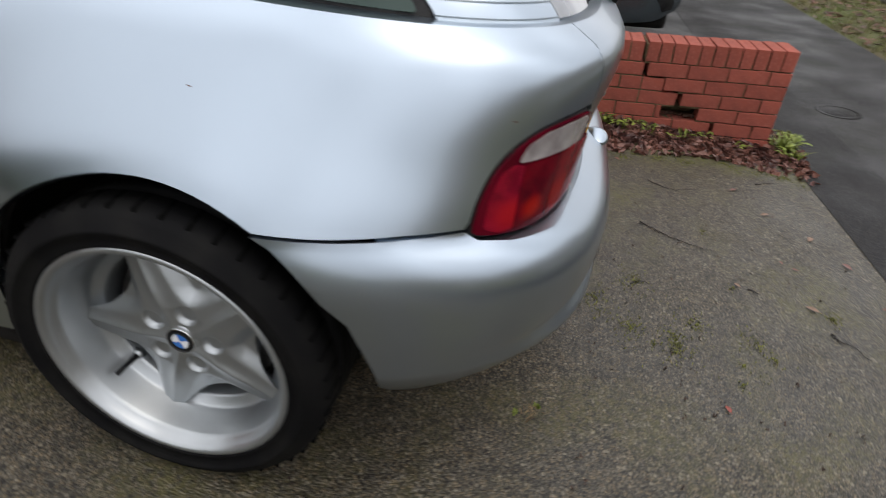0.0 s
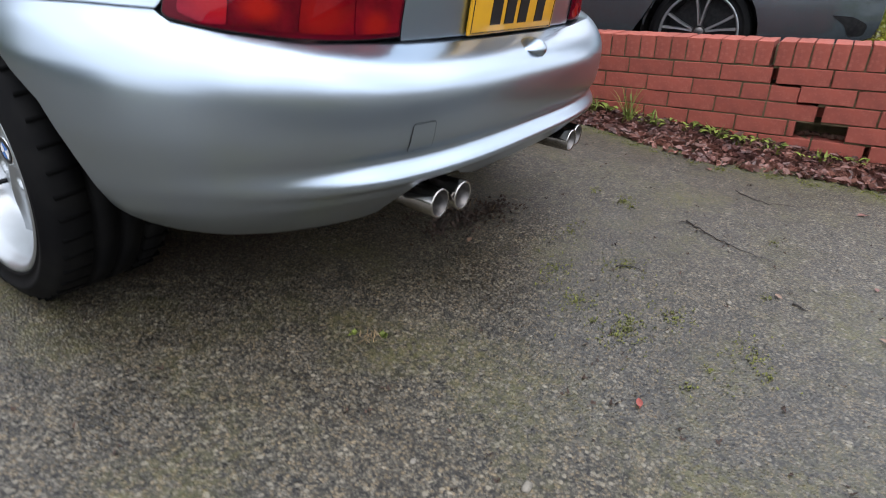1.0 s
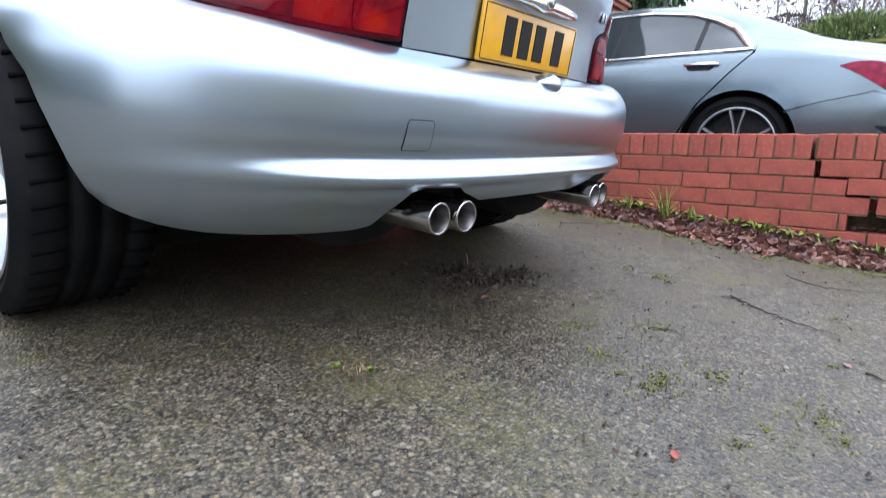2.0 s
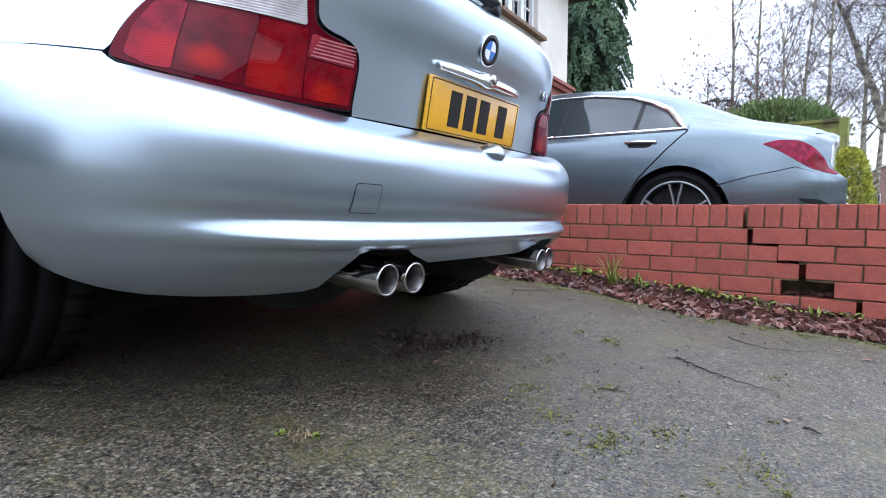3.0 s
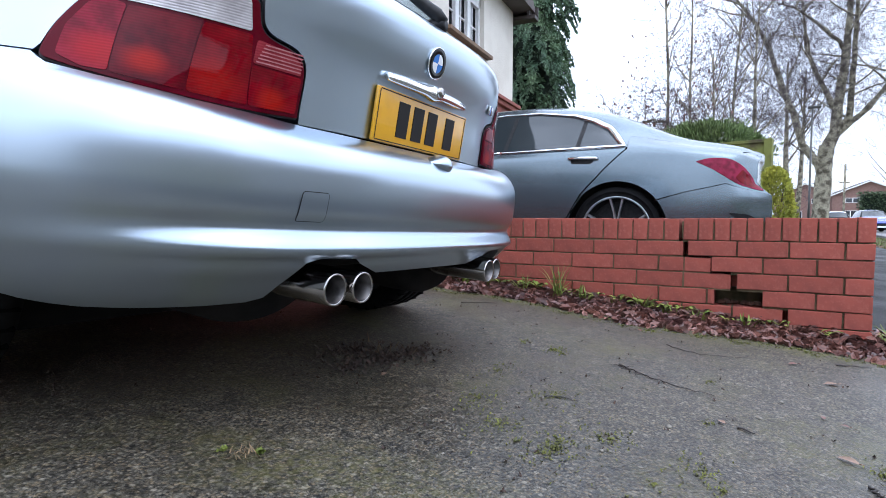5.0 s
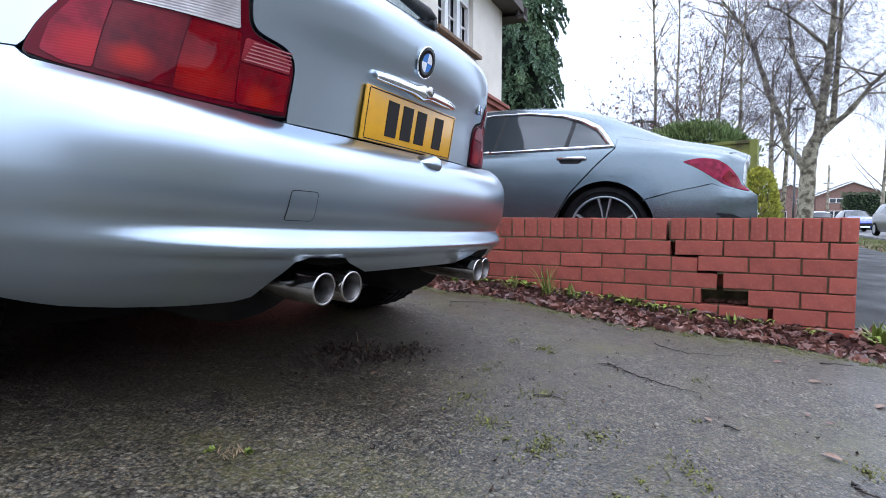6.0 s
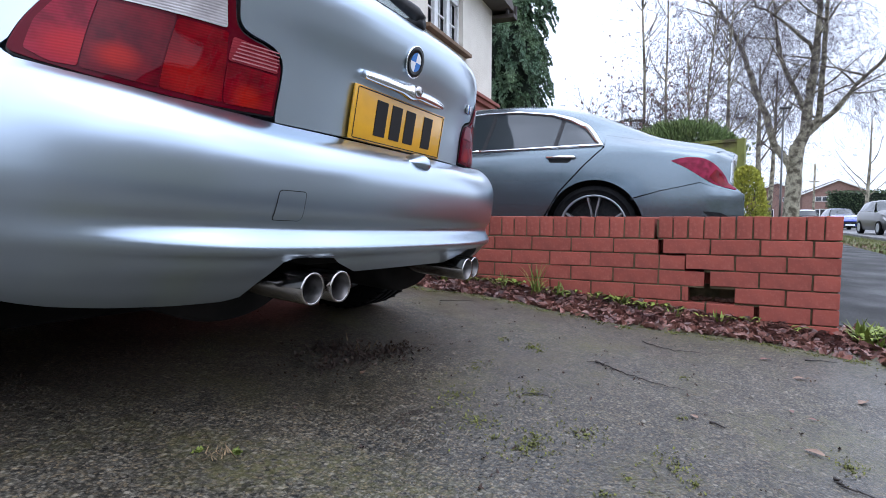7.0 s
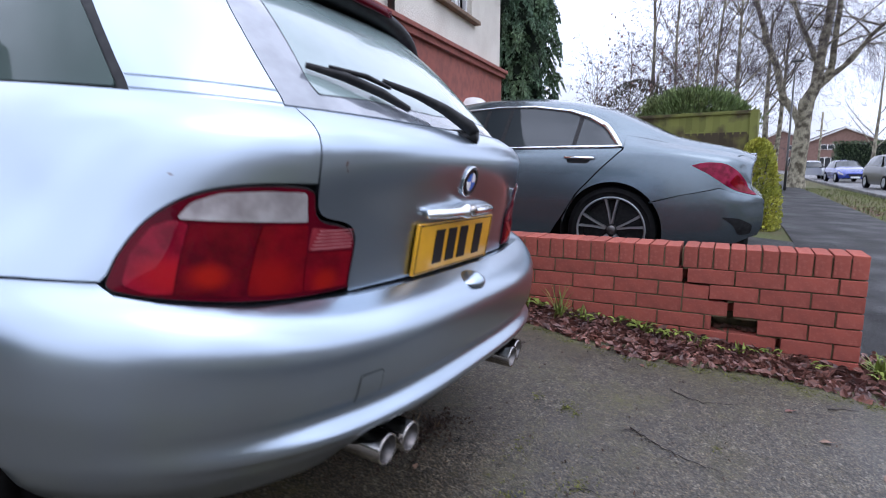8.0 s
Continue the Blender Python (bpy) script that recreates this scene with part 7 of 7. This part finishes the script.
# weeds in the litter, each a plant of its own
WEEDS = [(1.74, -0.30, 9, 0.10, 0.006), (1.72, -0.50, 26, 0.17, 0.004), (1.73, -0.64, 10, 0.09, 0.008), (1.75, -0.80, 9, 0.07, 0.010), (1.72, -0.95, 12, 0.09, 0.011),
         (1.70, -1.05, 8, 0.07, 0.011), (1.72, -1.18, 9, 0.06, 0.010), (1.74, -1.38, 8, 0.07, 0.008), (1.74, -0.10, 14, 0.09, 0.009), (1.71, 0.05, 12, 0.10, 0.010),
         (1.73, 0.25, 12, 0.10, 0.009), (1.80, -1.93, 16, 0.11, 0.013), (1.86, -1.99, 14, 0.10, 0.013), (1.74, -1.98, 10, 0.08, 0.012), (1.95, -2.02, 9, 0.08, 0.011)]
for i, (x, y, n, h, w) in enumerate(WEEDS):
    weed(x, y, n + 10, h * 1.5, w * 0.6, 200 + i)

# unseen dark hedge, added to close the place behind the camera and darken reflections
leafy("unseen_tall_hedge", "unseen tall dark hedge added to darken reflections", "hedge", pose(-5.2, 0, 0.0), 12000,
      lambda r: (lambda x, y, z: (Vector((x, y, z)), Vector((1, 0, 0.3))))(r.uniform(-0.5, 0.3), r.uniform(3.5, 9.5), r.uniform(0.0, 3.4)), 0.16, HEDGE, 41, stems=False)


# a second unseen hedge, lower, added for reflections in the coupe's flank
leafy("unseen_low_hedge", "unseen low dark hedge added to darken reflections", "hedge", pose(-5.2, 0, 0.0), 9000,
      lambda r: (lambda x, y, z: (Vector((x, y, z)), Vector((1, 0, 0.3))))(r.uniform(-0.45, 0.25), r.uniform(0.3, 3.5), r.uniform(-0.15, 0.95)), 0.12, CONIFER, 43, stems=False)
# solid core, again with the inner shade in its colour
part("shaded_core", boxed(-0.12, 1.9, 0.40, 0.42, 3.1, 1.0), SHADE, bpy.data.objects["unseen_low_hedge"], "solid core, coloured near-black for shade inside the hedge", False)

# unseen house up the drive, added as a dark mass for the glass to reflect
own = thing("unseen_house", "unseen plain dark brick house added for reflections", "house", pose(-2.6, 13.0, 0.2))
part("wall", boxed(0, 0.2, 2.6, 7.4, 0.4, 5.2), HOUSEBRICK, own, "", False)
bm = bmesh.new()
v = [bm.verts.new(p) for p in ((-4.1, -0.4, 5.1), (4.1, -0.4, 5.1), (4.1, 8.0, 5.1), (-4.1, 8.0, 5.1), (-4.1, 3.6, 8.6), (4.1, 3.6, 8.6))]
for q in ((0, 1, 2, 3), (0, 1, 5, 4), (2, 3, 4, 5), (1, 2, 5), (3, 0, 4)):
    bm.faces.new([v[i] for i in q])
bmesh.ops.recalc_face_normals(bm, faces=bm.faces)
part("roof", bm, ROOFTILE, own, "", False)

# fallen leaves on the verge
rnd = random.Random(91)
verts, faces = [], []
for _ in range(1300):
    x, y = rnd.uniform(1.0, 16.0), rnd.uniform(-5.6, -3.72)
    p = Vector((x, y, ground_z(x, y) - 0.03 + rnd.uniform(0.005, 0.02)))
    s, tilt = rnd.uniform(0.025, 0.055), Euler((rnd.uniform(-0.5, 0.5), rnd.uniform(-0.5, 0.5), rnd.uniform(0, 6.3))).to_matrix()
    i = len(verts)
    for u, w, h in ((-1, 0, 0.1), (-0.3, 0.5, 0.3), (0.5, 0.45, 0.3), (1, 0, 0.1), (0.5, -0.45, 0.3), (-0.3, -0.5, 0.3), (0, 0, 0)):
        verts.append(p + tilt @ Vector((u * s, w * s, h * s)))
    faces += [(i + 6, i + k, i + (k + 1) % 6) for k in range(6)]
tagged(mesh_of("verge_leaves", verts, faces, DEADLEAF, None), "brown fallen leaves scattered over the grass verge", "fallen leaves", kind="stuff")


# ---- small things on the drive, set out in its own plane ----
def on_drive(x, y, z=0.0):
    return DRIVE @ Vector((x, y, z))


def tufts(name, label, category, spots, mat, size, seed, blades=3, kind="stuff", slim=0.32):
    """Cushions of short leaves round the spots (x, y, reach, count)."""
    r = random.Random(seed)
    vs, fs = [], []
    for x, y, reach, count in spots:
        for _ in range(count):
            q, a = abs(r.gauss(0, 0.5)) * reach, r.uniform(0, 2 * math.pi)
            p = on_drive(x + 1.3 * q * math.cos(a), y + 0.8 * q * math.sin(a), 0.0005)
            for _ in range(blades):
                b, s = r.uniform(0, 2 * math.pi), size * r.uniform(0.5, 1.3)
                d, w = Vector((math.cos(b), math.sin(b), r.uniform(0.25, 1.1))) * s, Vector((-math.sin(b), math.cos(b), 0)) * s * slim
                i = len(vs)
                vs += [p - w, p + w, p + d * 0.6 + w * 0.9, p + d, p + d * 0.6 - w * 0.9]
                fs += [(i, i + 1, i + 2, i + 4), (i + 4, i + 2, i + 3)]
    ob = mesh_of(name, vs, fs, mat, None)
    return tagged(ob, label, category, kind=kind)


MOSSLEAF = material("moss_leaf", (0.125, 0.128, 0.028), 0.9, 0.0, dark=(0.070, 0.072, 0.018), scale=30.0, island=0.4)
DRYSTALK = material("dry_stalk", (0.20, 0.14, 0.075), 0.85, 0.0, dark=(0.09, 0.055, 0.032), scale=25.0, island=0.4)
CRUMB = material("dark_crumb", (0.035, 0.022, 0.016), 0.9, 0.0, dark=(0.06, 0.035, 0.024), scale=40.0, island=0.4)
TWIGDARK = material("wet_twig", (0.022, 0.017, 0.014), 0.6, 0.0, dark=(0.04, 0.03, 0.024), scale=60.0)
STONE = material("pale_pebble", (0.20, 0.18, 0.145), 0.85, 0.0, dark=(0.12, 0.105, 0.085), scale=90.0)

moss_spots = [(0.701, -0.723, 0.035, 40), (0.668, -0.842, 0.055, 110), (0.640, -0.88, 0.03, 30), (-0.122, -1.03, 0.018, 18), (-0.138, -1.094, 0.03, 26), (-0.064, -1.101, 0.03, 30),
              (-0.061, -0.964, 0.10, 120), (-0.10, -1.10, 0.13, 160), (0.02, -1.18, 0.10, 90), (-0.131, -1.289, 0.025, 20), (-0.075, -1.394, 0.03, 26)]
moss_spots += [(0.217, -1.665, 0.05, 90), (-0.215, -1.265, 0.025, 20),
              (0.682, -1.319, 0.03, 22), (0.283, -1.345, 0.02, 16), (0.20, -1.0, 0.12, 110), (0.05, -0.86, 0.12, 110), (-0.02, -1.36, 0.12, 90), (0.30, -0.80, 0.10, 60)]
r = random.Random(8)
for i in range(90):  # a green seam along the front of the leaf drift
    y = 0.4 - 2.35 * i / 89
    moss_spots.append((1.44 - 0.06 * math.sin(y * 5) + r.uniform(-0.05, 0.06), y, 0.05, r.choice((10, 24, 50))))
tufts("moss", "low cushions of olive-green moss on the driveway", "moss", moss_spots, MOSSLEAF, 0.0042, 31)
tufts("moss_tuft", "two bright green moss tufts in a worn hollow", "moss", [(-0.509, -0.648, 0.008, 24), (-0.474, -0.700, 0.011, 50)], WEED, 0.0055, 32)
tufts("dry_grass", "flattened dry grass between two moss tufts", "dry grass", [(-0.495, -0.685, 0.035, 26)], DRYSTALK, 0.016, 33, 1, slim=0.08)
tufts("plant_debris", "dark crumbs and dead needles under the tail of the coupe", "debris",
      [(0.163, -0.40, 0.13, 260), (0.156, -0.51, 0.12, 260), (0.278, -0.53, 0.10, 220), (0.03, -0.50, 0.10, 90)], CRUMB, 0.010, 34, 2)
tufts("dead_stems", "thin pale dead stems among the debris", "dry stems", [(0.20, -0.45, 0.12, 22), (0.278, -0.53, 0.06, 10)], DRYSTALK, 0.030, 35, 1, slim=0.05)


def twig(points, radius, label, side=()):
    ob = thing("twig", label, "twig", Matrix.Identity(4), "twigs on the driveway")
    rr = random.Random(len(points) * 7 + int(points[0][0] * 1000))
    path = []
    for (x0, y0), (x1, y1) in zip(points, points[1:]):
        for k in range(5):
            f = k / 5
            path.append(on_drive(x0 + (x1 - x0) * f + rr.uniform(-0.006, 0.006), y0 + (y1 - y0) * f + rr.uniform(-0.006, 0.006), radius * 0.8 + rr.uniform(0, 0.003)))
    path.append(on_drive(*points[-1], radius))
    n = len(path)
    part("stem", tube(path, [radius * (1 - 0.75 * i / (n - 1)) for i in range(n)], 5), TWIGDARK, ob)
    for x0, y0, x1, y1 in side:
        a, b = on_drive(x0, y0, radius), on_drive(x1, y1, radius * 1.6)
        part("side_shoot", tube([a, (a + b) / 2 + Vector((0.004, 0.003, 0.002)), b], [radius * 0.7, radius * 0.5, radius * 0.3], 5), TWIGDARK, ob)


twig([(0.655, -1.055), (0.623, -1.091), (0.575, -1.170), (0.555, -1.212), (0.530, -1.29), (0.529, -1.341)], 0.0026, "long thin dark dead twig with a frayed end",
     [(0.64, -1.07, 0.615, -1.04), (0.63, -1.085, 0.66, -1.10), (0.615, -1.10, 0.60, -1.075), (0.60, -1.13, 0.565, -1.125)])
twig([(1.106, -1.132), (1.05, -1.21), (1.046, -1.264), (1.09, -1.34), (1.154, -1.41)], 0.0022, "curved thin dark twig near the leaf drift")
twig([(1.193, -0.202), (1.29, -0.27), (1.353, -0.324)], 0.0022, "short dark twig near the leaf drift")
twig([(1.302, -1.688), (1.34, -1.73), (1.365, -1.798)], 0.0035, "short dark twig near the pavement")
twig([(0.136, -1.625), (0.10, -1.64), (0.084, -1.668), (0.03, -1.71)], 0.003, "short brown twig on the open driveway")
twig([(0.30, -1.40), (0.285, -1.44)], 0.0035, "stub of dark twig on the driveway")
twig([(0.18, -0.98), (0.21, -1.03), (0.20, -1.06)], 0.002, "hair-thin bent twig on the driveway")


def fallen_leaf(x, y, size, turn, mat, label):
    ob = thing("fallen_leaf", label, "leaf", Matrix.Translation(on_drive(x, y, 0.004)) @ Matrix.Rotation(turn, 4, "Z"), "leaves on the driveway")
    bm = bmesh.new()
    rim = [(-1.0, 0, 0.0), (-0.75, 0.32, 0.10), (-0.3, 0.55, 0.22), (0.25, 0.50, 0.2), (0.7, 0.28, 0.1), (1.15, 0, 0.02), (0.7, -0.26, 0.16), (0.25, -0.5, 0.26), (-0.3, -0.52, 0.2), (-0.75, -0.3, 0.08)]
    mid = [bm.verts.new((u * size, 0, 0.05 * size)) for u in (-0.6, 0.0, 0.6)]
    ring = [bm.verts.new((u * size, w * size, h * size)) for u, w, h in rim]
    near = [0, 0, 0, 1, 2, 2, 2, 1, 0, 0]
    for i in range(10):
        j = (i + 1) % 10
        bm.faces.new((ring[i], ring[j], mid[near[j]]) if near[i] == near[j] else (ring[i], ring[j], mid[near[j]], mid[near[i]]))
    part("blade", bm, mat, ob)
    part("stalk", tube([Vector((-1.0 * size, 0, 0.001)), Vector((-1.5 * size, 0.1 * size, 0.003))], [0.0012, 0.0008], 5), mat, ob)


REDLEAF = material("red_leaf", (0.26, 0.05, 0.032), 0.5, 0.0, dark=(0.16, 0.035, 0.026), scale=60.0)
TANLEAF = material("tan_leaf", (0.24, 0.15, 0.10), 0.6, 0.0, dark=(0.15, 0.09, 0.06), scale=60.0)
fallen_leaf(-0.328, -1.201, 0.012, 0.4, REDLEAF, "small red fallen leaf on the driveway")
for x, y, s, t in ((0.252, -1.609, 0.020, 1.0), (0.964, -1.641, 0.020, 2.0), (0.031, -0.597, 0.014, 0.3), (0.31, -1.37, 0.012, 0.7), (0.80, -1.78, 0.022, 2.6)):
    fallen_leaf(x, y, s, t, TANLEAF, "pale tan fallen leaf on the driveway")
for x, y, s, t in ((0.544, -1.588, 0.010, 0.2), (0.51, -1.63, 0.010, 1.1), (1.30, -1.0, 0.016, 0.6), (1.18, -1.55, 0.018, 2.2), (0.62, -1.86, 0.02, 0.5), (0.35, -1.9, 0.02, 1.5)):
    fallen_leaf(x, y, s, t, DEADLEAF, "dark brown fallen leaf on the driveway")


def pebble(x, y, size, seed):
    ob = thing("pebble", "pale angular pebble on the driveway", "stone", Matrix.Translation(on_drive(x, y, size * 0.25)), "pebbles on the driveway")
    rr = random.Random(seed)
    bm = bmesh.new()
    bmesh.ops.create_icosphere(bm, subdivisions=2, radius=size)
    for v in bm.verts:
        v.co = Vector((v.co.x * 1.25, v.co.y * 0.9, v.co.z * 0.5)) * rr.uniform(0.85, 1.12)
    part("stone", bm, STONE, ob)


for i, (x, y, s) in enumerate(((0.189, -1.272, 0.007), (-0.631, -1.118, 0.010), (-0.27, -0.946, 0.004), (0.42, -1.45, 0.006), (-0.05, -1.18, 0.005), (-0.70, -0.95, 0.006), (0.62, -1.50, 0.006))):
    pebble(x, y, s, i)
r = random.Random(12)
tufts("grit", "dark crumbs of bark and leaf scattered over the driveway", "debris", [(r.uniform(-1.3, 1.4), r.uniform(-1.95, 0.2), 0.02, 2) for _ in range(260)], CRUMB, 0.006, 36, 2)

# pavement: a darker strip next to the drive, a round cover
WETTAR = aggregate("dark_tarmac", ((0.009, 0.009, 0.010), (0.028, 0.028, 0.030)), (0.007, 0.007, 0.008), (0.024, 0.027, 0.011), 120.0, 0.68, 0.2, 0.5, 0.22)
setting("pavement_strip", sheet([i * 0.5 for i in range(-8, 16)], [-2.42, -2.3, -2.2, -2.1, -1.978], 0.002), WETTAR, "darker tarmac strip along the foot of the drives", "pavement")
cover = thing("manhole_cover", "round grey iron cover set in the pavement", "manhole cover", pose(2.85, -2.62, ground_z(2.85, -2.62) - 0.002))
part("ring", lathe([(0.148, -0.01), (0.146, 0.0015), (0.116, 0.0015), (0.1155, -0.01)], 32, "z"), WETTAR, cover, "tarmac-set iron ring")
part("lid", lathe([(0.0, 0.001), (0.113, 0.001), (0.1145, 0.0), (0.1145, -0.01)], 32, "z"), WETTAR, cover)

# broad-leaved weeds
def rosette(x, y, leaves, length, seed, label):
    rr = random.Random(seed)
    ob = thing("weed", label, "weed", pose(x, y, ground_z(x, y) + 0.045), "weeds along the wall")
    for _ in range(leaves):
        a, rise, ln = rr.uniform(0, 2 * math.pi), rr.uniform(0.35, 1.2), length * rr.uniform(0.55, 1.1)
        d, sd = Vector((math.cos(a), math.sin(a), 0)), Vector((-math.sin(a), math.cos(a), 0))
        b = Vector((rr.uniform(-0.03, 0.03), rr.uniform(-0.03, 0.03), 0))
        vs, fs = [], []
        for k in range(9):
            t = k / 8
            c = b + d * ln * t + Vector((0, 0, ln * (rise * t - 0.75 * rise * t * t) + 0.01))
            w = ln * 0.19 * (0.08 if t < 0.2 else math.sin(math.pi * min(1, (t - 0.15) / 0.87)) ** 0.8) * (1.12 if k % 2 else 0.80)
            vs += [c + sd * w + Vector((0, 0, w * 0.25)), c, c - sd * w + Vector((0, 0, w * 0.25))]
        for k in range(8):
            i = 3 * k
            fs += [(i, i + 1, i + 4, i + 3), (i + 1, i + 2, i + 5, i + 4)]
        mesh_of("leaf", vs, fs, WEED, ob, smooth_faces=True)


at_end = [(1.80, -1.96, 13, 0.12), (1.89, -2.02, 11, 0.13), (1.70, -1.91, 6, 0.08), (1.98, -2.05, 7, 0.10), (1.86, -1.94, 8, 0.09), (2.03, -2.01, 6, 0.08)]
along = [(1.73, -0.92, 8, 0.085), (1.71, -1.04, 6, 0.07), (1.735, -1.19, 5, 0.06), (1.74, -1.44, 5, 0.06), (1.75, -0.38, 7, 0.09), (1.72, -0.18, 6, 0.08),
         (1.71, 0.10, 8, 0.10), (1.70, 0.37, 7, 0.09), (1.74, -0.68, 6, 0.07), (1.66, -1.33, 3, 0.05), (1.69, -1.68, 4, 0.06), (1.76, -0.56, 5, 0.06), (1.75, -0.80, 6, 0.08), (1.70, -0.98, 4, 0.05), (1.75, -1.11, 6, 0.07),
         (1.74, -0.28, 5, 0.07), (1.73, -0.04, 6, 0.09), (1.72, 0.24, 6, 0.09), (1.68, -0.62, 3, 0.05), (1.75, -1.52, 4, 0.06)]
for i, (x, y, n, ln) in enumerate(at_end + along):
    rosette(x, y, int(n * 1.5), ln * (0.85 if y > -1.85 else 0.60), 500 + i, "broad-leaved green weed rooted in the leaf drift" if y > -1.85 else "leafy green weed clump at the end of the wall")

# small white rounded canopy on the house, over the roof of the saloon
bm = lathe([(0.0, 0.0), (0.30, 0.0), (0.30, 0.10), (0.24, 0.24), (0.13, 0.32), (0.0, 0.345)], 28, "z")
bmesh.ops.transform(bm, matrix=Matrix.Translation((-1.66, -0.10, 1.42)), verts=bm.verts)
part("door_canopy", bm, JOINERY, house, "small white domed canopy")

# old marks in the coupe's paint
RUST = material("rust_mark", (0.16, 0.075, 0.05), 0.7, 0.0, dark=(0.10, 0.045, 0.03), scale=200.0)
for k, (a, z, w, h) in enumerate(((-0.484, 0.812, 0.0035, 0.013), (-0.477, 0.800, 0.002, 0.006))):
    mark = [(a - w / 2, z - h / 2), (a + w / 2, z - h * 0.3), (a + w * 0.4, z + h / 2), (a - w * 0.6, z + h * 0.2)]
    part("rust_mark", patch(mark, upper, 0.004, depth=0.0, lift=0.0006, edge=0.004), RUST, coupe, "small rust mark in the paint")
for a, z, w in ((-0.777, 0.779, 0.006), (-1.298, 0.785, 0.005)):
    mark = [(a - w, z + 0.001), (a, z - 0.0012), (a + w, z - 0.0004), (a, z + 0.0012)]
    part("stone_chip", patch(mark, upper, 0.004, depth=0.0, lift=0.0006, edge=0.004), RUST, coupe, "small stone chip in the paint")

# grass on the verge
r = random.Random(97)
vs, fs = [], []
for _ in range(9000):
    x, y = 1.5 + 26 * r.random() ** 1.5, r.uniform(-5.72, -3.70)
    p, a, h = Vector((x, y, ground_z(x, y) - 0.03)), r.uniform(0, 2 * math.pi), r.uniform(0.03, 0.09)
    w, d = Vector((math.cos(a), math.sin(a), 0)) * 0.008, Vector((-math.sin(a), math.cos(a), 0)) * h * r.uniform(0.2, 0.9)
    i = len(vs)
    vs += [p - w, p + w, p + d * 0.4 + w * 0.7 + Vector((0, 0, h * 0.6)), p + d + Vector((0, 0, h)), p + d * 0.4 - w * 0.7 + Vector((0, 0, h * 0.6))]
    fs += [(i, i + 1, i + 2, i + 4), (i + 4, i + 2, i + 3)]
VERGEGRASS = material("verge_grass", (0.115, 0.145, 0.035), 0.7, 0.0, dark=(0.15, 0.13, 0.05), scale=1.5, island=0.4)
tagged(mesh_of("verge_grass", vs, fs, VERGEGRASS, None), "short damp green grass on the verge", "grass", kind="stuff")
